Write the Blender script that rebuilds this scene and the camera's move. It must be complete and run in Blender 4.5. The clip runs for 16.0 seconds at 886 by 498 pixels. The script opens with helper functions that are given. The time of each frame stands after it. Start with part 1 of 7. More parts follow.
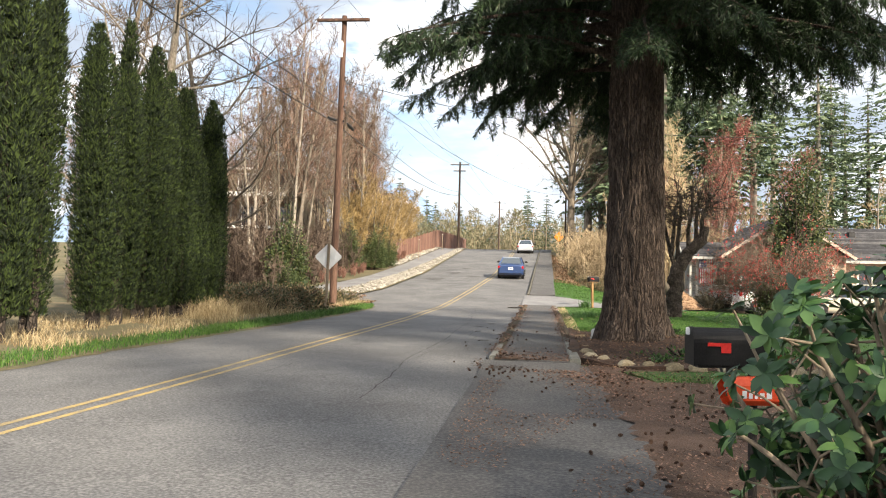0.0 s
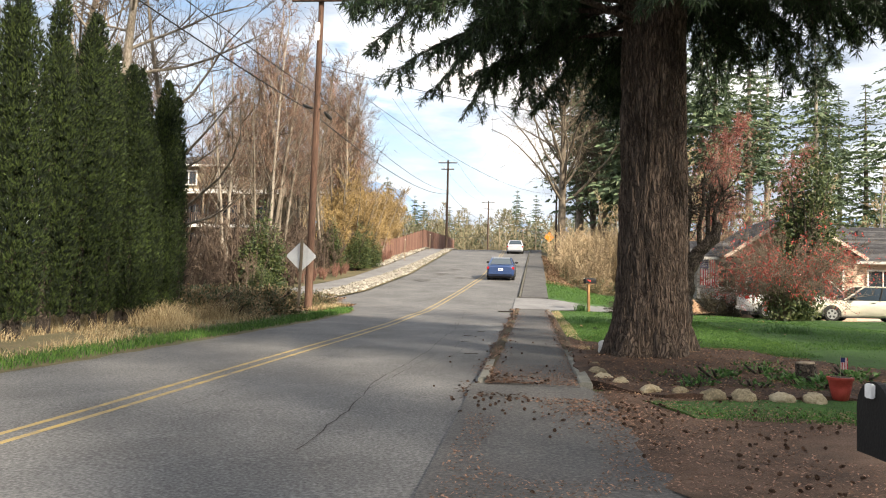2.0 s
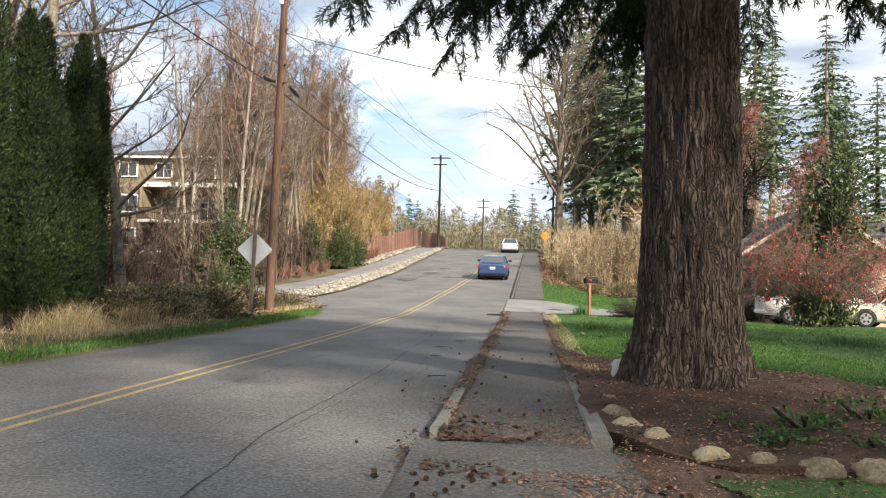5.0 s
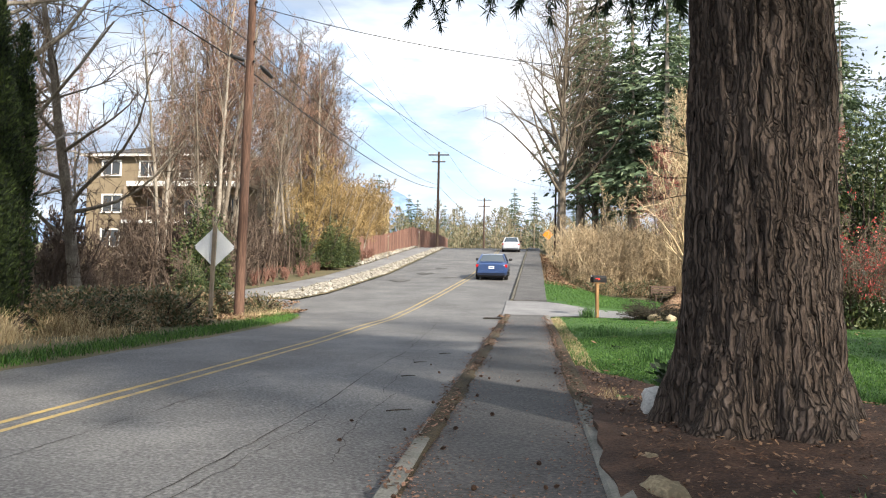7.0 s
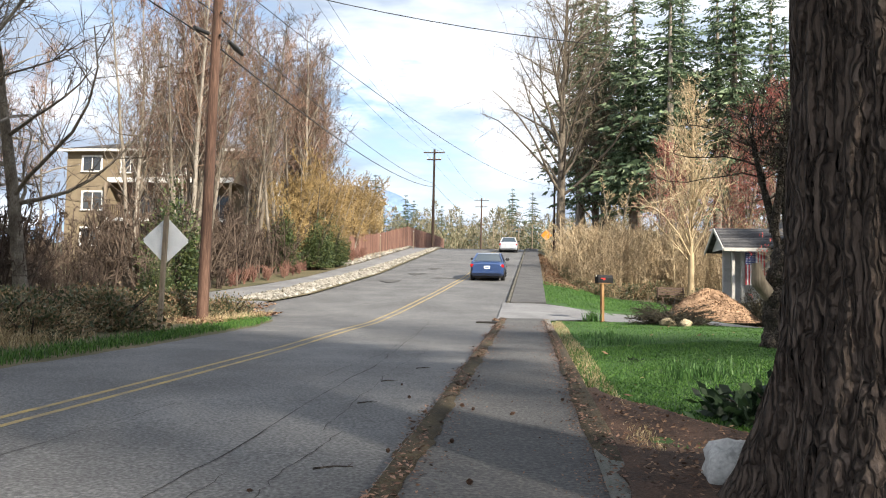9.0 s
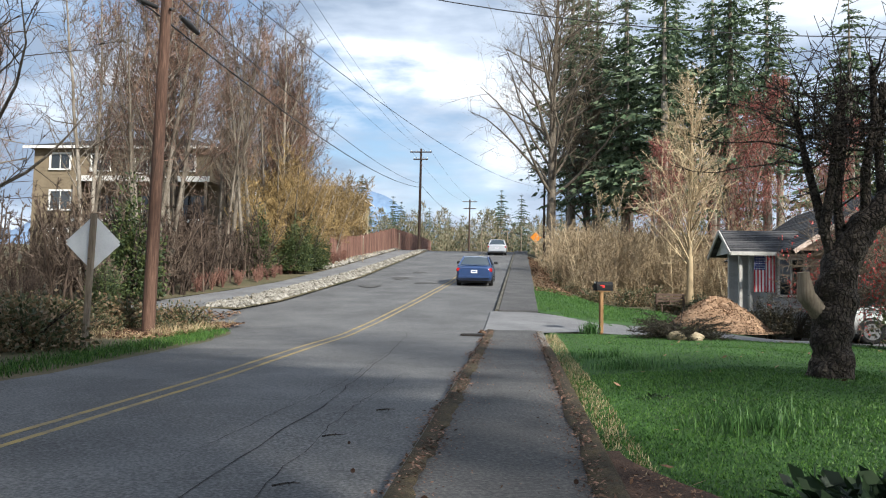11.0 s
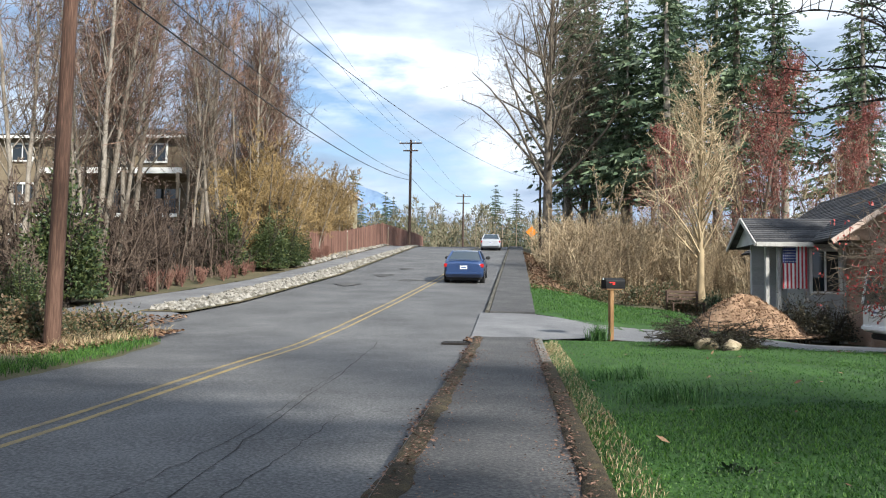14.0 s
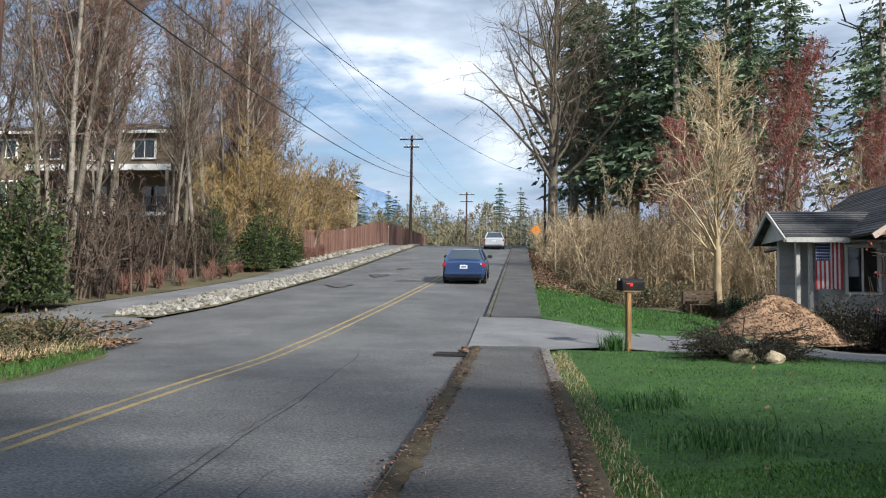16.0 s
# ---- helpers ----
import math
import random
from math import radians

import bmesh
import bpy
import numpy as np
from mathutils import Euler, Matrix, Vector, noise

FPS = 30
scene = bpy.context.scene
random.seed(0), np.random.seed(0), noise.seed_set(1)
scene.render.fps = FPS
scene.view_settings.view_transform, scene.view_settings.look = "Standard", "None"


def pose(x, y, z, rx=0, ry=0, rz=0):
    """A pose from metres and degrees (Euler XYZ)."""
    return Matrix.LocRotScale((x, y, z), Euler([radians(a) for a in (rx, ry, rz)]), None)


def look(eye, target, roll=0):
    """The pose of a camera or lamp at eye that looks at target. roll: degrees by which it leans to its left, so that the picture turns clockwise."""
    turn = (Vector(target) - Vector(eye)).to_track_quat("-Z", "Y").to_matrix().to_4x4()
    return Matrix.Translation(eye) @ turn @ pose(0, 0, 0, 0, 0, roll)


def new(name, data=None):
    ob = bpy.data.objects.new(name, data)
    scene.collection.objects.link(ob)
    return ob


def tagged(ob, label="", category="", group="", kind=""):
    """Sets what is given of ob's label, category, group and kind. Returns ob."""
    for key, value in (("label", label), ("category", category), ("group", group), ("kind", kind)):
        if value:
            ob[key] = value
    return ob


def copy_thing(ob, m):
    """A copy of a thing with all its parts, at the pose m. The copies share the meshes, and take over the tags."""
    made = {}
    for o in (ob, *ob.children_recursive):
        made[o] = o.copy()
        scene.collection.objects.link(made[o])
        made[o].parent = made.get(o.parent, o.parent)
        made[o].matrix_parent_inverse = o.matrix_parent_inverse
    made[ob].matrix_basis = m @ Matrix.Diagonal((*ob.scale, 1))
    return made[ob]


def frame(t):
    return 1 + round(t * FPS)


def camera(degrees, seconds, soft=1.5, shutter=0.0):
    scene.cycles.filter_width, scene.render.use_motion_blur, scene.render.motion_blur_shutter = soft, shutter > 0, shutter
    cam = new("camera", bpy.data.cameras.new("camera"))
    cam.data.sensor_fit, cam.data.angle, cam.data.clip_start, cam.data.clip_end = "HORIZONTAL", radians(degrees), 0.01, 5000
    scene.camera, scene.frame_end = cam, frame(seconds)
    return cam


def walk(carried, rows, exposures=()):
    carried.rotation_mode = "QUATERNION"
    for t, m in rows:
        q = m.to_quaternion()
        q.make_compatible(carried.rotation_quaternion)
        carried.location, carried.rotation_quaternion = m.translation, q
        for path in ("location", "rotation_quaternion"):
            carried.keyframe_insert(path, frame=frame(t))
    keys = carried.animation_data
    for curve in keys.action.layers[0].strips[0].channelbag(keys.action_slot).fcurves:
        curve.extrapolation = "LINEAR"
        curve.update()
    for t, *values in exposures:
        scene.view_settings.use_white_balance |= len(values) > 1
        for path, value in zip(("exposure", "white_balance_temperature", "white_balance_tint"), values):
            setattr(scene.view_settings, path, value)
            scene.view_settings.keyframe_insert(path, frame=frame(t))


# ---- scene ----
cam = camera(60.1, 16.0, soft=1.1)
PATH = [
    (0, (0.154, 0.418, 1.582), (-0.107, 2.398, 1.692), 1.4),
    (0.5, (0.099, 1.145, 1.62), (-0.157, 3.126, 1.729), 1.4),
    (1, (0.051, 1.765, 1.623), (-0.199, 3.746, 1.735), 1.4),
    (1.5, (-0.009, 2.351, 1.639), (-0.25, 4.334, 1.751), 1.5),
    (2, (-0.03, 3.019, 1.657), (-0.262, 5.002, 1.77), 1.4),
    (2.5, (-0.022, 3.689, 1.706), (-0.247, 5.673, 1.819), 1.4),
    (3, (-0.013, 4.281, 1.699), (-0.236, 6.265, 1.814), 1.4),
    (3.5, (0.006, 4.951, 1.691), (-0.215, 6.935, 1.806), 1.5),
    (4, (0.018, 5.605, 1.628), (-0.204, 7.589, 1.743), 1.6),
    (6.5, (0.169, 9.175, 1.712), (-0.062, 11.159, 1.828), 1.4),
    (7, (0.158, 9.916, 1.686), (-0.072, 11.899, 1.804), 1.1),
    (7.5, (0.149, 10.599, 1.694), (-0.079, 12.583, 1.814), 1.1),
    (8, (0.16, 11.292, 1.677), (-0.066, 13.275, 1.798), 1.1),
    (8.5, (0.13, 11.911, 1.668), (-0.094, 13.895, 1.792), 1.1),
    (9, (0.147, 12.517, 1.674), (-0.078, 14.501, 1.797), 1.2),
    (11.5, (0.07, 15.631, 1.91), (-0.117, 17.618, 2.04), 1.2),
    (12, (0.068, 16.164, 1.93), (-0.113, 18.152, 2.06), 1.1),
    (12.5, (0.059, 16.745, 1.971), (-0.12, 18.733, 2.098), 1.0),
    (13, (0.109, 17.304, 1.969), (-0.069, 19.292, 2.092), 0.9),
    (13.5, (0.084, 17.995, 1.955), (-0.096, 19.983, 2.076), 0.9),
    (14, (0.144, 18.758, 1.975), (-0.04, 20.746, 2.096), 0.9),
    (14.5, (0.118, 19.337, 1.98), (-0.067, 21.324, 2.103), 0.8),
    (15, (0.146, 19.863, 2.028), (-0.044, 21.85, 2.151), 0.7),
    (15.5, (0.173, 20.413, 2.03), (-0.02, 22.4, 2.152), 0.6),
    (16, (0.185, 21.069, 2.059), (-0.011, 23.056, 2.179), 0.7),
]
walk(cam, [(t, look(eye, target, roll)) for t, eye, target, roll in PATH],
     exposures=((0.0, 1.28, 7400, 11), (2.0, 1.16, 7400, 11), (4.2, 1.06, 7300, 11), (7.0, 1.18, 6800, 10), (9.0, 1.12, 6800, 10), (11.5, 0.57, 6180, 8), (13.0, 0.56, 6180, 8), (13.6, 0.76, 6180, 8), (14.1, 0.70, 6150, 8), (14.6, 0.46, 6100, 8), (16.0, 0.42, 6100, 8)))

# ---- sky and sun ----
SUN_TO = Vector((0.62, -0.62, 0.55)).normalized()
world = bpy.data.worlds.new("sky")
scene.world = world
world.use_nodes = True
wn, wl = world.node_tree.nodes, world.node_tree.links
wn.clear()
sky = wn.new("ShaderNodeTexSky")
sky.sky_type, sky.sun_disc = "NISHITA", False
sky.sun_elevation = math.asin(SUN_TO.z)
sky.sun_rotation = math.atan2(SUN_TO.x, SUN_TO.y)
clear = wn.new("ShaderNodeBackground")
clear.inputs[1].default_value = 0.10
wl.new(sky.outputs[0], clear.inputs[0])
wc = wn.new("ShaderNodeTexCoord")
squash = wn.new("ShaderNodeMapping")
squash.inputs["Scale"].default_value = (1.0, 1.0, 3.2)
squash.inputs["Location"].default_value = (0.35, 0.1, 0.25)
wl.new(wc.outputs["Generated"], squash.inputs[0])
puffs = wn.new("ShaderNodeTexNoise")
puffs.inputs["Scale"].default_value, puffs.inputs["Detail"].default_value, puffs.inputs["Roughness"].default_value = 2.6, 7.0, 0.55
wl.new(squash.outputs[0], puffs.inputs[0])
cover = wn.new("ShaderNodeValToRGB")
cover.color_ramp.elements[0].position, cover.color_ramp.elements[1].position = 0.33, 0.45
wl.new(puffs.outputs[0], cover.inputs[0])
under = wn.new("ShaderNodeTexNoise")
under.inputs["Scale"].default_value, under.inputs["Detail"].default_value, under.inputs["Roughness"].default_value = 3.4, 6.0, 0.5
drift = wn.new("ShaderNodeMapping")
drift.inputs["Scale"].default_value, drift.inputs["Location"].default_value = (1.0, 1.0, 3.6), (2.2, 0.7, 1.4)
wl.new(wc.outputs["Generated"], drift.inputs[0])
wl.new(drift.outputs[0], under.inputs[0])
tone = wn.new("ShaderNodeValToRGB")
te = tone.color_ramp.elements
te[0].position, te[0].color = 0.40, (0.27, 0.335, 0.44, 1)
te[1].position, te[1].color = 0.67, (1.0, 1.0, 1.0, 1)
mid = te.new(0.55)
mid.color = (0.56, 0.62, 0.715, 1)
wl.new(under.outputs[0], tone.inputs[0])
cloud = wn.new("ShaderNodeBackground")
cloud.inputs[1].default_value = 0.98
wl.new(tone.outputs[0], cloud.inputs[0])
both = wn.new("ShaderNodeMixShader")
wl.new(cover.outputs[0], both.inputs[0])
wl.new(clear.outputs[0], both.inputs[1])
wl.new(cloud.outputs[0], both.inputs[2])
wo = wn.new("ShaderNodeOutputWorld")
wl.new(both.outputs[0], wo.inputs[0])
sun_data = bpy.data.lights.new("sun", "SUN")
sun_data.energy, sun_data.angle, sun_data.color = 5.0, radians(3.0), (1.0, 0.93, 0.82)
sun = new("sun", sun_data)
sun.matrix_world = look(SUN_TO * 60, (0, 0, 0))

# ---- materials ----
def material(name, stops, scale=8.0, rough=0.85, bump=0.3, fine=60.0, metal=0.0, stretch=(1, 1, 1), place=True, vary=0.0, island=0.0, spec=0.4, relief=0.02, grainy=0.42):
    """A surface with two scales of noise: broad stains run through the colour stops, fine grain gives relief."""
    m = bpy.data.materials.new(name)
    m.use_nodes = True
    n, l = m.node_tree.nodes, m.node_tree.links
    b = n["Principled BSDF"]
    b.inputs["Roughness"].default_value, b.inputs["Metallic"].default_value = rough, metal
    b.inputs["Specular IOR Level"].default_value = spec
    if place:
        co = n.new("ShaderNodeNewGeometry").outputs["Position"]
    else:
        co = n.new("ShaderNodeTexCoord").outputs["Object"]
    mp = n.new("ShaderNodeMapping")
    mp.inputs["Scale"].default_value = stretch
    l.new(co, mp.inputs[0])
    broad = n.new("ShaderNodeTexNoise")
    broad.inputs["Scale"].default_value, broad.inputs["Detail"].default_value, broad.inputs["Roughness"].default_value = scale, 5.0, 0.6
    l.new(mp.outputs[0], broad.inputs[0])
    grain = n.new("ShaderNodeTexNoise")
    grain.inputs["Scale"].default_value, grain.inputs["Detail"].default_value = fine, 3.0
    l.new(mp.outputs[0], grain.inputs[0])
    both = n.new("ShaderNodeMix")
    both.inputs[0].default_value = grainy
    l.new(broad.outputs[0], both.inputs[2])
    l.new(grain.outputs[0], both.inputs[3])
    src = both.outputs[0]
    if vary or island:
        r = n.new("ShaderNodeObjectInfo").outputs["Random"] if vary else n.new("ShaderNodeNewGeometry").outputs["Random Per Island"]
        k = n.new("ShaderNodeMath")
        k.operation = "MULTIPLY_ADD"
        k.inputs[1].default_value, k.inputs[2].default_value = vary or island, -(vary or island) / 2
        l.new(r, k.inputs[0])
        a = n.new("ShaderNodeMath")
        l.new(src, a.inputs[0])
        l.new(k.outputs[0], a.inputs[1])
        src = a.outputs[0]
    ramp = n.new("ShaderNodeValToRGB")
    e = ramp.color_ramp.elements
    e[0].position, e[0].color = 0.34, (*stops[0], 1)
    e[1].position, e[1].color = 0.66, (*stops[-1], 1)
    for i, c in enumerate(stops[1:-1]):
        e.new(0.34 + 0.32 * (i + 1) / (len(stops) - 1)).color = (*c, 1)
    l.new(src, ramp.inputs[0])
    l.new(ramp.outputs[0], b.inputs["Base Color"])
    if bump:
        bp = n.new("ShaderNodeBump")
        bp.inputs["Strength"].default_value, bp.inputs["Distance"].default_value = bump, relief
        l.new(grain.outputs[0], bp.inputs["Height"])
        l.new(bp.outputs[0], b.inputs["Normal"])
    return m


def leafy(name, stops, island=0.5, through_light=0.25, scale=1.5, rough=0.55):
    """Foliage: colour varies leaf by leaf, some light passes through."""
    m = material(name, stops, scale=scale, rough=rough, bump=0.0, fine=9.0, island=island)
    b = m.node_tree.nodes["Principled BSDF"]
    n, l = m.node_tree.nodes, m.node_tree.links
    tr = n.new("ShaderNodeBsdfTranslucent")
    l.new(b.inputs["Base Color"].links[0].from_socket, tr.inputs[0])
    mx = n.new("ShaderNodeMixShader")
    mx.inputs[0].default_value = through_light
    l.new(b.outputs[0], mx.inputs[1])
    l.new(tr.outputs[0], mx.inputs[2])
    l.new(mx.outputs[0], n["Material Output"].inputs[0])
    return m


def glassy(name, tint=(0.02, 0.025, 0.03), rough=0.04, alpha=0.0):
    m = bpy.data.materials.new(name)
    m.use_nodes = True
    b = m.node_tree.nodes["Principled BSDF"]
    b.inputs["Base Color"].default_value = (*tint, 1)
    b.inputs["Roughness"].default_value = rough
    b.inputs["Transmission Weight"].default_value = alpha
    b.inputs["Specular IOR Level"].default_value = 0.7
    return m


ASPHALT = material("road_asphalt", [(0.045, 0.045, 0.047), (0.105, 0.105, 0.107), (0.20, 0.20, 0.198)], scale=0.5, fine=36, rough=0.82, bump=0.7, relief=0.015, grainy=0.62)
PATH_ASPHALT = material("path_asphalt", [(0.038, 0.038, 0.04), (0.072, 0.071, 0.072), (0.135, 0.13, 0.125)], scale=1.0, fine=34, rough=0.9, bump=0.8, relief=0.016, grainy=0.62)
PALE_ASPHALT = material("pale_asphalt", [(0.10, 0.10, 0.105), (0.165, 0.165, 0.17), (0.24, 0.24, 0.24)], scale=0.8, fine=36, rough=0.85, bump=0.4)
TAR = material("crack_tar", [(0.012, 0.012, 0.012), (0.045, 0.042, 0.04)], scale=3, rough=0.9)
YELLOW = material("yellow_line_paint", [(0.16, 0.14, 0.11), (0.29, 0.22, 0.10), (0.46, 0.33, 0.10)], scale=3.5, fine=60, rough=0.75)
CONCRETE = material("curb_concrete", [(0.08, 0.085, 0.072), (0.155, 0.155, 0.14), (0.24, 0.235, 0.21)], scale=2.2, fine=50, rough=0.92)
OLD_CONCRETE = material("stained_concrete", [(0.05, 0.048, 0.038), (0.085, 0.08, 0.064), (0.14, 0.13, 0.105)], scale=1.2, fine=40, rough=0.95)
MOSS = material("curb_moss", [(0.022, 0.018, 0.011), (0.05, 0.038, 0.022), (0.095, 0.075, 0.035)], scale=5, fine=60, rough=1.0, bump=0.8)
SOIL = material("meadow_soil", [(0.045, 0.055, 0.02), (0.10, 0.085, 0.045), (0.17, 0.13, 0.075)], scale=0.5, fine=18, rough=1.0, bump=0.6)
LAWN = material("lawn_ground", [(0.018, 0.045, 0.010), (0.03, 0.08, 0.014), (0.05, 0.125, 0.02)], scale=1.1, fine=26, rough=1.0, bump=0.9)
LITTER = material("needle_litter", [(0.035, 0.022, 0.016), (0.078, 0.047, 0.033), (0.14, 0.088, 0.063)], scale=1.6, fine=55, rough=1.0, bump=0.9)
BED = material("bark_mulch", [(0.022, 0.014, 0.010), (0.06, 0.034, 0.023), (0.12, 0.068, 0.045)], scale=3.0, fine=45, rough=1.0, bump=1.0)
LEAVES_BROWN = material("fallen_leaves", [(0.07, 0.035, 0.02), (0.17, 0.09, 0.05), (0.28, 0.17, 0.10)], scale=6, fine=30, rough=0.9, island=0.5)
NEEDLES = material("dry_needles", [(0.07, 0.04, 0.026), (0.15, 0.085, 0.058), (0.27, 0.16, 0.115)], scale=6, fine=30, rough=0.95, island=0.5)
STONE = material("field_stone", [(0.15, 0.122, 0.078), (0.29, 0.235, 0.15), (0.42, 0.36, 0.255)], scale=5, fine=40, rough=0.9, bump=0.6, vary=0.25)
ROCK_WHITE = material("white_rock", [(0.26, 0.26, 0.25), (0.44, 0.435, 0.42), (0.60, 0.59, 0.57)], scale=6, fine=40, rough=0.85, bump=0.5)
PALE_STONE = material("pale_stone", [(0.10, 0.093, 0.078), (0.20, 0.186, 0.158), (0.34, 0.32, 0.285)], scale=4, fine=40, rough=0.9, bump=0.4, island=0.35)
FIR_BARK = material("fir_bark", [(0.05, 0.036, 0.028), (0.088, 0.066, 0.053), (0.14, 0.11, 0.092)], scale=5, fine=34, rough=0.95, bump=0.8, stretch=(1, 1, 0.3), place=False, relief=0.04, grainy=0.5)
APPLE_BARK = material("apple_bark", [(0.022, 0.017, 0.014), (0.06, 0.048, 0.04), (0.13, 0.11, 0.09)], scale=8, fine=45, rough=0.95, bump=1.0, place=False)
GREY_BARK = material("alder_bark", [(0.075, 0.06, 0.046), (0.165, 0.14, 0.11), (0.31, 0.28, 0.24)], scale=3, fine=25, rough=0.9, stretch=(1, 1, 0.5), place=False, vary=0.2)
TWIG_RED = material("twig_red_brown", [(0.085, 0.054, 0.042), (0.155, 0.098, 0.075), (0.235, 0.155, 0.115)], scale=0.6, rough=0.9, bump=0, vary=0.3)
TWIG_GREY = material("twig_grey_brown", [(0.06, 0.046, 0.034), (0.115, 0.088, 0.066), (0.185, 0.148, 0.11)], scale=0.6, rough=0.9, bump=0, vary=0.3)
TWIG_TAN = material("twig_tan", [(0.25, 0.19, 0.115), (0.39, 0.305, 0.185), (0.51, 0.41, 0.265)], scale=0.6, rough=0.9, bump=0, vary=0.3)
TWIG_DARK = material("twig_dark_brown", [(0.045, 0.031, 0.024), (0.085, 0.060, 0.046), (0.14, 0.104, 0.08)], scale=0.8, rough=0.9, bump=0, vary=0.35)
TWIG_COTTON = material("twig_cottonwood", [(0.115, 0.09, 0.062), (0.19, 0.155, 0.11), (0.27, 0.225, 0.165)], scale=0.6, rough=0.9, bump=0, vary=0.2)
TWIG_BRUSH = material("twig_brush", [(0.20, 0.15, 0.094), (0.36, 0.275, 0.172), (0.50, 0.40, 0.26)], scale=1.6, rough=0.9, bump=0, vary=0.35)
TWIG_FAR = material("twig_far_tan", [(0.10, 0.105, 0.062), (0.17, 0.155, 0.095), (0.25, 0.21, 0.14)], scale=0.12, rough=0.9, bump=0, island=0.3)
TWIG_WILLOW = material("twig_willow_yellow", [(0.15, 0.102, 0.046), (0.25, 0.172, 0.074), (0.34, 0.24, 0.105)], scale=0.6, rough=0.85, bump=0, vary=0.25)
TWIG_MAROON = material("twig_maroon", [(0.11, 0.055, 0.045), (0.18, 0.09, 0.07), (0.25, 0.14, 0.105)], scale=0.8, rough=0.9, bump=0, vary=0.25)
BUD_RED = leafy("red_buds", [(0.20, 0.05, 0.045), (0.32, 0.085, 0.075), (0.42, 0.15, 0.12)], 0.5, 0.2)
BLOSSOM = leafy("quince_blossom", [(0.34, 0.03, 0.03), (0.50, 0.055, 0.055), (0.58, 0.13, 0.11)], 0.5, 0.25)
BUD_PINK = leafy("pink_brown_buds", [(0.27, 0.12, 0.085), (0.36, 0.19, 0.13), (0.46, 0.28, 0.19)], 0.5, 0.2)
FIR_NEEDLE = leafy("fir_needles", [(0.010, 0.022, 0.010), (0.02, 0.045, 0.018), (0.04, 0.075, 0.028)], 0.5, 0.12)
CONIFER_NEEDLE = leafy("conifer_needles", [(0.04, 0.07, 0.036), (0.09, 0.14, 0.075), (0.17, 0.225, 0.125)], 0.5, 0.15)
FAR_NEEDLE = leafy("far_conifer_needles", [(0.03, 0.055, 0.03), (0.05, 0.085, 0.045), (0.08, 0.12, 0.055)], 0.5, 0.15)
CEDAR = leafy("arborvitae_sprays", [(0.0045, 0.011, 0.0035), (0.011, 0.025, 0.006), (0.040, 0.064, 0.013)], 0.75, 0.10, scale=1.6, rough=0.8)
RHODO_LEAF = leafy("rhododendron_leaves", [(0.014, 0.042, 0.02), (0.03, 0.085, 0.034), (0.085, 0.17, 0.05)], 0.5, 0.12, rough=0.4)
GRASS = leafy("grass_blades", [(0.024, 0.07, 0.012), (0.046, 0.13, 0.02), (0.10, 0.205, 0.036)], 0.6, 0.3, scale=0.7)
DRY_GRASS = leafy("dry_grass", [(0.22, 0.155, 0.08), (0.38, 0.29, 0.16), (0.54, 0.44, 0.27)], 0.6, 0.25)
WEED = leafy("weed_leaves", [(0.025, 0.07, 0.015), (0.05, 0.13, 0.03), (0.10, 0.20, 0.06)], 0.6, 0.25)
IVY = leafy("bramble_leaves", [(0.045, 0.06, 0.026), (0.09, 0.095, 0.045), (0.21, 0.145, 0.085)], 0.7, 0.2)
SHRUB = leafy("shrub_leaves", [(0.03, 0.05, 0.02), (0.055, 0.085, 0.03), (0.10, 0.12, 0.04)], 0.6, 0.2)
DARK_SHRUB = leafy("dark_shrub_leaves", [(0.02, 0.022, 0.014), (0.04, 0.04, 0.022), (0.075, 0.06, 0.035)], 0.6, 0.15)
CHIPS = material("wood_chips", [(0.10, 0.058, 0.035), (0.22, 0.135, 0.082), (0.38, 0.255, 0.165)], scale=6, fine=40, rough=0.95, island=0.6)
POLE_WOOD = material("pole_wood", [(0.022, 0.014, 0.011), (0.078, 0.042, 0.029), (0.17, 0.10, 0.072)], scale=5, fine=50, rough=0.9, bump=0.7, stretch=(1, 1, 0.06), place=False)
DARK_POLE = material("dark_pole_wood", [(0.03, 0.02, 0.015), (0.07, 0.045, 0.035), (0.12, 0.085, 0.065)], scale=5, fine=50, rough=0.9, stretch=(1, 1, 0.06), place=False)
GREY_WOOD = material("weathered_post", [(0.14, 0.11, 0.08), (0.24, 0.19, 0.14), (0.34, 0.28, 0.21)], scale=6, fine=50, rough=0.9, stretch=(1, 1, 0.1), place=False)
POST_WOOD = material("mailbox_post_wood", [(0.16, 0.085, 0.035), (0.29, 0.165, 0.075), (0.38, 0.24, 0.12)], scale=6, fine=50, rough=0.85, stretch=(1, 1, 0.12), place=False)
GALV = material("bare_aluminium", [(0.70, 0.71, 0.72), (0.80, 0.81, 0.82), (0.86, 0.87, 0.88)], scale=3, fine=40, rough=0.5, metal=0.1, bump=0.1, place=False)
CABLE = material("black_cable", [(0.012, 0.012, 0.013), (0.03, 0.03, 0.03)], scale=4, rough=0.6, bump=0)
BLACK_PAINT = material("black_enamel", [(0.008, 0.008, 0.009), (0.014, 0.014, 0.015), (0.022, 0.022, 0.023)], scale=5, fine=90, rough=0.42, bump=0.06, place=False, spec=0.12)
RED_PLASTIC = material("red_plastic", [(0.50, 0.02, 0.02), (0.62, 0.035, 0.03), (0.68, 0.06, 0.05)], scale=5, rough=0.4, bump=0.05, place=False)
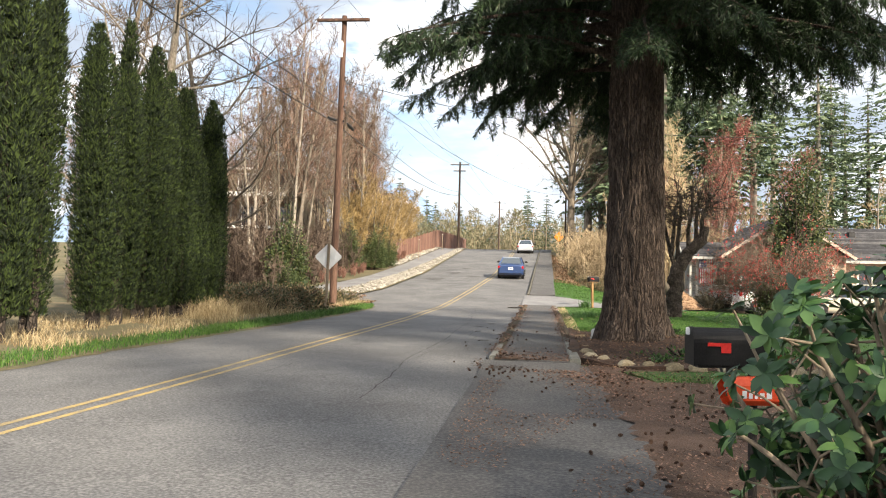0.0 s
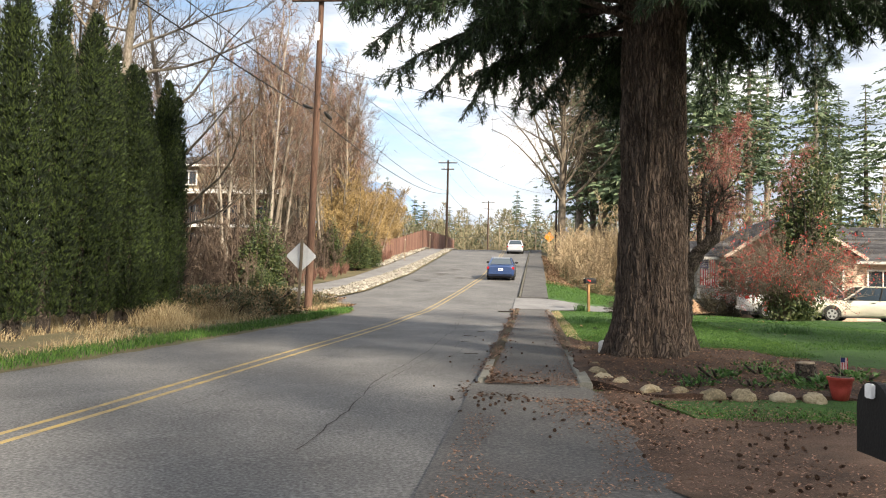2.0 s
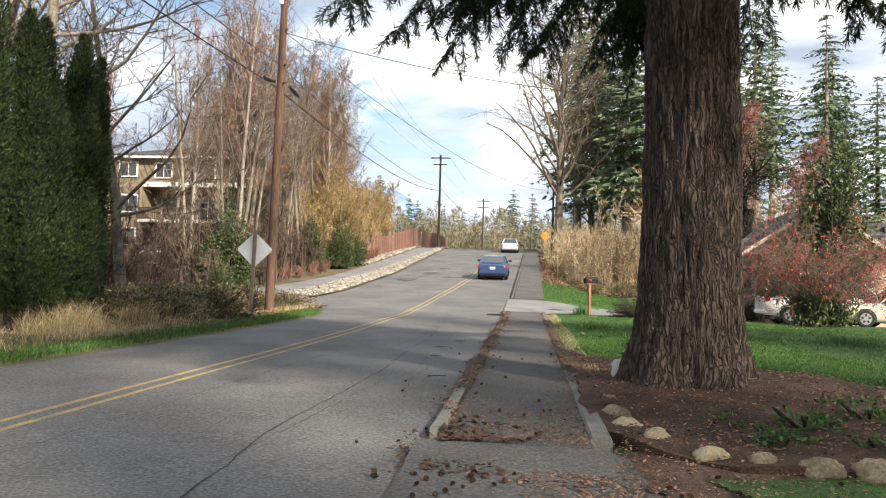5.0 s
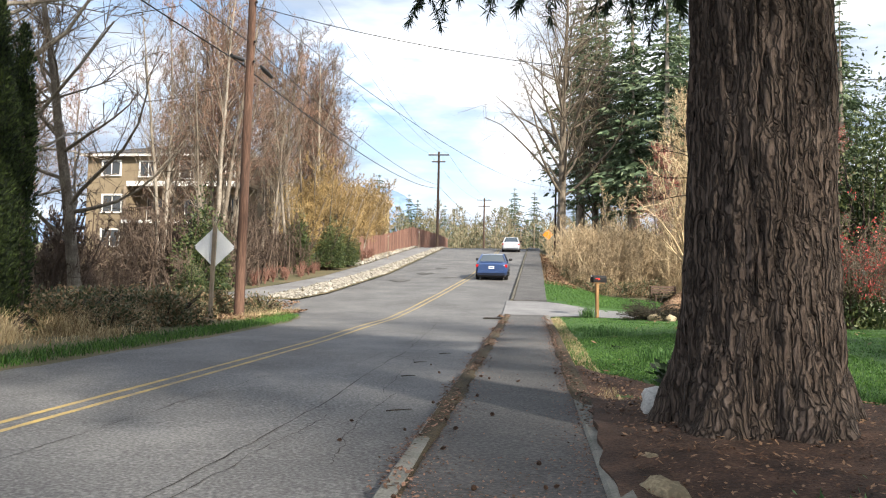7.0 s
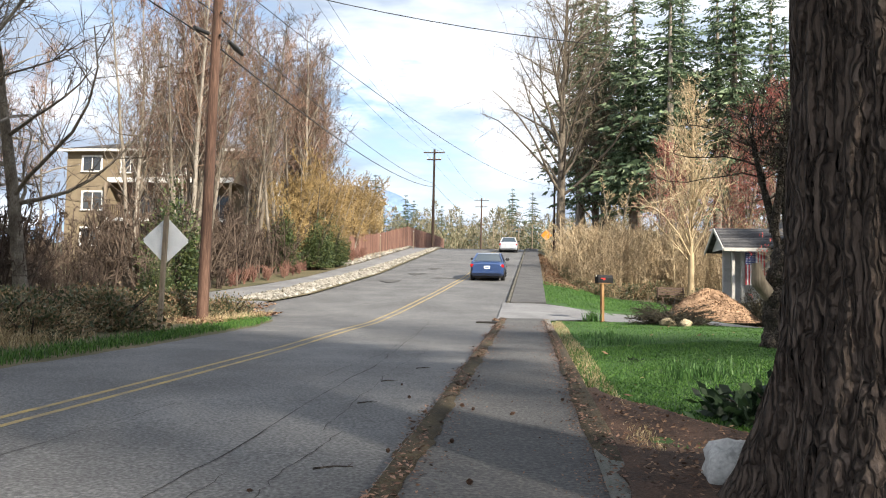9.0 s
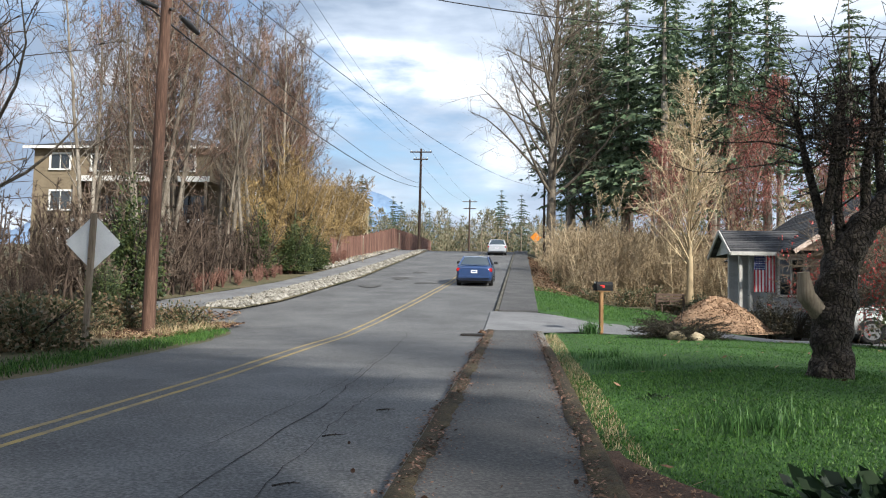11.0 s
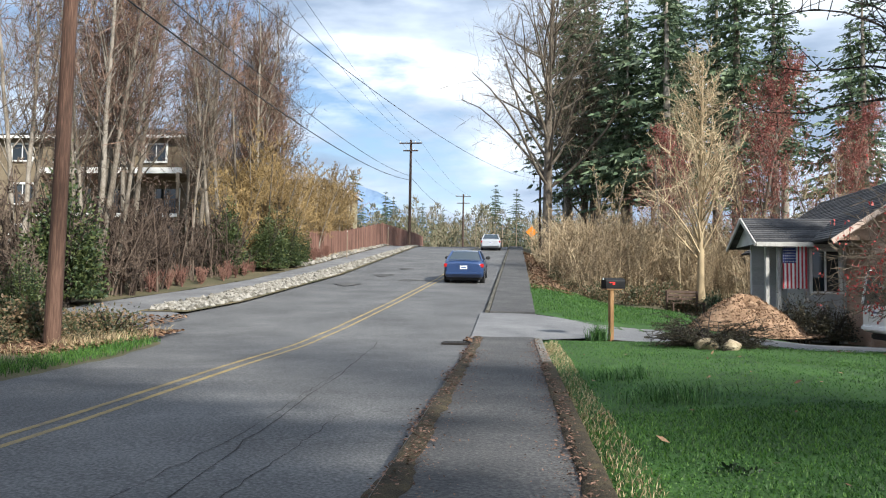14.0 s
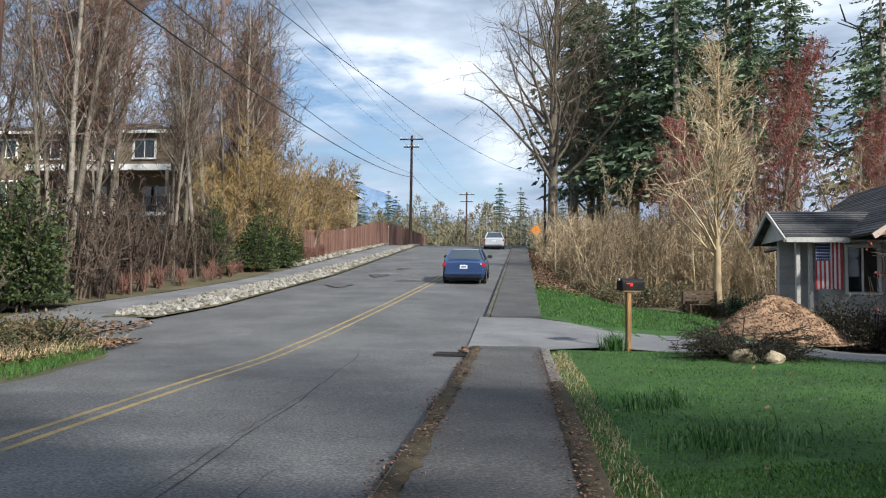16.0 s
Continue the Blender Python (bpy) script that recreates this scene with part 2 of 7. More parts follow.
ORANGE_PLASTIC = material("orange_red_plastic", [(0.48, 0.04, 0.012), (0.60, 0.06, 0.016), (0.66, 0.09, 0.03)], scale=6, rough=0.45, bump=0.05, place=False)
SHINGLE = material("roof_shingles", [(0.028, 0.028, 0.032), (0.055, 0.055, 0.06), (0.095, 0.093, 0.095)], scale=2.5, fine=22, rough=0.95, bump=0.6, vary=0.35)
SIDING = material("grey_lap_siding", [(0.34, 0.34, 0.345), (0.44, 0.44, 0.445), (0.52, 0.52, 0.525)], scale=1.5, fine=35, rough=0.8, bump=0.1, vary=0.12)
WORN_TRIM = material("worn_trim_paint", [(0.27, 0.26, 0.245), (0.40, 0.39, 0.37), (0.50, 0.49, 0.465)], scale=5, fine=30, rough=0.75, bump=0.15)
PEELING = material("peeling_paint", [(0.30, 0.20, 0.15), (0.48, 0.38, 0.32), (0.60, 0.53, 0.47)], scale=6, fine=40, rough=0.8, bump=0.3)
TRIM = material("white_trim_paint", [(0.62, 0.61, 0.58), (0.74, 0.73, 0.70), (0.80, 0.79, 0.77)], scale=4, fine=30, rough=0.6, bump=0.08)
BRICK = material("salmon_brick", [(0.40, 0.27, 0.20), (0.52, 0.37, 0.285), (0.60, 0.45, 0.36)], scale=3, fine=30, rough=0.9, vary=0.5)
TAN_WALL = material("tan_house_siding", [(0.15, 0.118, 0.078), (0.20, 0.158, 0.105), (0.245, 0.20, 0.135)], scale=1.0, fine=20, rough=0.85, bump=0.1)
BROWN_FENCE = material("brown_fence_boards", [(0.10, 0.05, 0.037), (0.17, 0.088, 0.066), (0.23, 0.125, 0.095)], scale=2, fine=25, rough=0.9, stretch=(1, 1, 0.2), vary=0.3)
GLASS = glassy("window_glass")
CAR_GLASS = glassy("car_glass", (0.03, 0.045, 0.06), 0.03)
RUBBER = material("tyre_rubber", [(0.012, 0.012, 0.012), (0.025, 0.025, 0.025)], scale=8, rough=0.85, place=False)
ALLOY = material("alloy_wheel", [(0.32, 0.32, 0.33), (0.5, 0.5, 0.51)], scale=8, rough=0.35, metal=0.8, bump=0, place=False)
PLASTIC = material("black_plastic", [(0.012, 0.012, 0.013), (0.03, 0.03, 0.031)], scale=6, rough=0.6, place=False)
LAMP_RED = glassy("tail_lamp_red", (0.42, 0.012, 0.015), 0.12)
LAMP_WHITE = glassy("lamp_clear", (0.7, 0.7, 0.7), 0.1)
PLATE = material("plate_white", [(0.62, 0.64, 0.68), (0.75, 0.76, 0.78)], scale=5, rough=0.5, bump=0, place=False)
PLATE_BAR = material("plate_blue_bar", [(0.06, 0.10, 0.25), (0.09, 0.14, 0.32)], scale=5, rough=0.5, bump=0, place=False)
FLAG_RED = material("flag_red", [(0.36, 0.03, 0.04), (0.48, 0.05, 0.06)], scale=6, rough=0.9, place=False)
FLAG_WHITE = material("flag_white", [(0.62, 0.60, 0.58), (0.74, 0.72, 0.70)], scale=6, rough=0.9, place=False)
FLAG_BLUE = material("flag_blue", [(0.02, 0.03, 0.10), (0.035, 0.05, 0.16)], scale=6, rough=0.9, place=False)
SIGN_ORANGE = material("sign_orange", [(0.75, 0.24, 0.02), (0.85, 0.30, 0.03)], scale=3, rough=0.5, bump=0, place=False)
IRON = material("cast_iron", [(0.02, 0.018, 0.017), (0.05, 0.045, 0.042)], scale=9, rough=0.7, metal=0.5)
TERRACOTTA = material("red_glazed_pot", [(0.24, 0.03, 0.025), (0.36, 0.05, 0.04), (0.42, 0.08, 0.06)], scale=8, rough=0.45, place=False)
# wooded ridge with the blue of aerial haze mixed into its colour
HAZED_HILL = material("hazed_wooded_hill", [(0.12, 0.19, 0.30), (0.17, 0.25, 0.38), (0.22, 0.31, 0.45)], scale=0.004, fine=0.05, rough=1.0, bump=0)



def furrow(m, fx, fz):
    """Adds furrows between long bark plates to a material: bump, and crevice shade painted into the colour."""
    n, l = m.node_tree.nodes, m.node_tree.links
    b = n["Principled BSDF"]
    co = n.new("ShaderNodeTexCoord").outputs["Object"]
    wob = n.new("ShaderNodeTexNoise")
    wob.inputs["Scale"].default_value, wob.inputs["Detail"].default_value = 5.0, 3.0
    l.new(co, wob.inputs[0])
    add = n.new("ShaderNodeVectorMath")
    add.operation = "MULTIPLY_ADD"
    add.inputs[1].default_value = (0.13, 0.13, 0.30)
    l.new(wob.outputs["Color"], add.inputs[0])
    l.new(co, add.inputs[2])
    mp = n.new("ShaderNodeMapping")
    mp.inputs["Scale"].default_value = (fx, fx, fz)
    l.new(add.outputs[0], mp.inputs[0])
    vor = n.new("ShaderNodeTexVoronoi")
    vor.feature = "DISTANCE_TO_EDGE"
    vor.inputs["Scale"].default_value = 1.0
    l.new(mp.outputs[0], vor.inputs["Vector"])
    # painted shade: colour darkens towards the plate edges, where soft sky light shades little
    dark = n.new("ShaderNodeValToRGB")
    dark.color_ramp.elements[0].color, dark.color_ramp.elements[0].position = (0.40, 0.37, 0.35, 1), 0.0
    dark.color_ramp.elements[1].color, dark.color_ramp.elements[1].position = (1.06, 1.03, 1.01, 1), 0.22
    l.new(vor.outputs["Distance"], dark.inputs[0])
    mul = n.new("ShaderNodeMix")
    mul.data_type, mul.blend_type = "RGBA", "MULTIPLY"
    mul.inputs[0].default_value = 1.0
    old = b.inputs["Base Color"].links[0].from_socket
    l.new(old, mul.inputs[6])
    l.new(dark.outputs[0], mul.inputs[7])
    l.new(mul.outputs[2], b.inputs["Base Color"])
    bp = n.new("ShaderNodeBump")
    bp.inputs["Strength"].default_value, bp.inputs["Distance"].default_value = 1.0, 0.05
    l.new(dark.outputs[0], bp.inputs["Height"])
    l.new(b.inputs["Normal"].links[0].from_socket, bp.inputs["Normal"])
    l.new(bp.outputs[0], b.inputs["Normal"])


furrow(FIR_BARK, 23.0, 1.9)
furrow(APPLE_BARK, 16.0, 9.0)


def paint(name, c):
    m = material(name, [tuple(v * 0.9 for v in c), c, tuple(min(1, v * 1.08) for v in c)], scale=2, rough=0.28, bump=0, place=False, spec=0.6)
    m.node_tree.nodes["Principled BSDF"].inputs["Coat Weight"].default_value = 0.7
    m.node_tree.nodes["Principled BSDF"].inputs["Coat Roughness"].default_value = 0.05
    return m


# ---- mesh helpers ----
class Build:
    """Collects vertices and faces of any size, then links them as one mesh object."""

    def __init__(self):
        self.v, self.f, self.n = [], [], 0

    def add(self, verts, faces):
        verts = np.asarray(verts, float).reshape(-1, 3)
        self.f.append(np.asarray(faces, int) + self.n)
        self.v.append(verts)
        self.n += len(verts)
        return self

    def cells(self, c):
        """An array (N, k, 3): N faces of k corners, each on its own."""
        c = np.asarray(c, float)
        return self.add(c.reshape(-1, 3), np.arange(c.shape[0] * c.shape[1]).reshape(c.shape[0], c.shape[1]))

    def grid(self, p):
        """An array (a, b, 3) as one sheet."""
        p = np.asarray(p, float)
        a, b = p.shape[:2]
        i = np.arange(a * b).reshape(a, b)
        return self.add(p.reshape(-1, 3), np.stack([i[:-1, :-1], i[1:, :-1], i[1:, 1:], i[:-1, 1:]], -1).reshape(-1, 4))

    def tube(self, pts, radii, sides=8, cap=True):
        pts = np.asarray(pts, float)
        n = len(pts)
        radii = np.broadcast_to(np.asarray(radii, float), (n,))
        tan = np.gradient(pts, axis=0)
        tan /= np.linalg.norm(tan, axis=1)[:, None] + 1e-9
        ref = np.array([0, 0, 1.0]) if abs(tan[0][2]) < 0.9 else np.array([1.0, 0, 0])
        u = np.cross(tan, ref)
        u /= np.linalg.norm(u, axis=1)[:, None] + 1e-9
        w = np.cross(tan, u)
        a = np.linspace(0, 2 * np.pi, sides, endpoint=False)
        ring = pts[:, None] + radii[:, None, None] * (np.cos(a)[None, :, None] * u[:, None] + np.sin(a)[None, :, None] * w[:, None])
        i = np.arange(n * sides).reshape(n, sides)
        j = np.roll(i, -1, 1)
        self.add(ring.reshape(-1, 3), np.stack([i[:-1], j[:-1], j[1:], i[1:]], -1).reshape(-1, 4))
        if cap:
            for k, o in ((0, -1), (n - 1, 1)):
                base = ring[k]
                c = base.mean(0)
                tri = [[base[q], base[(q + 1) % sides], c] for q in range(sides)]
                self.cells(tri)
        return self

    def segments(self, a, b, ra, rb):
        """Many thin three-sided sticks at once."""
        a, b = np.asarray(a, float), np.asarray(b, float)
        if not len(a):
            return self
        d = b - a
        d /= np.linalg.norm(d, axis=1)[:, None] + 1e-9
        ref = np.where(np.abs(d[:, 2:3]) < 0.9, [[0, 0, 1.0]], [[1.0, 0, 0]])
        u = np.cross(d, ref)
        u /= np.linalg.norm(u, axis=1)[:, None] + 1e-9
        w = np.cross(d, u)
        ra, rb = np.broadcast_to(ra, len(a))[:, None], np.broadcast_to(rb, len(a))[:, None]
        ring = []
        for k in range(3):
            o = math.cos(k * 2.0944) * u + math.sin(k * 2.0944) * w
            ring += [a + o * ra, b + o * rb]
        v = np.stack(ring, 1)
        base = np.arange(len(a))[:, None, None] * 6
        q = np.array([[0, 2, 3, 1], [2, 4, 5, 3], [4, 0, 1, 5]])[None]
        return self.add(v.reshape(-1, 3), (base + q).reshape(-1, 4))

    def slivers(self, a, b, ra, rb=None, seed=0):
        """Many hair-thin twigs, each one narrow blade turned at random; without rb they end in a point."""
        a, b = np.asarray(a, float), np.asarray(b, float)
        if not len(a):
            return self
        d = b - a
        u = np.cross(d, np.random.default_rng(seed).normal(0, 1, a.shape))
        u /= np.linalg.norm(u, axis=1)[:, None] + 1e-9
        ra = np.broadcast_to(ra, len(a))[:, None]
        if rb is None:
            return self.cells(np.stack([a - u * ra, a + u * ra, b], 1))
        rb = np.broadcast_to(rb, len(a))[:, None]
        return self.cells(np.stack([a - u * ra, a + u * ra, b + u * rb, b - u * rb], 1))

    def box(self, x0, x1, y0, y1, z0, z1, bevel=0.0, m=None):
        bm = bmesh.new()
        bmesh.ops.create_cube(bm, size=1.0, matrix=Matrix.LocRotScale(((x0 + x1) / 2, (y0 + y1) / 2, (z0 + z1) / 2), None, (x1 - x0, y1 - y0, z1 - z0)))
        if bevel:
            bmesh.ops.bevel(bm, geom=bm.edges[:], offset=bevel, segments=2, affect="EDGES")
        return self.bm(bm, m)

    def bm(self, bm, m=None):
        if m is not None:
            bm.transform(m)
        bmesh.ops.triangulate(bm, faces=[f for f in bm.faces if len(f.verts) > 4])
        bm.verts.index_update()
        v = np.array([p.co[:] for p in bm.verts])
        for k in (3, 4):
            f = [[p.index for p in q.verts] for q in bm.faces if len(q.verts) == k]
            if f:
                self.f.append(np.array(f) + self.n)
        self.v.append(v)
        self.n += len(v)
        bm.free()
        return self

    def mesh(self, name, mat, smooth=False):
        me = bpy.data.meshes.new(name)
        v = np.concatenate(self.v)
        me.vertices.add(len(v))
        me.vertices.foreach_set("co", v.ravel())
        idx = np.concatenate([f.ravel() for f in self.f])
        tot = np.concatenate([np.full(len(f), f.shape[1]) for f in self.f])
        me.loops.add(len(idx))
        me.loops.foreach_set("vertex_index", idx)
        me.polygons.add(len(tot))
        me.polygons.foreach_set("loop_start", np.concatenate([[0], np.cumsum(tot)[:-1]]))
        me.polygons.foreach_set("loop_total", tot)
        me.polygons.foreach_set("use_smooth", np.full(len(tot), smooth))
        me.update(calc_edges=True)
        me.validate()
        me.materials.append(mat)
        return me


def part(name, b, mat, parent=None, label="", smooth=False, at=None):
    ob = new(name, b if isinstance(b, bpy.types.Mesh) else b.mesh(name, mat, smooth))
    if parent is not None:
        ob.parent = parent
    if at is not None:
        ob.matrix_basis = at
    if label:
        ob["label"] = label
    return ob


def thing(name, label, category, group="", m=None):
    e = new(name)
    e.empty_display_size = 0.1
    if m is not None:
        e.matrix_basis = m
    return tagged(e, label, category, group)


def setting(name, b, mat, label, smooth=False, kind="structure", category=""):
    return tagged(new(name, b.mesh(name, mat, smooth)), label, category, "", kind)


rng = np.random.default_rng(4)


def unit(v):
    return v / (np.linalg.norm(v, axis=-1, keepdims=True) + 1e-9)


# ---- lie of the land ----
LANE_Y, LANE_Z = [-60, -30, 0, 17, 28, 36.5, 98, 106, 130, 400, 3000], [-1.4, -0.5, 0.05, 0.48, 0.72, 0.88, 7.1, 7.4, 7.3, 6.5, 6.0]
YARD_Y, YARD_Z = [-60, -30, 0, 12, 17, 26, 33, 37, 40, 46, 57, 80, 100, 130, 400, 3000], [-1.4, -0.5, 0.06, 0.38, 0.66, 0.92, 0.93, 0.92, 1.1, 1.5, 2.1, 4.0, 5.8, 6.6, 6.5, 6.0]
HOUSE_Y, HOUSE_Z = [-60, -30, 0, 12, 17, 26, 33, 37, 44, 50, 57, 80, 100, 130, 400, 3000], [-1.4, -0.5, 0.06, 0.38, 0.66, 0.88, 0.85, 0.80, 0.76, 1.05, 1.7, 3.6, 5.4, 6.4, 6.5, 6.0]
WOOD_Y, WOOD_Z = [-60, -30, 0, 17, 36, 60, 98, 130, 400, 3000], [-1.4, -0.5, 0.1, 0.5, 0.9, 2.4, 6.6, 7.2, 6.5, 6.0]


def lane(y):
    k = [np.interp(np.asarray(y, float) + d, LANE_Y, LANE_Z) for d in (-2.0, -1.0, 0.0, 1.0, 2.0)]
    return sum(k) / 5


def soft_step(v, a, b):
    t = np.clip((np.asarray(v, float) - a) / (b - a), 0, 1)
    return t * t * (3 - 2 * t)


def land(x, y):
    """Height of the ground beside the road."""
    x, y = np.asarray(x, float), np.asarray(y, float)
    z = lane(y)
    r = soft_step(x, 0.9, 4.2)
    z = z * (1 - r) + np.interp(y, YARD_Y, YARD_Z) * r
    r = soft_step(x, 5.5, 8.5)
    z = z * (1 - r) + np.interp(y, HOUSE_Y, HOUSE_Z) * r
    q = soft_step(-x, 12.5, 19.0)
    z = z * (1 - q) + np.interp(y, WOOD_Y, WOOD_Z) * q
    rise = soft_step(-x, 13.4, 15.0) * soft_step(y, 60, 72) * (1 - soft_step(y, 104, 125)) * 0.5
    return z + rise + 0.03 * np.sin(x * 1.3 + y * 0.7) * np.sin(y * 0.9 - x * 0.4) * soft_step(np.abs(x + 4), 6.5, 9)


def side(y):
    """Left edge of the carriageway."""
    return np.interp(y, [-60, 12, 20, 26, 32, 35, 37.0, 41, 44, 57, 80, 98, 130], [-7.7, -7.55, -7.08, -6.85, -7.0, -7.6, -9.6, -9.6, -8.95, -8.5, -9.2, -9.7, -10.2])


def middle(y):
    return np.interp(y, [-60, 6, 11, 15, 20, 26, 31, 37, 45, 55, 70, 95, 130], [-5.0, -4.78, -4.56, -4.46, -4.32, -4.24, -4.40, -4.45, -3.9, -3.35, -3.2, -3.4, -3.5])


RIGHT = -0.75
# ---- ground, road, paths ----
def strip(y0, y1, xl, xr, ny, nx, zf, wobble=0.0):
    """A sheet between two edges given as functions of y."""
    ys = np.linspace(y0, y1, ny)
    l, r = np.broadcast_to(xl(ys), ny).copy(), np.broadcast_to(xr(ys), ny).copy()
    if wobble:
        l += wobble * np.array([noise.noise((y * 1.7, 3.1, l[0])) for y in ys])
        r += wobble * np.array([noise.noise((y * 1.9, 7.7, r[0])) for y in ys])
    s = np.linspace(0, 1, nx)[None]
    x = l[:, None] * (1 - s) + r[:, None] * s
    y = np.repeat(ys[:, None], nx, 1)
    return np.stack([x, y, zf(x, y)], -1)


def slab(p, drop):
    """A sheet with sides of some depth."""
    b = Build().grid(p)
    for edge in (p[0], p[-1][::-1], p[:, 0][::-1], p[:, -1]):
        b.grid(np.stack([edge, edge - [0, 0, drop]], 0))
    return b


def spaced(a, b, first, grow):
    out, d = [a], first
    while out[-1] < b:
        out.append(out[-1] + d)
        d *= grow
    return out


xs = np.array([-v for v in spaced(15, 2500, 1.0, 1.3)][::-1] + list(np.arange(-14.5, 15.1, 0.5)) + spaced(15.5, 2500, 1.0, 1.3))
ys = np.array([-v for v in spaced(12, 400, 1.0, 1.4)][::-1] + list(np.arange(-11, 62, 0.75)) + spaced(62, 3500, 1.5, 1.12))
gx, gy = np.meshgrid(xs, ys, indexing="ij")
gz = land(gx, gy)
near = (gy < 132) & (gx > -13.6) & (gx < 17)
gz = np.where(near, gz - 0.10, gz)
gz = np.where((gx > side(gy) - 0.3) & (gx < 0.9) & near, gz - 0.15, gz)
setting("ground", Build().grid(np.stack([gx, gy, gz], -1)[:, ::-1]), SOIL, "rough brown and green winter ground", True)

setting("road", Build().grid(strip(-30, 131, lambda y: side(y) - 0.15, lambda y: RIGHT + 0.006 * np.maximum(y - 42, 0), 240, 14,
        lambda x, y: lane(y) - 0.02 * np.abs(x - middle(y)) / 3)), ASPHALT, "worn grey asphalt two-lane road climbing a hill", True)
# crossing road beyond the crest
setting("road_crossing", Build().grid(strip(118, 130, lambda y: np.full_like(y, -90), lambda y: np.full_like(y, 90), 6, 30,
        lambda x, y: lane(y) + 0.05)), PALE_ASPHALT, "pale asphalt cross street beyond the hill crest", True)

for k, off in enumerate((-0.13, 0.13)):
    b = Build()
    for y0, y1 in ((-30, 104),):
        b.grid(strip(y0, y1, lambda y: middle(y) + off - 0.042, lambda y: middle(y) + off + 0.042, 260, 2, lambda x, y: lane(y) + 0.002 + 0 * x, 0.012))
    setting("yellow_line", b, YELLOW, "worn yellow centre line painted on asphalt", kind="structure")

# long crack and tar patches in the lane
def crack(points, width, seed):
    r = np.random.default_rng(seed)
    p = np.array(points, float)
    t = np.linspace(0, len(p) - 1, 14 * len(p))
    x, y = np.interp(t, range(len(p)), p[:, 0]), np.interp(t, range(len(p)), p[:, 1])
    x += np.cumsum(r.normal(0, 0.018, len(t))) * 0.6 + r.normal(0, 0.012, len(t))
    w = width * r.uniform(0.25, 1.0, len(t))
    z = lane(y) - 0.02 * np.abs(x - middle(y)) / 3 + 0.005
    return Build().grid(np.stack([np.stack([x - w, y, z], -1), np.stack([x + w, y, z], -1)], 1))


for i, pts in enumerate(([(-2.0, 9.5), (-2.15, 14), (-2.0, 18), (-2.2, 24), (-2.5, 30), (-3.0, 36)], [(-2.2, 12.5), (-2.0, 15), (-1.8, 17.5)],
                         [(-3.9, 11), (-3.6, 16), (-3.4, 20)], [(-1.6, 19), (-1.75, 24), (-1.7, 27)], [(-2.6, 21), (-2.35, 26), (-2.5, 31)],
                         [(-8.6, 38), (-6.5, 39.5), (-5.2, 43)], [(-1.3, 15.5), (-1.55, 17), (-1.5, 19)])):
    setting("road_crack", crack(pts, 0.006 if i else 0.010, i), TAR, "dark crack in the asphalt")
for x, y, w, h in ((-6.4, 57, 0.9, 1.6), (-6.0, 62, 0.8, 1.2), (-7.0, 51.5, 1.0, 1.4), (-4.6, 54, 1.2, 1.0)):
    a = np.linspace(0, 2 * np.pi, 24, endpoint=False)
    r = 0.5 + 0.12 * np.sin(3 * a + x) + 0.08 * np.sin(7 * a)
    px, py = x + w * r * np.cos(a), y + h * r * np.sin(a)
    rim = np.stack([px, py, lane(py) + 0.008], -1)
    c = np.array([x, y, float(lane(y)) + 0.008])
    setting("road_patch", Build().cells([[rim[q], rim[(q + 1) % 24], c] for q in range(24)]), PATH_ASPHALT, "dark tar repair patch on the road")

# asphalt sidewalk with curbs
walk_z = lambda x, y: lane(y) + 0.085 + 0.006 * np.sin(y * 2.1) * np.sin(x * 4)
setting("sidewalk", slab(strip(13.2, 36.8, lambda y: np.full_like(y, -0.60), lambda y: np.full_like(y, 0.62), 70, 5, walk_z), 0.2), PATH_ASPHALT, "dark asphalt sidewalk with brown needles along its edges", True)
setting("sidewalk_far", slab(strip(42.0, 116, lambda y: -0.55 + 0.006 * (y - 42), lambda y: np.interp(y, [42, 100], [0.80, 1.04]), 60, 5, walk_z), 0.2), PATH_ASPHALT, "dark asphalt sidewalk climbing the hill", True)
setting("sidewalk_apron", slab(strip(-8, 13.25, lambda y: np.full_like(y, RIGHT - 0.05), lambda y: np.interp(y, [-8, 6, 11, 13.3], [4.4, 4.0, 2.6, 1.2]), 60, 12,
        lambda x, y: land(x, y) + 0.012 + 0.07 * soft_step(y, 12.2, 13.3) * (x < 0.8)), 0.1), PATH_ASPHALT, "broad asphalt drive apron strewn with cones and needles", True)
setting("yard_dirt", Build().grid(strip(-8, 13.4, lambda y: np.interp(y, [-8, 4, 8, 11, 13.4], [1.0, 0.95, 0.95, 0.85, 0.72]), lambda y: np.full_like(y, 12.0), 70, 26,
        lambda x, y: land(x, y) - 0.02 + 0.06 * soft_step(x - np.interp(y, [-8, 4, 8, 11, 13.4], [1.0, 0.95, 0.95, 0.85, 0.72]), -0.15, 0.22) + 0.012 * np.sin(3 * x) * np.sin(2.3 * y), 0.5)), LITTER, "bare brown dirt covered with fir needles", True)
setting("driveway", Build().grid(np.swapaxes(np.stack([np.stack([np.full(9, x), np.linspace(np.interp(x, [-0.9, 0.8, 2, 5.7, 24], [36.75, 36.8, 37.4, 36.4, 35.0]),
        np.interp(x, [-0.9, 0.65, 2.7, 6.5, 24], [42.1, 42.0, 40.3, 39.4, 39.6]), 9), np.zeros(9)], -1) for x in np.linspace(-0.85, 24, 46)]), 0, 1)
        * [1, 1, 0] + 0), PALE_ASPHALT, "pale asphalt driveway crossing the sidewalk", True)
dv = bpy.data.objects["driveway"].data
co = np.empty(len(dv.vertices) * 3)
dv.vertices.foreach_get("co", co)
co = co.reshape(-1, 3)
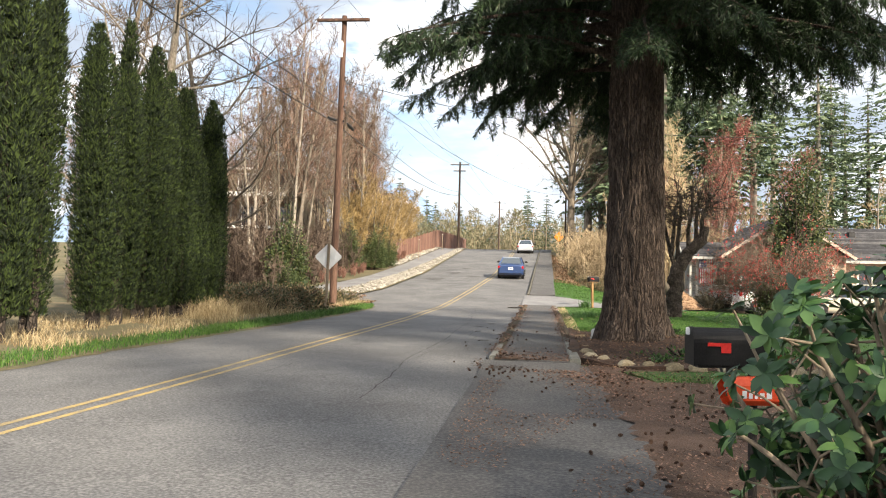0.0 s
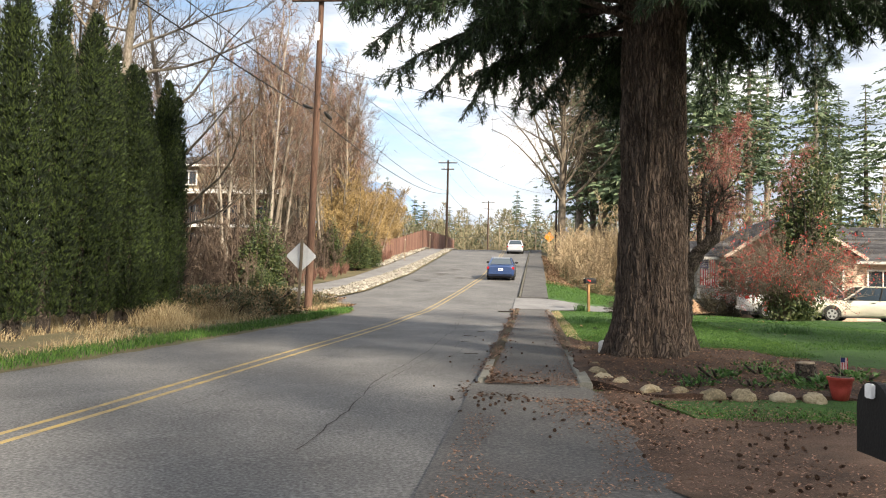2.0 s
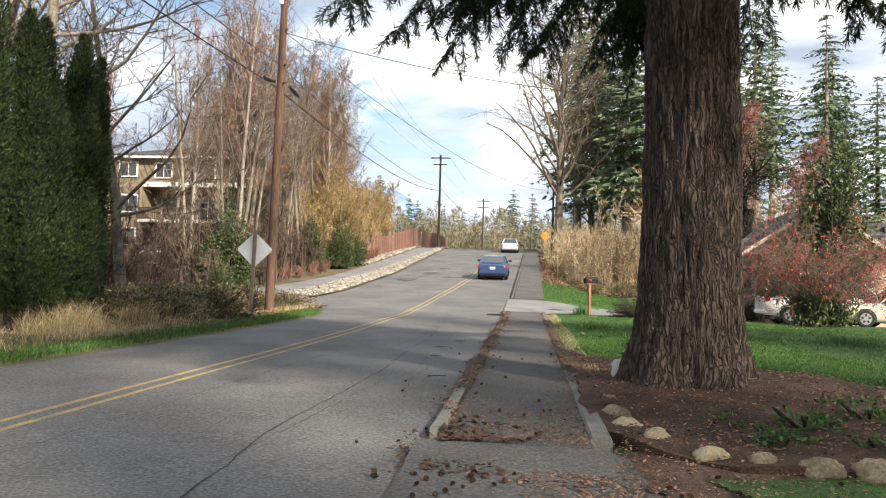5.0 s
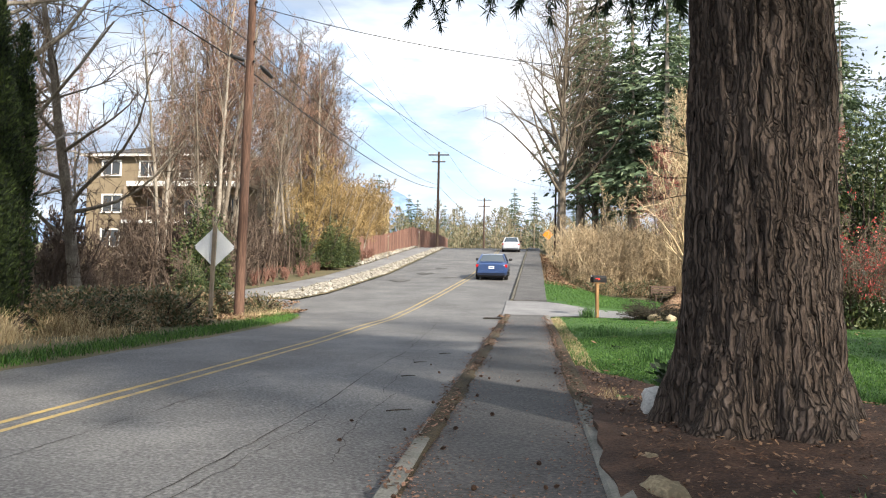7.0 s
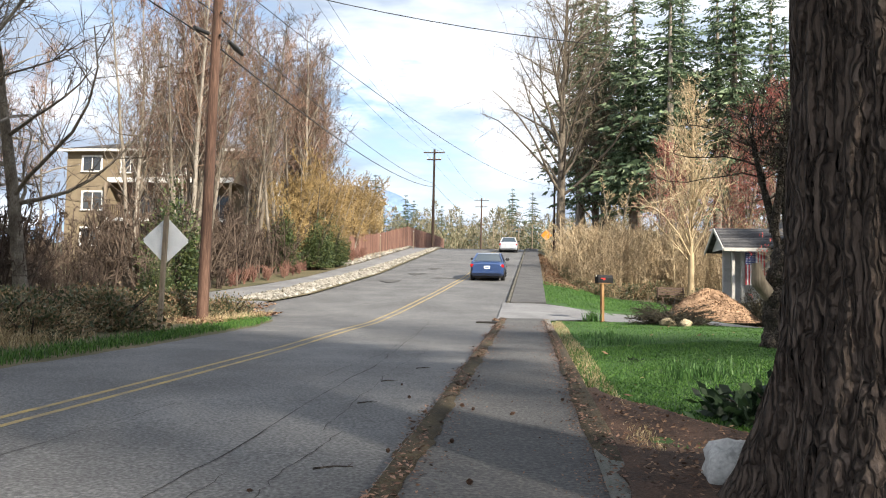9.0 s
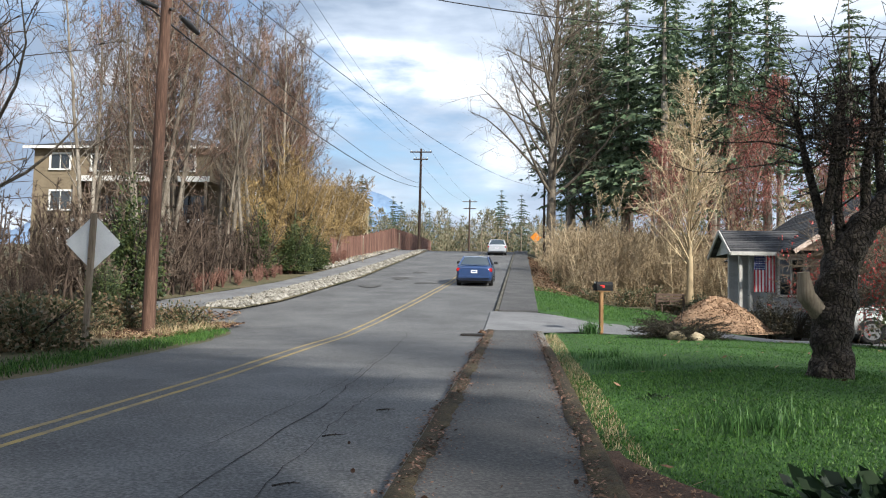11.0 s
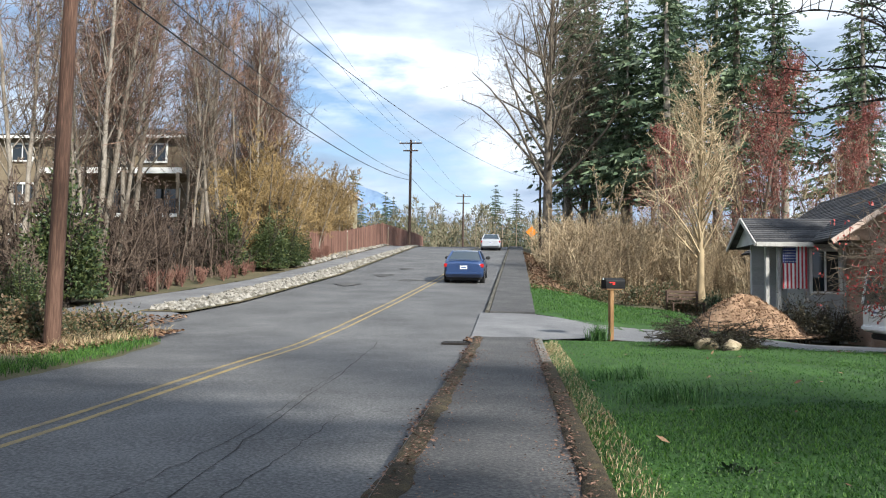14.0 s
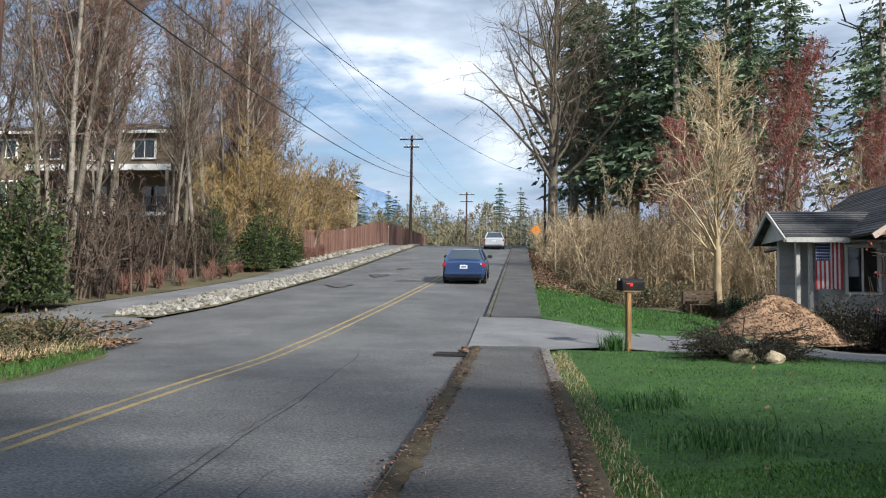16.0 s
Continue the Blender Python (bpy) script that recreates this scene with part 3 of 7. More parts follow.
co[:, 2] = land(co[:, 0], co[:, 1]) + 0.03
dv.vertices.foreach_set("co", co.ravel())
dv.flip_normals()


def curb_run(name, y0, y1, x0, x1, top, label, mat=CONCRETE, seg=2.4, drift=0.0):
    """A curb of cast lengths with open joints, each length a piece of its own."""
    root = tagged(new(name), label, "curb", "", "structure")
    n = max(1, round((y1 - y0) / seg))
    for i in range(n):
        a, b_ = y0 + (y1 - y0) * i / n + 0.006, y0 + (y1 - y0) * (i + 1) / n - 0.006
        yy = np.linspace(a, b_, 5)
        c = 0.02
        prof = [(x0, -0.25), (x0, top - c), (x0 + c, top), (x1 - c, top), (x1, top - c), (x1, -0.25)]
        p = np.array([[(px + drift * (y - y0), y, lane(y) + pz) for y in yy] for px, pz in prof])
        b = Build().grid(p)
        for e in (0, -1):
            q = p[:, e]
            b.cells([[q[0], q[1], q[4], q[5]], [q[1], q[2], q[3], q[4]]])
        part("curb_length", b, mat, root)
    return root


curb_run("curb_road_side", 13.7, 36.6, RIGHT, -0.6, 0.10, "low concrete curb overgrown with moss")
curb_run("curb_lawn_side", 13.45, 36.5, 0.62, 0.80, 0.115, "low concrete curb between sidewalk and lawn")
curb_run("curb_hill", 42.1, 112, -0.70, -0.58, 0.10, "concrete curb along the climbing road", mat=OLD_CONCRETE, seg=6, drift=0.006)

# moss and needles that hide the curb
ys_m = np.linspace(14.2, 36.6, 180)
rows = []
for y in ys_m:
    w = 0.05 + 0.06 * noise.noise((y * 0.9, 0, 0)) + 0.06 * noise.noise((y * 4, 1, 0)) + 0.03 * noise.noise((y * 9, 2, 0))
    cover = soft_step(y, 14.6, 17.5)
    rows.append([(RIGHT - w * cover, y, lane(y) + 0.004), (RIGHT - 0.01, y, lane(y) + 0.05 * cover), (RIGHT + 0.03, y, lane(y) + 0.085 + 0.03 * cover),
                 (-0.58, y, lane(y) + 0.095 + 0.012 * cover), (-0.60 + w * 0.9 * cover, y, lane(y) + 0.090)])
setting("curb_moss", Build().grid(rows), MOSS, "brown needles and moss along the curb", True)
rows = []
for y in np.linspace(16.5, 36.2, 160):
    w = 0.08 + 0.09 * noise.noise((y * 0.8, 5, 0)) + 0.05 * noise.noise((y * 3.5, 6, 0))
    cover = soft_step(y, 16.8, 19.0) * (1 - soft_step(y, 31.2, 32.2))
    rows.append([(0.64 - (0.01 + 0.4 * w) * cover, y, lane(y) + 0.094), (0.645 - 0.15 * w * cover, y, lane(y) + 0.10 + 0.026 * cover), (0.70, y, lane(y) + 0.10 + 0.035 * cover), (0.78, y, lane(y) + 0.10 + 0.038 * cover), (0.805 + 0.02 * cover, y, lane(y) + 0.03 + 0.05 * cover)])
setting("curb_soil", Build().grid(rows), MOSS, "soil and needles washed over the lawn curb", True)

# verge, lawns, planting bed
setting("verge", Build().grid(strip(-20, 36.8, lambda y: np.full_like(y, -14.2), lambda y: side(y) + 0.1, 150, 24,
        lambda x, y: land(x, y) + 0.035 - 0.05 * soft_step(x, -8.2, -7.3) + 0.04 * np.sin(2 * x + y) * np.sin(1.3 * y) * soft_step(-x, 8.3, 9.5), 0.12)), SOIL, "grassy soil verge along the road", True)
setting("lawn", slab(strip(11.2, 36.9, lambda y: np.interp(y, [11.2, 12.6, 13.4, 36], [1.9, 1.3, 0.80, 0.80]), lambda y: np.full_like(y, 16.0), 130, 50,
        lambda x, y: land(x, y) + (0.045 * soft_step(x, 0.8, 1.1) + 0.03 * np.sin(x * 1.1) * np.sin(y * 0.8)) * soft_step(y, 11.8, 12.6) + 0.06 * soft_step(y, 11.2, 11.8) * (1 - soft_step(y, 11.8, 13.0)) - 0.02 * (1 - soft_step(y, 11.2, 11.5))), 0.2), LAWN, "green lawn", True)
setting("lawn_far", slab(strip(39.3, 52, lambda y: np.interp(y, [39.3, 41.8, 42, 52], [3.2, 1.1, 0.72, 0.75]), lambda y: np.interp(y, [39, 44, 52], [7.5, 6.5, 3.0]), 40, 20,
        lambda x, y: land(x, y) + 0.03), 0.2), LAWN, "bright green lawn beside the far sidewalk", True)
bed_z = lambda x, y: land(x, y) + 0.085 + 0.16 * np.exp(-((x - 2.0) ** 2 + (y - 16.2) ** 2) / 2.2) + 0.03 * np.sin(4 * x) * np.sin(3.1 * y)
setting("planting_bed", slab(strip(12.75, 21.5, lambda y: np.interp(y, [12.7, 13.2, 14, 18.6], [1.7, 1.15, 0.70, 0.70]),
        lambda y: np.interp(y, [12.7, 15, 17.5, 18.6, 21.5], [6.0, 5.2, 3.4, 1.9, 0.9]), 80, 40, bed_z, 0.1), 0.25), BED, "bark mulch bed under the large fir", True)

# left hand path, stone strip, slope
rock_l = lambda y: np.interp(y, [40, 45, 55, 65, 89, 104], [-11.2, -10.7, -10.1, -10.1, -10.5, -11.2])
path_l = lambda y: np.interp(y, [38, 43, 48, 53, 66, 85, 104], [-13.9, -13.6, -12.5, -11.9, -11.9, -12.6, -13.2])
setting("path", Build().grid(strip(37.4, 112, path_l, lambda y: np.where(y < 41.5, side(y) - 0.1, rock_l(y)), 90, 8, lambda x, y: lane(y) + 0.012)), PALE_ASPHALT, "grey asphalt path beside the stone strip", True)
setting("stone_strip_bed", Build().grid(strip(41.0, 106, lambda y: rock_l(y) - 0.05, lambda y: side(y) + 0.0, 70, 6,
        lambda x, y: lane(y) + 0.03)), SOIL, "gravelly soil under loose stones", True)
setting("slope", Build().grid(strip(42, 112, lambda y: path_l(y) - 6, lambda y: path_l(y) + 0.02, 60, 14, lambda x, y: np.maximum(land(x, y), lane(y)) + 0.02)), SOIL, "rough bank beside the path", True)
# ---- trees ----
def grow(seed, height, lean=0.05, limbs=16, low=0.25, spread=0.45, rise=0.55, twigs=7, fine=5, droop=0.0, r0=0.12, stems=1, twig_r=0.006, bud=0, foot=0.0):
    """A bare tree: trunk tubes, limbs, twigs; returns trunk and crown builds."""
    r = np.random.default_rng(seed)
    trunk, crown = Build(), Build()
    sa, sb, sr, se = [], [], [], []
    fa, fb, tips = [], [], []
    for s in range(stems):
        n = 12
        t = np.linspace(0, 1, n)
        bend = r.normal(0, lean, 2) + (r.normal(0, 0.16, 2) if stems > 1 else 0)
        wob = np.cumsum(r.normal(0, 0.012, (n, 2)), 0) * height * 0.35
        h = height * (r.uniform(0.75, 1) if stems > 1 else 1)
        p = np.stack([bend[0] * h * t ** 1.3 + wob[:, 0] * t, bend[1] * h * t ** 1.3 + wob[:, 1] * t, h * t], -1)
        if foot:
            p[:, :2] += r.normal(0, foot, 2)
        rad = r0 * (1 - t) ** 0.8 + 0.012
        rad[0] *= 1.35
        trunk.tube(*((p, rad, 8) if stems < 3 else (p[::2], rad[::2], 4)))
        for i in range(limbs):
            f = low + (0.97 - low) * (i + r.uniform(0, 1)) / limbs
            base = np.array([np.interp(f, t, p[:, k]) for k in range(3)])
            az = r.uniform(0, 2 * np.pi)
            ln = spread * h * (1.05 - f) ** 0.6 * r.uniform(0.6, 1.1)
            d = np.array([math.cos(az), math.sin(az), rise * r.uniform(0.6, 1.5)])
            d /= np.linalg.norm(d)
            pts = [base]
            m = 6
            for k in range(m):
                d = unit(d + r.normal(0, 0.13, 3) + [0, 0, 0.06 - droop * (k / m)])
                pts.append(pts[-1] + d * ln / m)
            pts = np.array(pts)
            lr = max(0.012, r0 * 0.42 * (1 - f) ** 0.7) * np.linspace(1, 0.22, m + 1)
            trunk.tube(*((pts, lr, 5) if r0 > 0.2 else (pts[::2], lr[::2], 3)), cap=False)
            for j in range(twigs):
                g = r.uniform(0.15, 1.0)
                q = np.array([np.interp(g * m, range(m + 1), pts[:, k]) for k in range(3)])
                dd = unit(d * 0.5 + r.normal(0, 0.55, 3) + [0, 0, 0.35 - droop])
                tl = ln * r.uniform(0.2, 0.48)
                mid = q + dd * tl * 0.5
                end = mid + unit(dd + r.normal(0, 0.25, 3) + [0, 0, 0.1 - droop]) * tl * 0.5
                sa += [q, mid]; sb += [mid, end]; sr += [twig_r * 2.0, twig_r * 1.5]; se += [twig_r * 1.5, twig_r]
                for k in range(fine):
                    o = q + (mid - q) * r.uniform(0.2, 1) if k % 2 else mid + (end - mid) * r.uniform(0, 1)
                    e = o + unit(dd * 0.6 + r.normal(0, 0.5, 3) + [0, 0, 0.25 - droop * 1.5]) * tl * r.uniform(0.25, 0.55)
                    fa.append(o); fb.append(e)
                    tips.append(e)
                    if bud:
                        tips.append((o + e) / 2)
    crown.slivers(sa, sb, np.array(sr) * 1.3, np.array(se) * 1.3, seed).slivers(fa, fb, twig_r * 1.9, None, seed + 1)
    if bud:
        tp = np.array(tips) + r.normal(0, 0.04, (len(tips), 3))
        bud = bud * 1.35
        a = unit(r.normal(0, 1, tp.shape)) * bud
        c = unit(r.normal(0, 1, tp.shape)) * bud * 0.6
        return trunk, crown, Build().cells(np.stack([tp - a, tp + c, tp + a, tp - c], 1))
    return trunk, crown, None


def bare_tree(name, seed, bark, twig, label, budmat=None, **kw):
    trunk, crown, buds = grow(seed, **kw)
    t = thing(name, label, "tree")
    part("trunk", trunk, bark, t, smooth=True)
    part("crown", crown, twig, t, "fine bare twigs")
    if buds is not None:
        part("bud_haze", buds, budmat or BUD_PINK, t, "small unopened buds")
    return t


def plant(master, spots, group, seed=0, z=None):
    """The master goes to the first spot, copies to the others. A spot: x, y, scale."""
    r = np.random.default_rng(seed)
    for i, (x, y, s) in enumerate(spots):
        zz = float(land(x, y)) - 0.05 if z is None else z
        m = pose(x, y, zz, 0, 0, r.uniform(0, 360))
        if i == 0:
            ob = master
            ob.matrix_basis = m
        else:
            ob = copy_thing(master, m)
        ob.scale = (s * r.uniform(0.92, 1.08), s * r.uniform(0.92, 1.08), s)
        ob["group"] = group


def sprays(pos, out, up, length, width, r, leaflets=5):
    """Fans of narrow leaflets at each place: arrays of places, outward and upward directions."""
    side_ = unit(np.cross(out, up))
    cells = []
    for k in range(leaflets):
        a = (k - (leaflets - 1) / 2) * 0.42
        d = unit(out * 0.55 + up * math.cos(a) * 0.9 + side_ * math.sin(a) * 1.1 + r.normal(0, 0.16, out.shape))
        L = length[:, None] * (1 - 0.35 * abs(a))
        w = unit(np.cross(d, out + r.normal(0, 0.5, out.shape))) * width[:, None]
        b0 = pos + d * L * 0.1
        cells.append(np.stack([b0, b0 + d * L * 0.55 + w, b0 + d * L, b0 + d * L * 0.55 - w], 1))
    return np.concatenate(cells)


def arborvitae(seed, height, radius, count=4600):
    r = np.random.default_rng(seed)
    t = thing("arborvitae", "tall narrow dark green arborvitae column at the roadside", "tree", "arborvitae hedge row")
    b = Build()
    for s in range(3):
        x, y = r.normal(0, 0.12, 2)
        b.tube([(x, y, -0.1), (x * 1.1, y * 1.2, 0.8), (x * 0.6, y * 0.6, height * 0.5), (0, 0, height * 0.9)], [0.11, 0.08, 0.06, 0.01], 7)
    part("trunk", b, APPLE_BARK, t, "reddish brown stems", True)
    # several upright leaders give the column its ribs
    k = 9
    lead = np.stack([r.uniform(0, 2 * np.pi, k), r.uniform(0.3, 0.62, k), r.uniform(0.76, 1.0, k)], -1)
    lead[0] = (0, 0.0, 1.0)
    which = r.integers(0, k, count)
    h = r.uniform(0.03, 1, count) ** 0.9
    top = lead[which, 2]
    z = 0.12 + (height - 0.12) * h * top
    prof = np.clip(np.minimum(1.0, 0.62 + 1.6 * h) * (1 - h ** 6) ** 0.6, 0.05, 1)
    cx, cy = np.cos(lead[which, 0]) * lead[which, 1] * radius * prof, np.sin(lead[which, 0]) * lead[which, 1] * radius * prof
    az = r.uniform(0, 2 * np.pi, count)
    rr = radius * 0.50 * prof * r.uniform(0.62, 1.05, count) * (1.0 + 0.16 * np.sin(4 * az + 2.1 * which) * np.sin(2.6 * z + which) + 0.12 * np.sin(7 * az + 5.5 * z))
    out = np.stack([np.cos(az), np.sin(az), np.zeros(count)], -1)
    pos = np.stack([cx + out[:, 0] * rr, cy + out[:, 1] * rr, z], -1)
    up = np.tile([0, 0, 1.0], (count, 1))
    part("crown", Build().cells(sprays(pos, out, up, r.uniform(0.06, 0.17, count), r.uniform(0.007, 0.015, count), r, 4)), CEDAR, t, "flat scaly evergreen sprays")
    return t


av = [arborvitae(31, 7.1, 0.60, 13500), arborvitae(32, 6.9, 0.54, 12500)]
ROW = [(0, -9.95, 13.5, 1.24), (1, -10.3, 14.9, 1.20), (0, -10.35, 17.3, 1.02), (1, -10.45, 18.5, 1.12), (0, -10.55, 19.7, 1.05), (1, -10.62, 20.8, 1.02),
       (0, -10.7, 22.0, 0.97), (1, -10.75, 23.1, 1.02), (0, -10.85, 24.2, 0.98), (1, -10.88, 25.2, 0.98)]
seen = set()
for i, (v, x, y, s) in enumerate(ROW):
    m = pose(x, y, float(land(x, y)), rng.normal(0, 0.8), rng.normal(0, 0.8), i * 77)
    ob = copy_thing(av[v], m) if v in seen else av[v]
    if v not in seen:
        ob.matrix_basis = m
        seen.add(v)
    ob.scale = (1.0, 1.0, s)

# the large fir
FIR = (2.0, 16.4)


def fir_trunk():
    nz, na = 240, 160
    b = Build()
    z = np.concatenate([np.linspace(-0.25, 1.2, 90), np.linspace(1.22, 14, nz - 90)])
    a = np.linspace(0, 2 * np.pi, na, endpoint=False)
    rad = np.interp(z, [-0.25, 0.0, 0.3, 0.7, 1.2, 2.2, 4, 7, 14], [1.02, 0.87, 0.75, 0.66, 0.615, 0.582, 0.56, 0.525, 0.44])
    p = np.empty((nz, na + 1, 3))
    for i in range(nz):
        for j in range(na):
            ca, sa = math.cos(a[j]), math.sin(a[j])
            q = (ca * 3.0, sa * 3.0, z[i] * 0.55)
            furrow = 1 - abs(noise.noise((ca * 6.8 + 0.5 * noise.noise(q), sa * 6.8, z[i] * 1.25))) * 2.4
            fine = noise.noise((ca * 15, sa * 15, z[i] * 4.5))
            root = max(0.0, 1 - z[i] / 0.9) * 0.16 * math.sin(5 * a[j] + 0.8) * (z[i] < 0.9)
            R = rad[i] - 0.06 * max(0, furrow) ** 2 + 0.02 * fine + root + 0.03 * noise.noise((ca * 1.1, sa * 1.1, z[i] * 0.5))
            p[i, j] = (R * ca, R * sa, z[i])
    p[:, na] = p[:, 0]
    return b.grid(p[:, ::-1])


def fir_tree():
    r = np.random.default_rng(8)
    t = thing("fir_tree", "massive old fir with furrowed bark and drooping dark branches", "tree", m=pose(*FIR, float(land(*FIR)) - 0.02))
    part("trunk", fir_trunk(), FIR_BARK, t, "deeply furrowed brown trunk", True)
    limb, cells, sa, sb = Build(), [], [], []
    for i in range(150):
        z0 = r.uniform(5.8, 14.5) if i < 70 else r.uniform(6.0, 9.5)
        az = r.uniform(0, 2 * np.pi) if i % 4 else r.uniform(-1.5, 0.2)
        z0 += 1.2 * (i % 4 == 0)
        ln = r.uniform(2.8, 5.4) * (1.15 if i % 3 == 0 else 1.0) * (1.0 if z0 < 11 else 0.85)
        d = np.array([math.cos(az), math.sin(az), 0.10])
        pts = [np.array([0.4 * math.cos(az), 0.4 * math.sin(az), z0])]
        m = 9
        for k in range(m):
            d = unit(d + r.normal(0, 0.06, 3) + [0, 0, -0.085 + 0.03 * (k > 6)])
            pts.append(pts[-1] + d * ln / m)
        pts = np.array(pts)
        low = 4.6 + 1.0 * max(0.0, math.cos(az)) + 0.8 * max(0.0, math.sin(az)) + 1.2 * max(0.0, -math.cos(az) - 0.1)
        if pts[:, 2].min() < low:
            pts[:, 2] += np.linspace(0, 1, m + 1) * (low - pts[:, 2].min())
        limb.tube(pts, np.linspace(0.06, 0.008, m + 1), 6, cap=False)
        for j in range(30):
            g = 0.22 + 0.78 * (j + r.uniform(0, 1)) / 30
            o = np.array([np.interp(g * m, range(m + 1), pts[:, k]) for k in range(3)])
            dirn = unit(pts[-1] - pts[0])
            sgn = 1 if j % 2 else -1
            lat = np.array([-math.sin(az), math.cos(az), 0]) * sgn
            bl = r.uniform(0.5, 1.25) * (1.15 - 0.6 * g)
            n_ = 6
            q = [o]
            dd = unit(lat * 0.8 + dirn * 0.7 + r.normal(0, 0.15, 3))
            for k in range(n_):
                dd = unit(dd + [0, 0, -0.30] + r.normal(0, 0.07, 3))
                q.append(q[-1] + dd * bl / n_)
            q = np.array(q)
            sa += list(q[:-1]); sb += list(q[1:])
            # feathered side shoots along the branchlet
            nk = 112
            u = r.uniform(0.05, 1, nk) * n_
            c = np.stack([np.interp(u, range(n_ + 1), q[:, w]) for w in range(3)], -1)
            sd = unit(dd * 0.5 + r.normal(0, 0.5, (nk, 3)) + [0, 0, -0.28])
            wv = unit(np.cross(sd, r.normal(0, 1, (nk, 3)))) * r.uniform(0.006, 0.0125, (nk, 1))
            L = r.uniform(0.10, 0.22, (nk, 1))
            cells.append(np.stack([c, c + sd * L * 0.5 + wv, c + sd * L, c + sd * L * 0.5 - wv], 1))
    part("limb_work", limb, FIR_BARK, t, "dark drooping limbs", True)
    part("twig_work", Build().slivers(sa, sb, 0.009, 0.006, 3), APPLE_BARK, t)
    part("crown", Build().cells(np.concatenate(cells)), FIR_NEEDLE, t, "dark green drooping needle sprays")
    hi, hc = conifer_parts(77, 20.0, 5.4, 0.12, 95)
    part("upper_crown", hc, FIR_NEEDLE, t, "dense dark upper crown", at=pose(0, 0, 12.0))
    part("upper_trunk", hi, FIR_BARK, t, at=pose(0, 0, 12.0))
    return t


def conifer_parts(seed, height, radius, low=0.12, whorls=60, per=7, dense=11):
    r = np.random.default_rng(seed)
    trunk = Build().tube([(0, 0, -0.3), (0.05, 0.03, height * 0.5), (0, 0, height)], [height * 0.016, height * 0.010, 0.02], 8)
    cells, fine = [], []
    for w in range(whorls):
        f = low + (1 - low) * (w + r.uniform(0, 1)) / whorls
        z = f * height
        R = radius * (1 - f) ** 0.6 * r.uniform(0.32, 1.25) + 0.15
        for k in range(per):
            if r.uniform() < 0.22:
                continue
            az = r.uniform(0, 2 * np.pi)
            o = np.array([math.cos(az), math.sin(az), 0])
            lat = np.array([-math.sin(az), math.cos(az), 0])
            L = R * r.uniform(0.7, 1.1)
            n = dense
            u = (np.arange(n) + r.uniform(0, 1, n)) / n
            c = np.array([0, 0, z]) + o * (u * L)[:, None] + np.array([0, 0, 1]) * (-0.28 * L * u ** 1.6 + 0.08 * L * u)[:, None] + lat * (r.normal(0, 0.12, n) * L)[:, None]
            sz = (0.13 + 0.16 * (1 - u)) * L * 0.56 + 0.12
            d1 = unit(o + lat * r.normal(0, 0.7, n)[:, None] + np.stack([0 * u, 0 * u, r.normal(-0.35, 0.2, n)], -1)) * sz[:, None]
            d2 = unit(np.cross(d1, r.normal(0, 1, (n, 3)))) * (sz * 0.24)[:, None]
            cells.append(np.stack([c - d1 * 0.4, c + d2, c + d1, c - d2], 1))
            d3 = unit(np.stack([r.normal(0, 0.35, n), r.normal(0, 0.35, n), -np.ones(n)], -1)) * (sz * 0.6)[:, None]
            d4 = unit(np.cross(d3, r.normal(0, 1, (n, 3)))) * (sz * 0.13)[:, None]
            fine.append(np.stack([c + d4, c + d3, c - d4], 1))
    return trunk, Build().cells(np.concatenate(cells)).cells(np.concatenate(fine))


def conifer(seed, height, radius, low=0.12, whorls=60, mat=None, label="tall dark green conifer", per=7, dense=11):
    t = thing("conifer_tree", label, "tree")
    a, b = conifer_parts(seed, height, radius, low, whorls, per, dense)
    part("trunk", a, GREY_BARK, t, smooth=True)
    part("crown", b, mat or CONIFER_NEEDLE, t, "layered needle branches")
    return t


fir_tree()
# ---- poles, signs, mailboxes ----
def utility_pole(name, x, y, base, top, r0, mat, label, arms, lean=(0, 0), extra=None):
    t = thing(name, label, "utility pole", "utility poles", pose(x, y, base, lean[0], lean[1], 0))
    h = top - base
    b = Build().tube([(0, 0, -0.3)] + [(0, 0, h * k / 8) for k in range(9)], [r0] + list(np.linspace(r0, r0 * 0.68, 9)), 16)
    part("shaft", b, mat, t, smooth=True)
    for z, w in arms:
        part("crossarm", Build().box(-w / 2, w / 2, -r0 - 0.1, -r0 * 0.7, h - z - 0.06, h - z + 0.06, 0.01), mat, t)
        for sx in (-0.45, -0.2, 0.2, 0.45):
            part("insulator", Build().tube([(sx * w, -r0 - 0.05, h - z + 0.06), (sx * w, -r0 - 0.05, h - z + 0.11), (sx * w, -r0 - 0.05, h - z + 0.14), (sx * w, -r0 - 0.05, h - z + 0.22)], [0.02, 0.05, 0.035, 0.02], 8), GALV, t, smooth=True)
    if extra:
        extra(t, h)
    return t


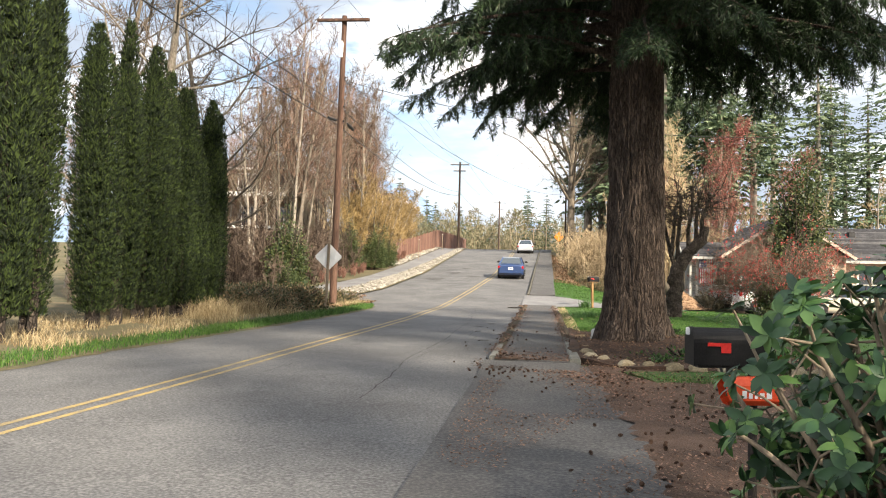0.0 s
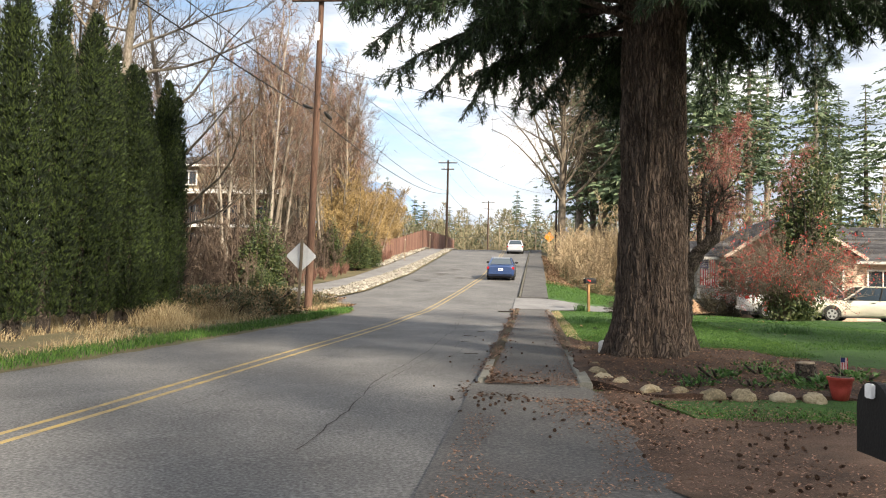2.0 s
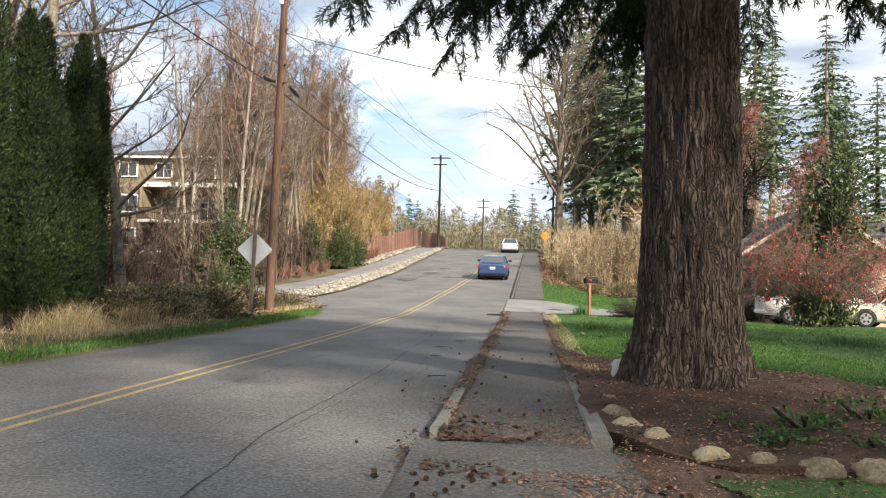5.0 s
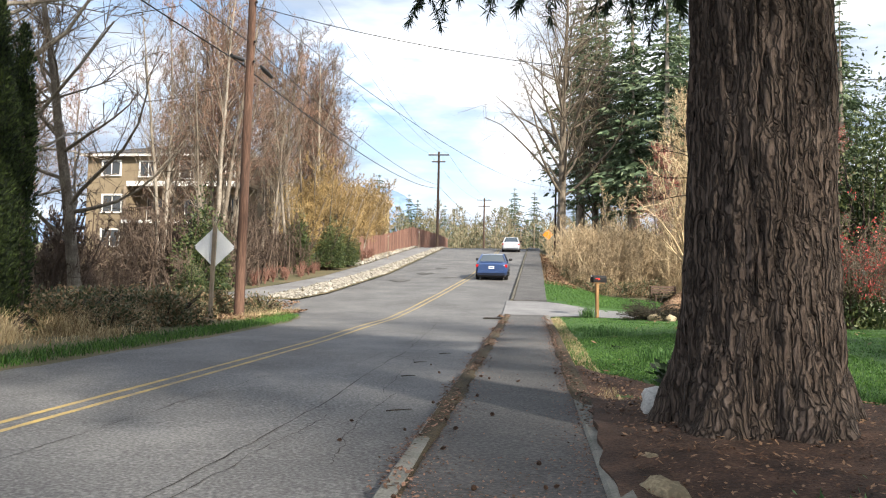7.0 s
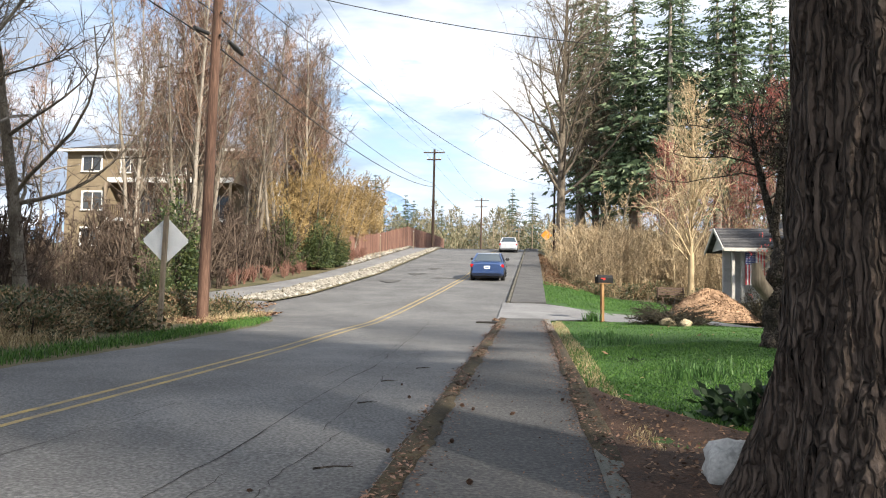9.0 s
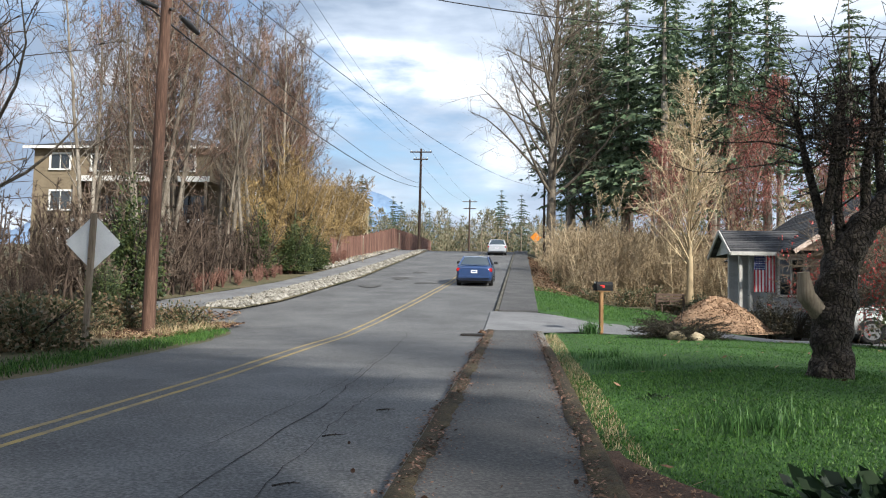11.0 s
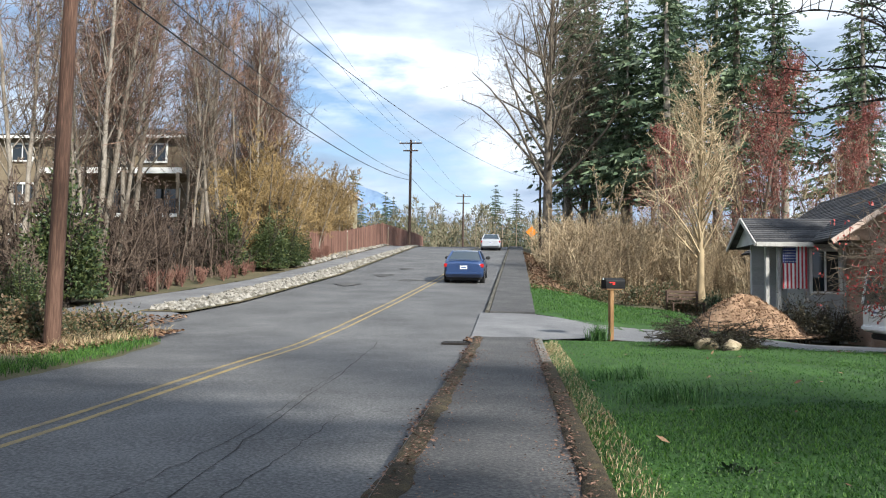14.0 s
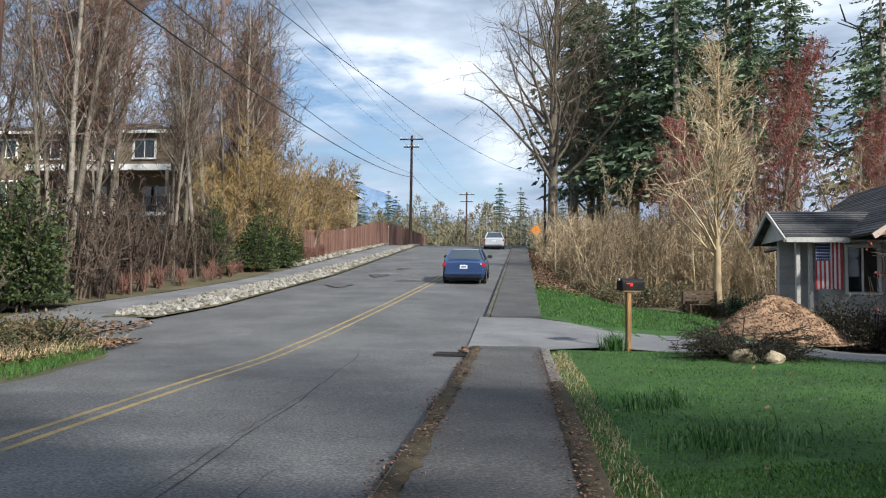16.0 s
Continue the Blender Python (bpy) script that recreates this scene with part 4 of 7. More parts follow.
def pole_gear(t, h):
    part("transformer_bracket", Build().box(-0.12, 0.02, -0.24, -0.14, h - 1.95, h - 1.2, 0.02), GALV, t, "grey metal pole-top box")
    part("cap_plate", Build().box(-0.16, 0.06, -0.27, -0.23, h - 1.75, h - 1.3, 0.01), GALV, t)
    for z in (2.85, 4.15, 4.8):
        part("cable_clamp", Build().tube([(0.16, -0.1, h - z), (0.22, -0.16, h - z)], [0.045, 0.03], 8), CABLE, t)
    part("splice_case", Build().tube([(0.25, 0.3, h - 4.84), (0.22, 0.9, h - 4.84), (0.2, 1.5, h - 4.85)], [0.05, 0.09, 0.06], 10), CABLE, t, "black cable splice case", True)
    part("splice_case", Build().tube([(-0.35, -0.7, h - 4.78), (-0.15, -0.2, h - 4.78)], [0.06, 0.06], 10), CABLE, t, "black cable splice case", True)


P1 = (-9.05, 33.4)
utility_pole("utility_pole", *P1, 0.75, 13.85, 0.165, POLE_WOOD, "reddish brown wooden utility pole beside the road", ((0.25, 2.4),), (0, 0.6), pole_gear)
utility_pole("utility_pole", -10.75, 98, 6.8, 18.3, 0.17, DARK_POLE, "dark wooden utility pole on the hill crest", ((0.4, 2.4), (1.2, 1.6)))
utility_pole("utility_pole", -8.6, 150, 6.6, 19.5, 0.19, DARK_POLE, "far wooden utility pole beyond the crest", ((0.4, 2.6), (1.6, 2.2)))
utility_pole("utility_pole", -2.2, 175, 6.6, 16.5, 0.16, GREY_WOOD, "pale far utility pole beyond the crest", ((0.4, 2.4),))


def cable(a, b, sag, r=0.012, name="overhead_cable", label="black overhead cable sagging between poles"):
    a, b = np.array(a, float), np.array(b, float)
    t = np.linspace(0, 1, 28)
    p = a + (b - a) * t[:, None]
    p[:, 2] -= sag * 4 * t * (1 - t)
    return tagged(new(name, Build().tube(p, r, 5).mesh(name, CABLE, True)), label, "cable", "overhead cables")


def sign_post():
    t = thing("road_sign", "diamond road sign showing its bare aluminium back", "road sign", m=pose(-8.1, 28.95, float(land(-8.1, 28.95)), 0, 0, 8))
    part("post", Build().box(-0.05, 0.05, -0.05, 0.05, -0.3, 2.62, 0.008), GREY_WOOD, t, "weathered square wooden post", at=pose(0.02, 0, 0, 0, 1.2, 0))
    bm = bmesh.new()
    bmesh.ops.create_cube(bm, size=1.0, matrix=Matrix.LocRotScale((0, 0, 0), None, (0.762, 0.004, 0.762)))
    bmesh.ops.bevel(bm, geom=[e for e in bm.edges if abs(e.verts[0].co.y - e.verts[1].co.y) > 0.001], offset=0.04, segments=4, affect="EDGES")
    part("panel", Build().bm(bm), GALV, t, at=pose(0.06, 0.06, 2.06, 0, 45, 0))
    for z in (1.75, 2.4):
        part("bolt", Build().tube([(0.04, -0.065, z), (0.04, -0.05, z)], [0.012, 0.012], 8), IRON, t)
    return t


sign_post()


def box_tunnel(length, width, height, walls=14):
    """A mailbox shell: flat floor, upright sides, round top, along +y."""
    pr = [(-width / 2, 0)] + [(-width / 2 * math.cos(a), height - width / 2 + width / 2 * math.sin(a)) for a in np.linspace(0, math.pi, walls)] + [(width / 2, 0)]
    p = np.array([[(x, y, z) for x, z in pr + [pr[0]]] for y in (0, 0.012, length - 0.012, length)])
    b = Build().grid(p)
    for k in (0, 3):
        c = p[k].mean(0)
        b.cells([[p[k][i], p[k][i + 1], c] for i in range(len(pr))])
    return b, pr


def mailbox(x, y, z, yaw, length, width, height, label, post):
    t = thing("mailbox", label, "mailbox", "", pose(x, y, z, 0, 0, yaw))
    b, pr = box_tunnel(length, width, height)
    part("body", b, BLACK_PAINT, t, smooth=False, at=pose(0, 0, 0))
    d, _ = box_tunnel(0.02, width + 0.014, height + 0.008)
    door = part("door", d, BLACK_PAINT, t, at=pose(0, -0.021, -0.003))
    part("latch", Build().box(-0.02, 0.02, -0.02, 0.0, height - 0.05, height - 0.0, 0.004), GALV, door)
    flag = part("flag", Build().box(-0.004, 0.004, 0.0, 0.15, -0.012, 0.012, 0.001).box(-0.004, 0.004, 0.09, 0.155, -0.055, 0.012, 0.001), RED_PLASTIC, t, "red signal flag", at=pose(width / 2 + 0.008, length * 0.14, height * 0.56))
    post(t)
    return t


def post_near(t):
    part("post", Build().tube([(0.02, 0.40, -1.4), (0.02, 0.40, 0.0)], [0.03, 0.03], 10), IRON, t, "black steel post")
    part("bracket", Build().box(-0.07, 0.07, 0.02, 0.46, -0.02, 0.0, 0.003), PLASTIC, t)
    part("arm", Build().tube([(0.09, 0.16, -0.01), (0.10, 0.19, -0.10), (0.06, 0.22, -0.2)], [0.009, 0.009, 0.009], 6), PLASTIC, t)


def post_far(t):
    part("post", Build().box(-0.05, 0.05, 0.13, 0.23, -1.55, 0.0, 0.008), POST_WOOD, t, "leaning square brown wooden post", at=pose(0, 0, 0, 4.5, 6.0, 0))
    part("bracket", Build().box(-0.08, 0.08, 0.02, 0.44, -0.03, 0.0, 0.004), POST_WOOD, t)


mailbox(1.17, 5.85, 1.13, -84, 0.5, 0.20, 0.25, "black metal mailbox with a red flag", post_near)
mailbox(2.28, 37.1, 2.20, -63, 0.52, 0.19, 0.25, "dark metal mailbox with red flag on a wooden post", post_far)
# ---- woods on the left ----
alder = [bare_tree("bare_tree", 100 + i, GREY_BARK, TWIG_RED if i != 1 else TWIG_GREY, "tall slender leafless alder with reddish twigs", height=15 + i, limbs=30, low=0.30, spread=0.36, rise=1.5,
                   twigs=9, fine=7, r0=0.10 + 0.01 * i, twig_r=0.0052, lean=0.05, bud=0.024 if i == 0 else 0) for i in range(3)]
spots = [[], [], []]
ra = np.random.default_rng(12)
for i in range(40):
    y = ra.uniform(41, 66)
    x = -14.4 - ra.uniform(0, 1) ** 1.3 * 13 - max(0, 46 - y) * 0.15
    if x < -18.5 and i % 3:
        x, y = -14.3 - (i % 5) * 0.8, min(y + 8, 66)
    spots[i % 3].append((x, y, ra.uniform(0.72, 1.05)))
for i in range(8):
    spots[i % 3].append((-14.6 - ra.uniform(0, 6), ra.uniform(44, 66), ra.uniform(0.75, 1.0)))
spots[0] += [(-15.2, 60, 1.0), (-15.4, 64.5, 0.95), (-16.8, 68, 0.9)]
spots[2] += [(-14.6, 55, 0.9), (-17.5, 71, 0.85)]
for k in range(3):
    plant(alder[k], spots[k], "leafless alders", k)

old = [bare_tree("bare_tree", 140 + i, GREY_BARK, TWIG_GREY, "large spreading leafless maple with mossy grey limbs", height=17, limbs=24, low=0.14, spread=0.52, rise=0.55, twigs=13, fine=7, r0=0.27,
                 twig_r=0.007, lean=0.08) for i in range(2)]
plant(old[0], [(-19.5, 31, 1.0), (-14.8, 33.8, 0.82), (-25, 24, 1.0)], "spreading maples", 5)
plant(old[1], [(-15.2, 29.0, 1.0), (-22, 39, 0.9), (-20, 18, 1.0), (-17.5, 22.5, 0.95)], "spreading maples", 6)

thicket = bare_tree("thicket_shrub", 160, TWIG_DARK, TWIG_DARK, "dense leafless grey-brown thicket shrub", height=4.2, limbs=8, low=0.05, spread=0.42, rise=1.4, twigs=7, fine=5, r0=0.028, stems=8, twig_r=0.007, foot=0.5)
plant(thicket, [(float(-13.6 - ra.uniform(0, 9)), float(ra.uniform(34, 66)), float(ra.uniform(0.6, 1.2))) for _ in range(74)]
      + [(float(-13.2 - ra.uniform(0, 8)), float(ra.uniform(27, 38)), float(ra.uniform(0.35, 0.6))) for _ in range(12)], "thicket shrubs", 7)
willow = bare_tree("willow_shrub", 170, GREY_BARK, TWIG_WILLOW, "dense leafless willow with yellow-orange twigs", height=6.8, limbs=13, low=0.08, spread=0.46, rise=1.1, twigs=10, fine=7, r0=0.05, stems=9, twig_r=0.0075, foot=0.3)
plant(willow, [(-15.6, 80, 1.0), (-16.6, 84, 1.1), (-16.0, 88.5, 1.0), (-17.5, 92, 1.1), (-14.2, 72.5, 0.9), (-14.6, 75, 0.8), (-15.2, 77, 0.75), (-15.2, 63, 1.12), (-14.8, 67, 1.02), (-15.4, 70.5, 0.92), (-14.6, 58, 0.85), (-16.5, 66, 1.15), (-17.2, 73, 0.9), (-13.6, 60.5, 1.0), (-13.4, 63.5, 0.95), (-14.9, 60.8, 1.15)], "willows", 8)
dogwood = bare_tree("red_shrub", 175, TWIG_MAROON, TWIG_MAROON, "low shrub of dark red bare stems", height=1.5, limbs=6, low=0.05, spread=0.4, rise=1.6, twigs=5, fine=4, r0=0.012, stems=10, twig_r=0.006)
plant(dogwood, [(float(path_l(y) - 0.7 - ra.uniform(0, 0.9)), float(y), float(ra.uniform(0.45, 0.8))) for y in np.arange(46, 72, 0.6)], "red stemmed shrubs", 9)


def leaf_shrub(name, label, seed, rx, ry, h, count, size, mat, stems=9, base=0.1, stemmat=None, flat=0.0, fill=0.55):
    """A shrub of bent stems and many separate leaves with gaps."""
    r = np.random.default_rng(seed)
    t = thing(name, label, "shrub")
    b = Build()
    for s in range(stems):
        a = r.uniform(0, 2 * np.pi)
        e = np.array([rx * 0.75 * math.cos(a), ry * 0.75 * math.sin(a), h * r.uniform(0.45, 0.9)])
        b.tube([(0.1 * math.cos(a), 0.1 * math.sin(a), -0.1), e * [0.35, 0.35, 0.5], e * [0.75, 0.75, 0.8], e], [0.03 * h ** 0.5, 0.025 * h ** 0.5, 0.016, 0.006], 5)
    part("stem_work", b, stemmat or APPLE_BARK, t, "bent woody stems", True)
    lumps = unit(r.normal(0, 1, (26, 3))) * r.uniform(0.45, 0.85, (26, 1))
    lumps[:, 2] = np.abs(lumps[:, 2])
    c = lumps[r.integers(0, 26, count)] + r.normal(0, 0.17, (count, 3))
    c[:, 2] = np.clip(c[:, 2], base, None)
    pos = c * [rx, ry, h * 0.92]
    d = unit(pos * [1, 1, 0.6] / [rx, ry, h] + r.normal(0, 0.6, pos.shape) + [0, 0, -flat])
    w = unit(np.cross(d, r.normal(0, 1, pos.shape)))
    L = size * r.uniform(0.6, 1.25, (count, 1))
    part("foliage", Build().cells(np.stack([pos, pos + d * L * 0.5 + w * L * 0.26, pos + d * L, pos + d * L * 0.5 - w * L * 0.26], 1)), mat, t)
    return t


hol = leaf_shrub("evergreen_shrub", "bushy dark green broadleaf evergreen at the wood's edge", 181, 0.95, 0.95, 3.4, 8200, 0.12, SHRUB)
plant(hol, [(-14.1, 42.0, 1.38), (-14.2, 55.8, 1.2), (-12.9, 58.5, 1.05), (-12.6, 61.0, 1.0), (-13.2, 64.5, 0.95), (-12.6, 37.6, 0.6)], "evergreen shrubs", 3)
bram = leaf_shrub("bramble_mound", "tangled low mound of brambles and ivy", 182, 1.2, 1.0, 0.9, 3000, 0.10, IVY, base=0.02)
plant(bram, [(float(-9.8 - ra.uniform(0, 3.4)), float(ra.uniform(27.5, 36.5)), float(ra.uniform(0.6, 1.15))) for _ in range(16)] + [(-9.9, 35.0, 0.6), (-8.9, 34.6, 0.4), (-10.2, 33.2, 0.7)] + [(float(-9.0 - ra.uniform(0, 4.5)), float(ra.uniform(25.5, 36)), float(ra.uniform(0.7, 1.2))) for _ in range(20)], "brambles", 4)


def blades(name, label, spots_, mat, length, lean, width, seed, kind="stuff", zf=land, short=False):
    """Single grass blades, one narrow face each."""
    r = np.random.default_rng(seed)
    p = np.asarray(spots_, float)
    n = len(p)
    base = np.stack([p[:, 0], p[:, 1], zf(p[:, 0], p[:, 1]) + 0.01], -1)
    az = r.uniform(0, 2 * np.pi, n)
    d = np.stack([np.cos(az) * lean * r.uniform(0.3, 1.4, n), np.sin(az) * lean * r.uniform(0.3, 1.4, n), np.ones(n)], -1)
    L = (length * r.uniform(0.45, 1.3, n))[:, None] * (p[:, 2:3] if p.shape[1] > 2 else 1)
    w = np.stack([-np.sin(az + 0.7), np.cos(az + 0.7), np.zeros(n)], -1) * width
    tip = base + unit(d) * L
    midp = base + unit(d * [0.55, 0.55, 1]) * L * 0.55
    if short:
        b = Build().cells(np.stack([base - w * 1.4, base + w * 1.4, tip], 1))
        return setting(name, b, mat, label, kind=kind)
    b = Build().cells(np.stack([base - w, base + w, midp + w * 0.8, midp - w * 0.8], 1)).cells(np.stack([midp - w * 0.8, midp + w * 0.8, tip], 1))
    return setting(name, b, mat, label, kind=kind)


rg = np.random.default_rng(21)


def scatter(n, x0, x1, y0, y1, keep=None, power=1.0):
    y = y0 + (y1 - y0) * rg.uniform(0, 1, n) ** power
    x = rg.uniform(x0, x1, n)
    if keep is not None:
        k = keep(x, y)
        x, y = x[k], y[k]
    return np.stack([x, y], -1)


def in_bed(x, y):
    return (y > 12.6) & (y < 21.5) & (x < np.interp(y, [12.7, 15, 17.5, 18.6, 21.5], [6.0, 5.2, 3.4, 1.9, 0.9])) & (x > 0.8)


# left verge: a green band by the asphalt, straw behind it
v = scatter(26000, -1.5, 0.02, 6, 36.6)
v[:, 0] += side(v[:, 1]) + 0.05
keepv = rg.uniform(0, 1, len(v)) < np.exp(-((v[:, 0] - side(v[:, 1]) + 0.45) / 0.55) ** 2)
blades("verge_grass", "green grass along the road's edge", v[keepv], GRASS, 0.13, 0.6, 0.006, 1)
v = scatter(24000, -13.5, -8.1, 9, 37)
clump = np.array([noise.noise((a * 0.7, b * 0.7, 3)) for a, b in v])
v = np.concatenate([v, (0.7 + 0.9 * np.clip(clump, -0.3, 0.6))[:, None]], 1)[clump > -0.12]
blades("straw_grass", "long dry straw-coloured grass behind the verge", v, DRY_GRASS, 0.33, 0.9, 0.006, 2)
v = scatter(15000, -12.9, -8.9, 20.5, 29.5)
blades("straw_grass", "tall pale dead grass clump", v[np.array([noise.noise((a * 0.8, b * 0.8, 5)) for a, b in v]) > 0.0], DRY_GRASS, 0.62, 0.8, 0.006, 3)
# lawns
lawn_z = lambda x, y: land(x, y) + 0.045 * soft_step(x, 0.8, 1.1) + 0.03 * np.sin(x * 1.1) * np.sin(y * 0.8)
v = np.concatenate([scatter(70000, 0.84, 9.5, 18, 36.8, lambda x, y: ~in_bed(x, y), 1.2), scatter(60000, 0.84, 5.0, 17, 27, lambda x, y: ~in_bed(x, y)), scatter(16000, 1.4, 8.0, 11.3, 13.0, lambda x, y: ~in_bed(x, y) & (x + (y - 11.3) * 0.6 > 2.0)),
                    scatter(14000, 5, 16, 14, 36)])
pt = np.array([noise.noise((a * 0.6, b * 0.6, 8)) for a, b in v])
v = np.concatenate([v, (0.9 + 0.7 * pt)[:, None]], 1)
blades("lawn_grass", "short green lawn grass", v, GRASS, 0.034, 0.85, 0.005, 4, zf=lawn_z, short=True)
v = scatter(16000, 0.8, 7.0, 41.0, 52, lambda x, y: x < np.interp(y, [39, 44, 52], [7.2, 6.3, 2.8]))
v = v[~((v[:, 1] < 42.2) & (v[:, 0] < 1.6))]
blades("lawn_grass", "bright green lawn grass", v, GRASS, 0.09, 0.7, 0.007, 5, zf=lambda x, y: land(x, y) + 0.03)
# fringe of straw beside the walk
v = scatter(5000, 0.76, 1.15, 15, 36.4)
blades("edge_grass", "thin brown grass along the curb", v, DRY_GRASS, 0.06, 0.9, 0.004, 6, zf=lawn_z)
for i, (x, y, n_, L) in enumerate(((1.9, 27.8, 300, 0.22), (2.3, 22.6, 260, 0.2), (2.15, 37.05, 260, 0.36), (6.2, 22.5, 300, 0.2), (1.75, 30.2, 200, 0.16))):
    q = np.stack([rg.normal(x, 0.28 if i != 2 else 0.13, n_), rg.normal(y, 0.28 if i != 2 else 0.13, n_)], -1)
    blades("grass_tuft", "tall tuft of darker grass on the lawn", q, WEED, L, 0.55, 0.007, 30 + i, zf=lawn_z)

# ---- litter: needles, chips of leaf, cones ----
def flakes(name, label, p, mat, size, seed, zf, lift=0.012):
    r = np.random.default_rng(seed)
    n = len(p)
    c = np.stack([p[:, 0], p[:, 1], zf(p[:, 0], p[:, 1]) + lift], -1)
    a = r.uniform(0, 2 * np.pi, n)
    s = size * r.uniform(0.5, 1.4, n)[:, None]
    u = np.stack([np.cos(a), np.sin(a), r.normal(0, 0.25, n)], -1) * s
    w = np.stack([-np.sin(a), np.cos(a), r.normal(0, 0.3, n)], -1) * s * 0.45
    return setting(name, Build().cells(np.stack([c - u, c + w, c + u, c - w], 1)), mat, label, kind="stuff")


ground_z = lambda x, y: np.where((x > -0.62) & (x < 0.62) & (y > 13.2), lane(y) + 0.09, np.where(x < RIGHT, lane(y), np.where(x < 0.9, lane(y) + 0.02, land(x, y) + 0.055)))
v = scatter(42000, -0.7, 5.0, 2.5, 14.5)
dens = np.array([noise.noise((a * 0.8, b * 0.45, 2)) for a, b in v])
v = v[(dens + 0.45 * soft_step(v[:, 0], -0.2, 1.6)) > 0.08]
flakes("needle_drift", "reddish fir needles and bits drifted on the asphalt", v, NEEDLES, 0.015, 41, ground_z)
v = scatter(22000, -0.7, 2.2, 8.5, 14.2)
v = v[rg.uniform(0, 1, len(v)) < np.exp(-((v[:, 0] - 0.35 - 0.25 * (13.0 - v[:, 1])) / 0.42) ** 2 - ((v[:, 1] - 12.2) / 1.5) ** 2)]
flakes("needle_drift", "rust-red needles swept over the end of the sidewalk", v, NEEDLES, 0.019, 49, ground_z)
v = scatter(2600, -1.0, 0.3, 12.3, 14.0)
v = v[rg.uniform(0, 1, len(v)) < np.exp(-((v[:, 0] + 0.45) / 0.35) ** 2 - ((v[:, 1] - 13.1) / 0.5) ** 2)]
flakes("leaf_litter", "dark dead leaves gathered at the curb's end", v, BED, 0.04, 50, ground_z, 0.02)
v = scatter(26000, -0.62, 0.62, 13.3, 34)
edge_ = np.minimum(np.abs(v[:, 0] + 0.6), np.abs(v[:, 0] - 0.6))
v = v[rg.uniform(0, 1, len(v)) < np.exp(-edge_ / 0.12) + 0.35 * (v[:, 1] < 15.5)]
flakes("needle_drift", "brown needles along the sidewalk's edges", v, NEEDLES, 0.012, 42, ground_z, 0.004)
v = scatter(13000, 0.85, 5.8, 12.8, 21, in_bed)
flakes("mulch_bits", "loose bark bits in the planting bed", v, LEAVES_BROWN, 0.021, 43, bed_z, 0.02)
v = np.concatenate([scatter(5200, -11.5, -7.9, 31.5, 37.0), scatter(1600, -13.5, -9, 36, 40)])
flakes("leaf_litter", "dead brown leaves under the pole", v, LEAVES_BROWN, 0.07, 44, land, 0.07)
v = scatter(7000, 0.9, 2.6, 50, 84)
flakes("leaf_litter", "dead brown leaves beside the climbing sidewalk", v, LEAVES_BROWN, 0.065, 45, land, 0.08)
v = scatter(90, 1.0, 8, 19, 36)
flakes("lawn_leaf_litter", "scattered dead leaves on the lawn", v, LEAVES_BROWN, 0.05, 46, lawn_z, 0.05)


def cone_mesh():
    b = Build()
    for k in range(7):
        z, rr = -0.035 + 0.011 * k, 0.022 * math.sin((k + 1) / 8 * math.pi) + 0.004
        for j in range(7):
            a = j * 0.898 + k * 0.5
            o = np.array([math.cos(a), math.sin(a)])
            b.cells([[(z, 0, 0), (z + 0.010, o[0] * rr - o[1] * 0.008, o[1] * rr + o[0] * 0.008), (z + 0.018, o[0] * rr * 1.25, o[1] * rr * 1.25), (z + 0.010, o[0] * rr + o[1] * 0.008, o[1] * rr - o[0] * 0.008)]])
    b.tube([(-0.04, 0, 0), (0, 0, 0), (0.045, 0, 0)], [0.006, 0.016, 0.004], 6)
    return b.mesh("fir_cone", BED)


v = scatter(16000, -1.15, -0.35, 14.5, 36.6)
v = v[rg.uniform(0, 1, len(v)) < np.exp(-((v[:, 0] + 0.72 + 0.08 * np.sin(v[:, 1] * 1.7)) / 0.10) ** 2)]
flakes("curb_debris", "brown needles and leaf bits heaped along the curb", v, NEEDLES, 0.022, 47, lambda x, y: lane(y) + np.where(x > RIGHT, 0.10, 0.01), 0.012)
v = scatter(9000, 0.38, 0.95, 16.5, 36.2)
v = v[rg.uniform(0, 1, len(v)) < np.exp(-((v[:, 0] - 0.66 + 0.05 * np.sin(v[:, 1] * 1.3)) / 0.09) ** 2)]
flakes("curb_debris", "dry needles washed against the lawn edge", v, NEEDLES, 0.018, 48, lambda x, y: lane(y) + np.where(x > 0.56, 0.13, 0.09), 0.008)
cm = cone_mesh()
rc = np.random.default_rng(9)
for i in range(270):
    if i < 170:
        x, y = rc.normal(1.85, 0.8), rc.uniform(5.0, 12.6)
        if y > 11 and x > 1.4:
            x -= 0.5
    elif i < 250:
        x, y = rc.normal(-0.35, 0.3), rc.normal(12.9, 0.9)
    else:
        x, y = rc.uniform(-1.5, 0.6), rc.uniform(13, 22)
    x = max(x, -1.6)
    ob = new("fir_cone", cm)
    ob.matrix_basis = pose(x, y, float(ground_z(np.float64(x), np.float64(y))) + 0.014, rc.uniform(-20, 20), rc.uniform(-25, 25), rc.uniform(0, 360)) @ Matrix.Scale(rc.uniform(0.42, 0.68), 4)
    tagged(ob, "small dark brown fallen fir cone on the ground", "fir cone", "fallen fir cones")

# ---- right side: brush, trees ----
cotton = bare_tree("cottonwood_tree", 201, GREY_BARK, TWIG_COTTON, "very tall leafless cottonwood with pale grey trunk", height=31, limbs=58, low=0.20, spread=0.44, rise=0.8, twigs=16, fine=9, r0=0.46, twig_r=0.007, droop=0.10, lean=0.01)
plant(cotton, [(3.05, 87, 1.0), (6.8, 93, 0.7)], "cottonwoods", 11)
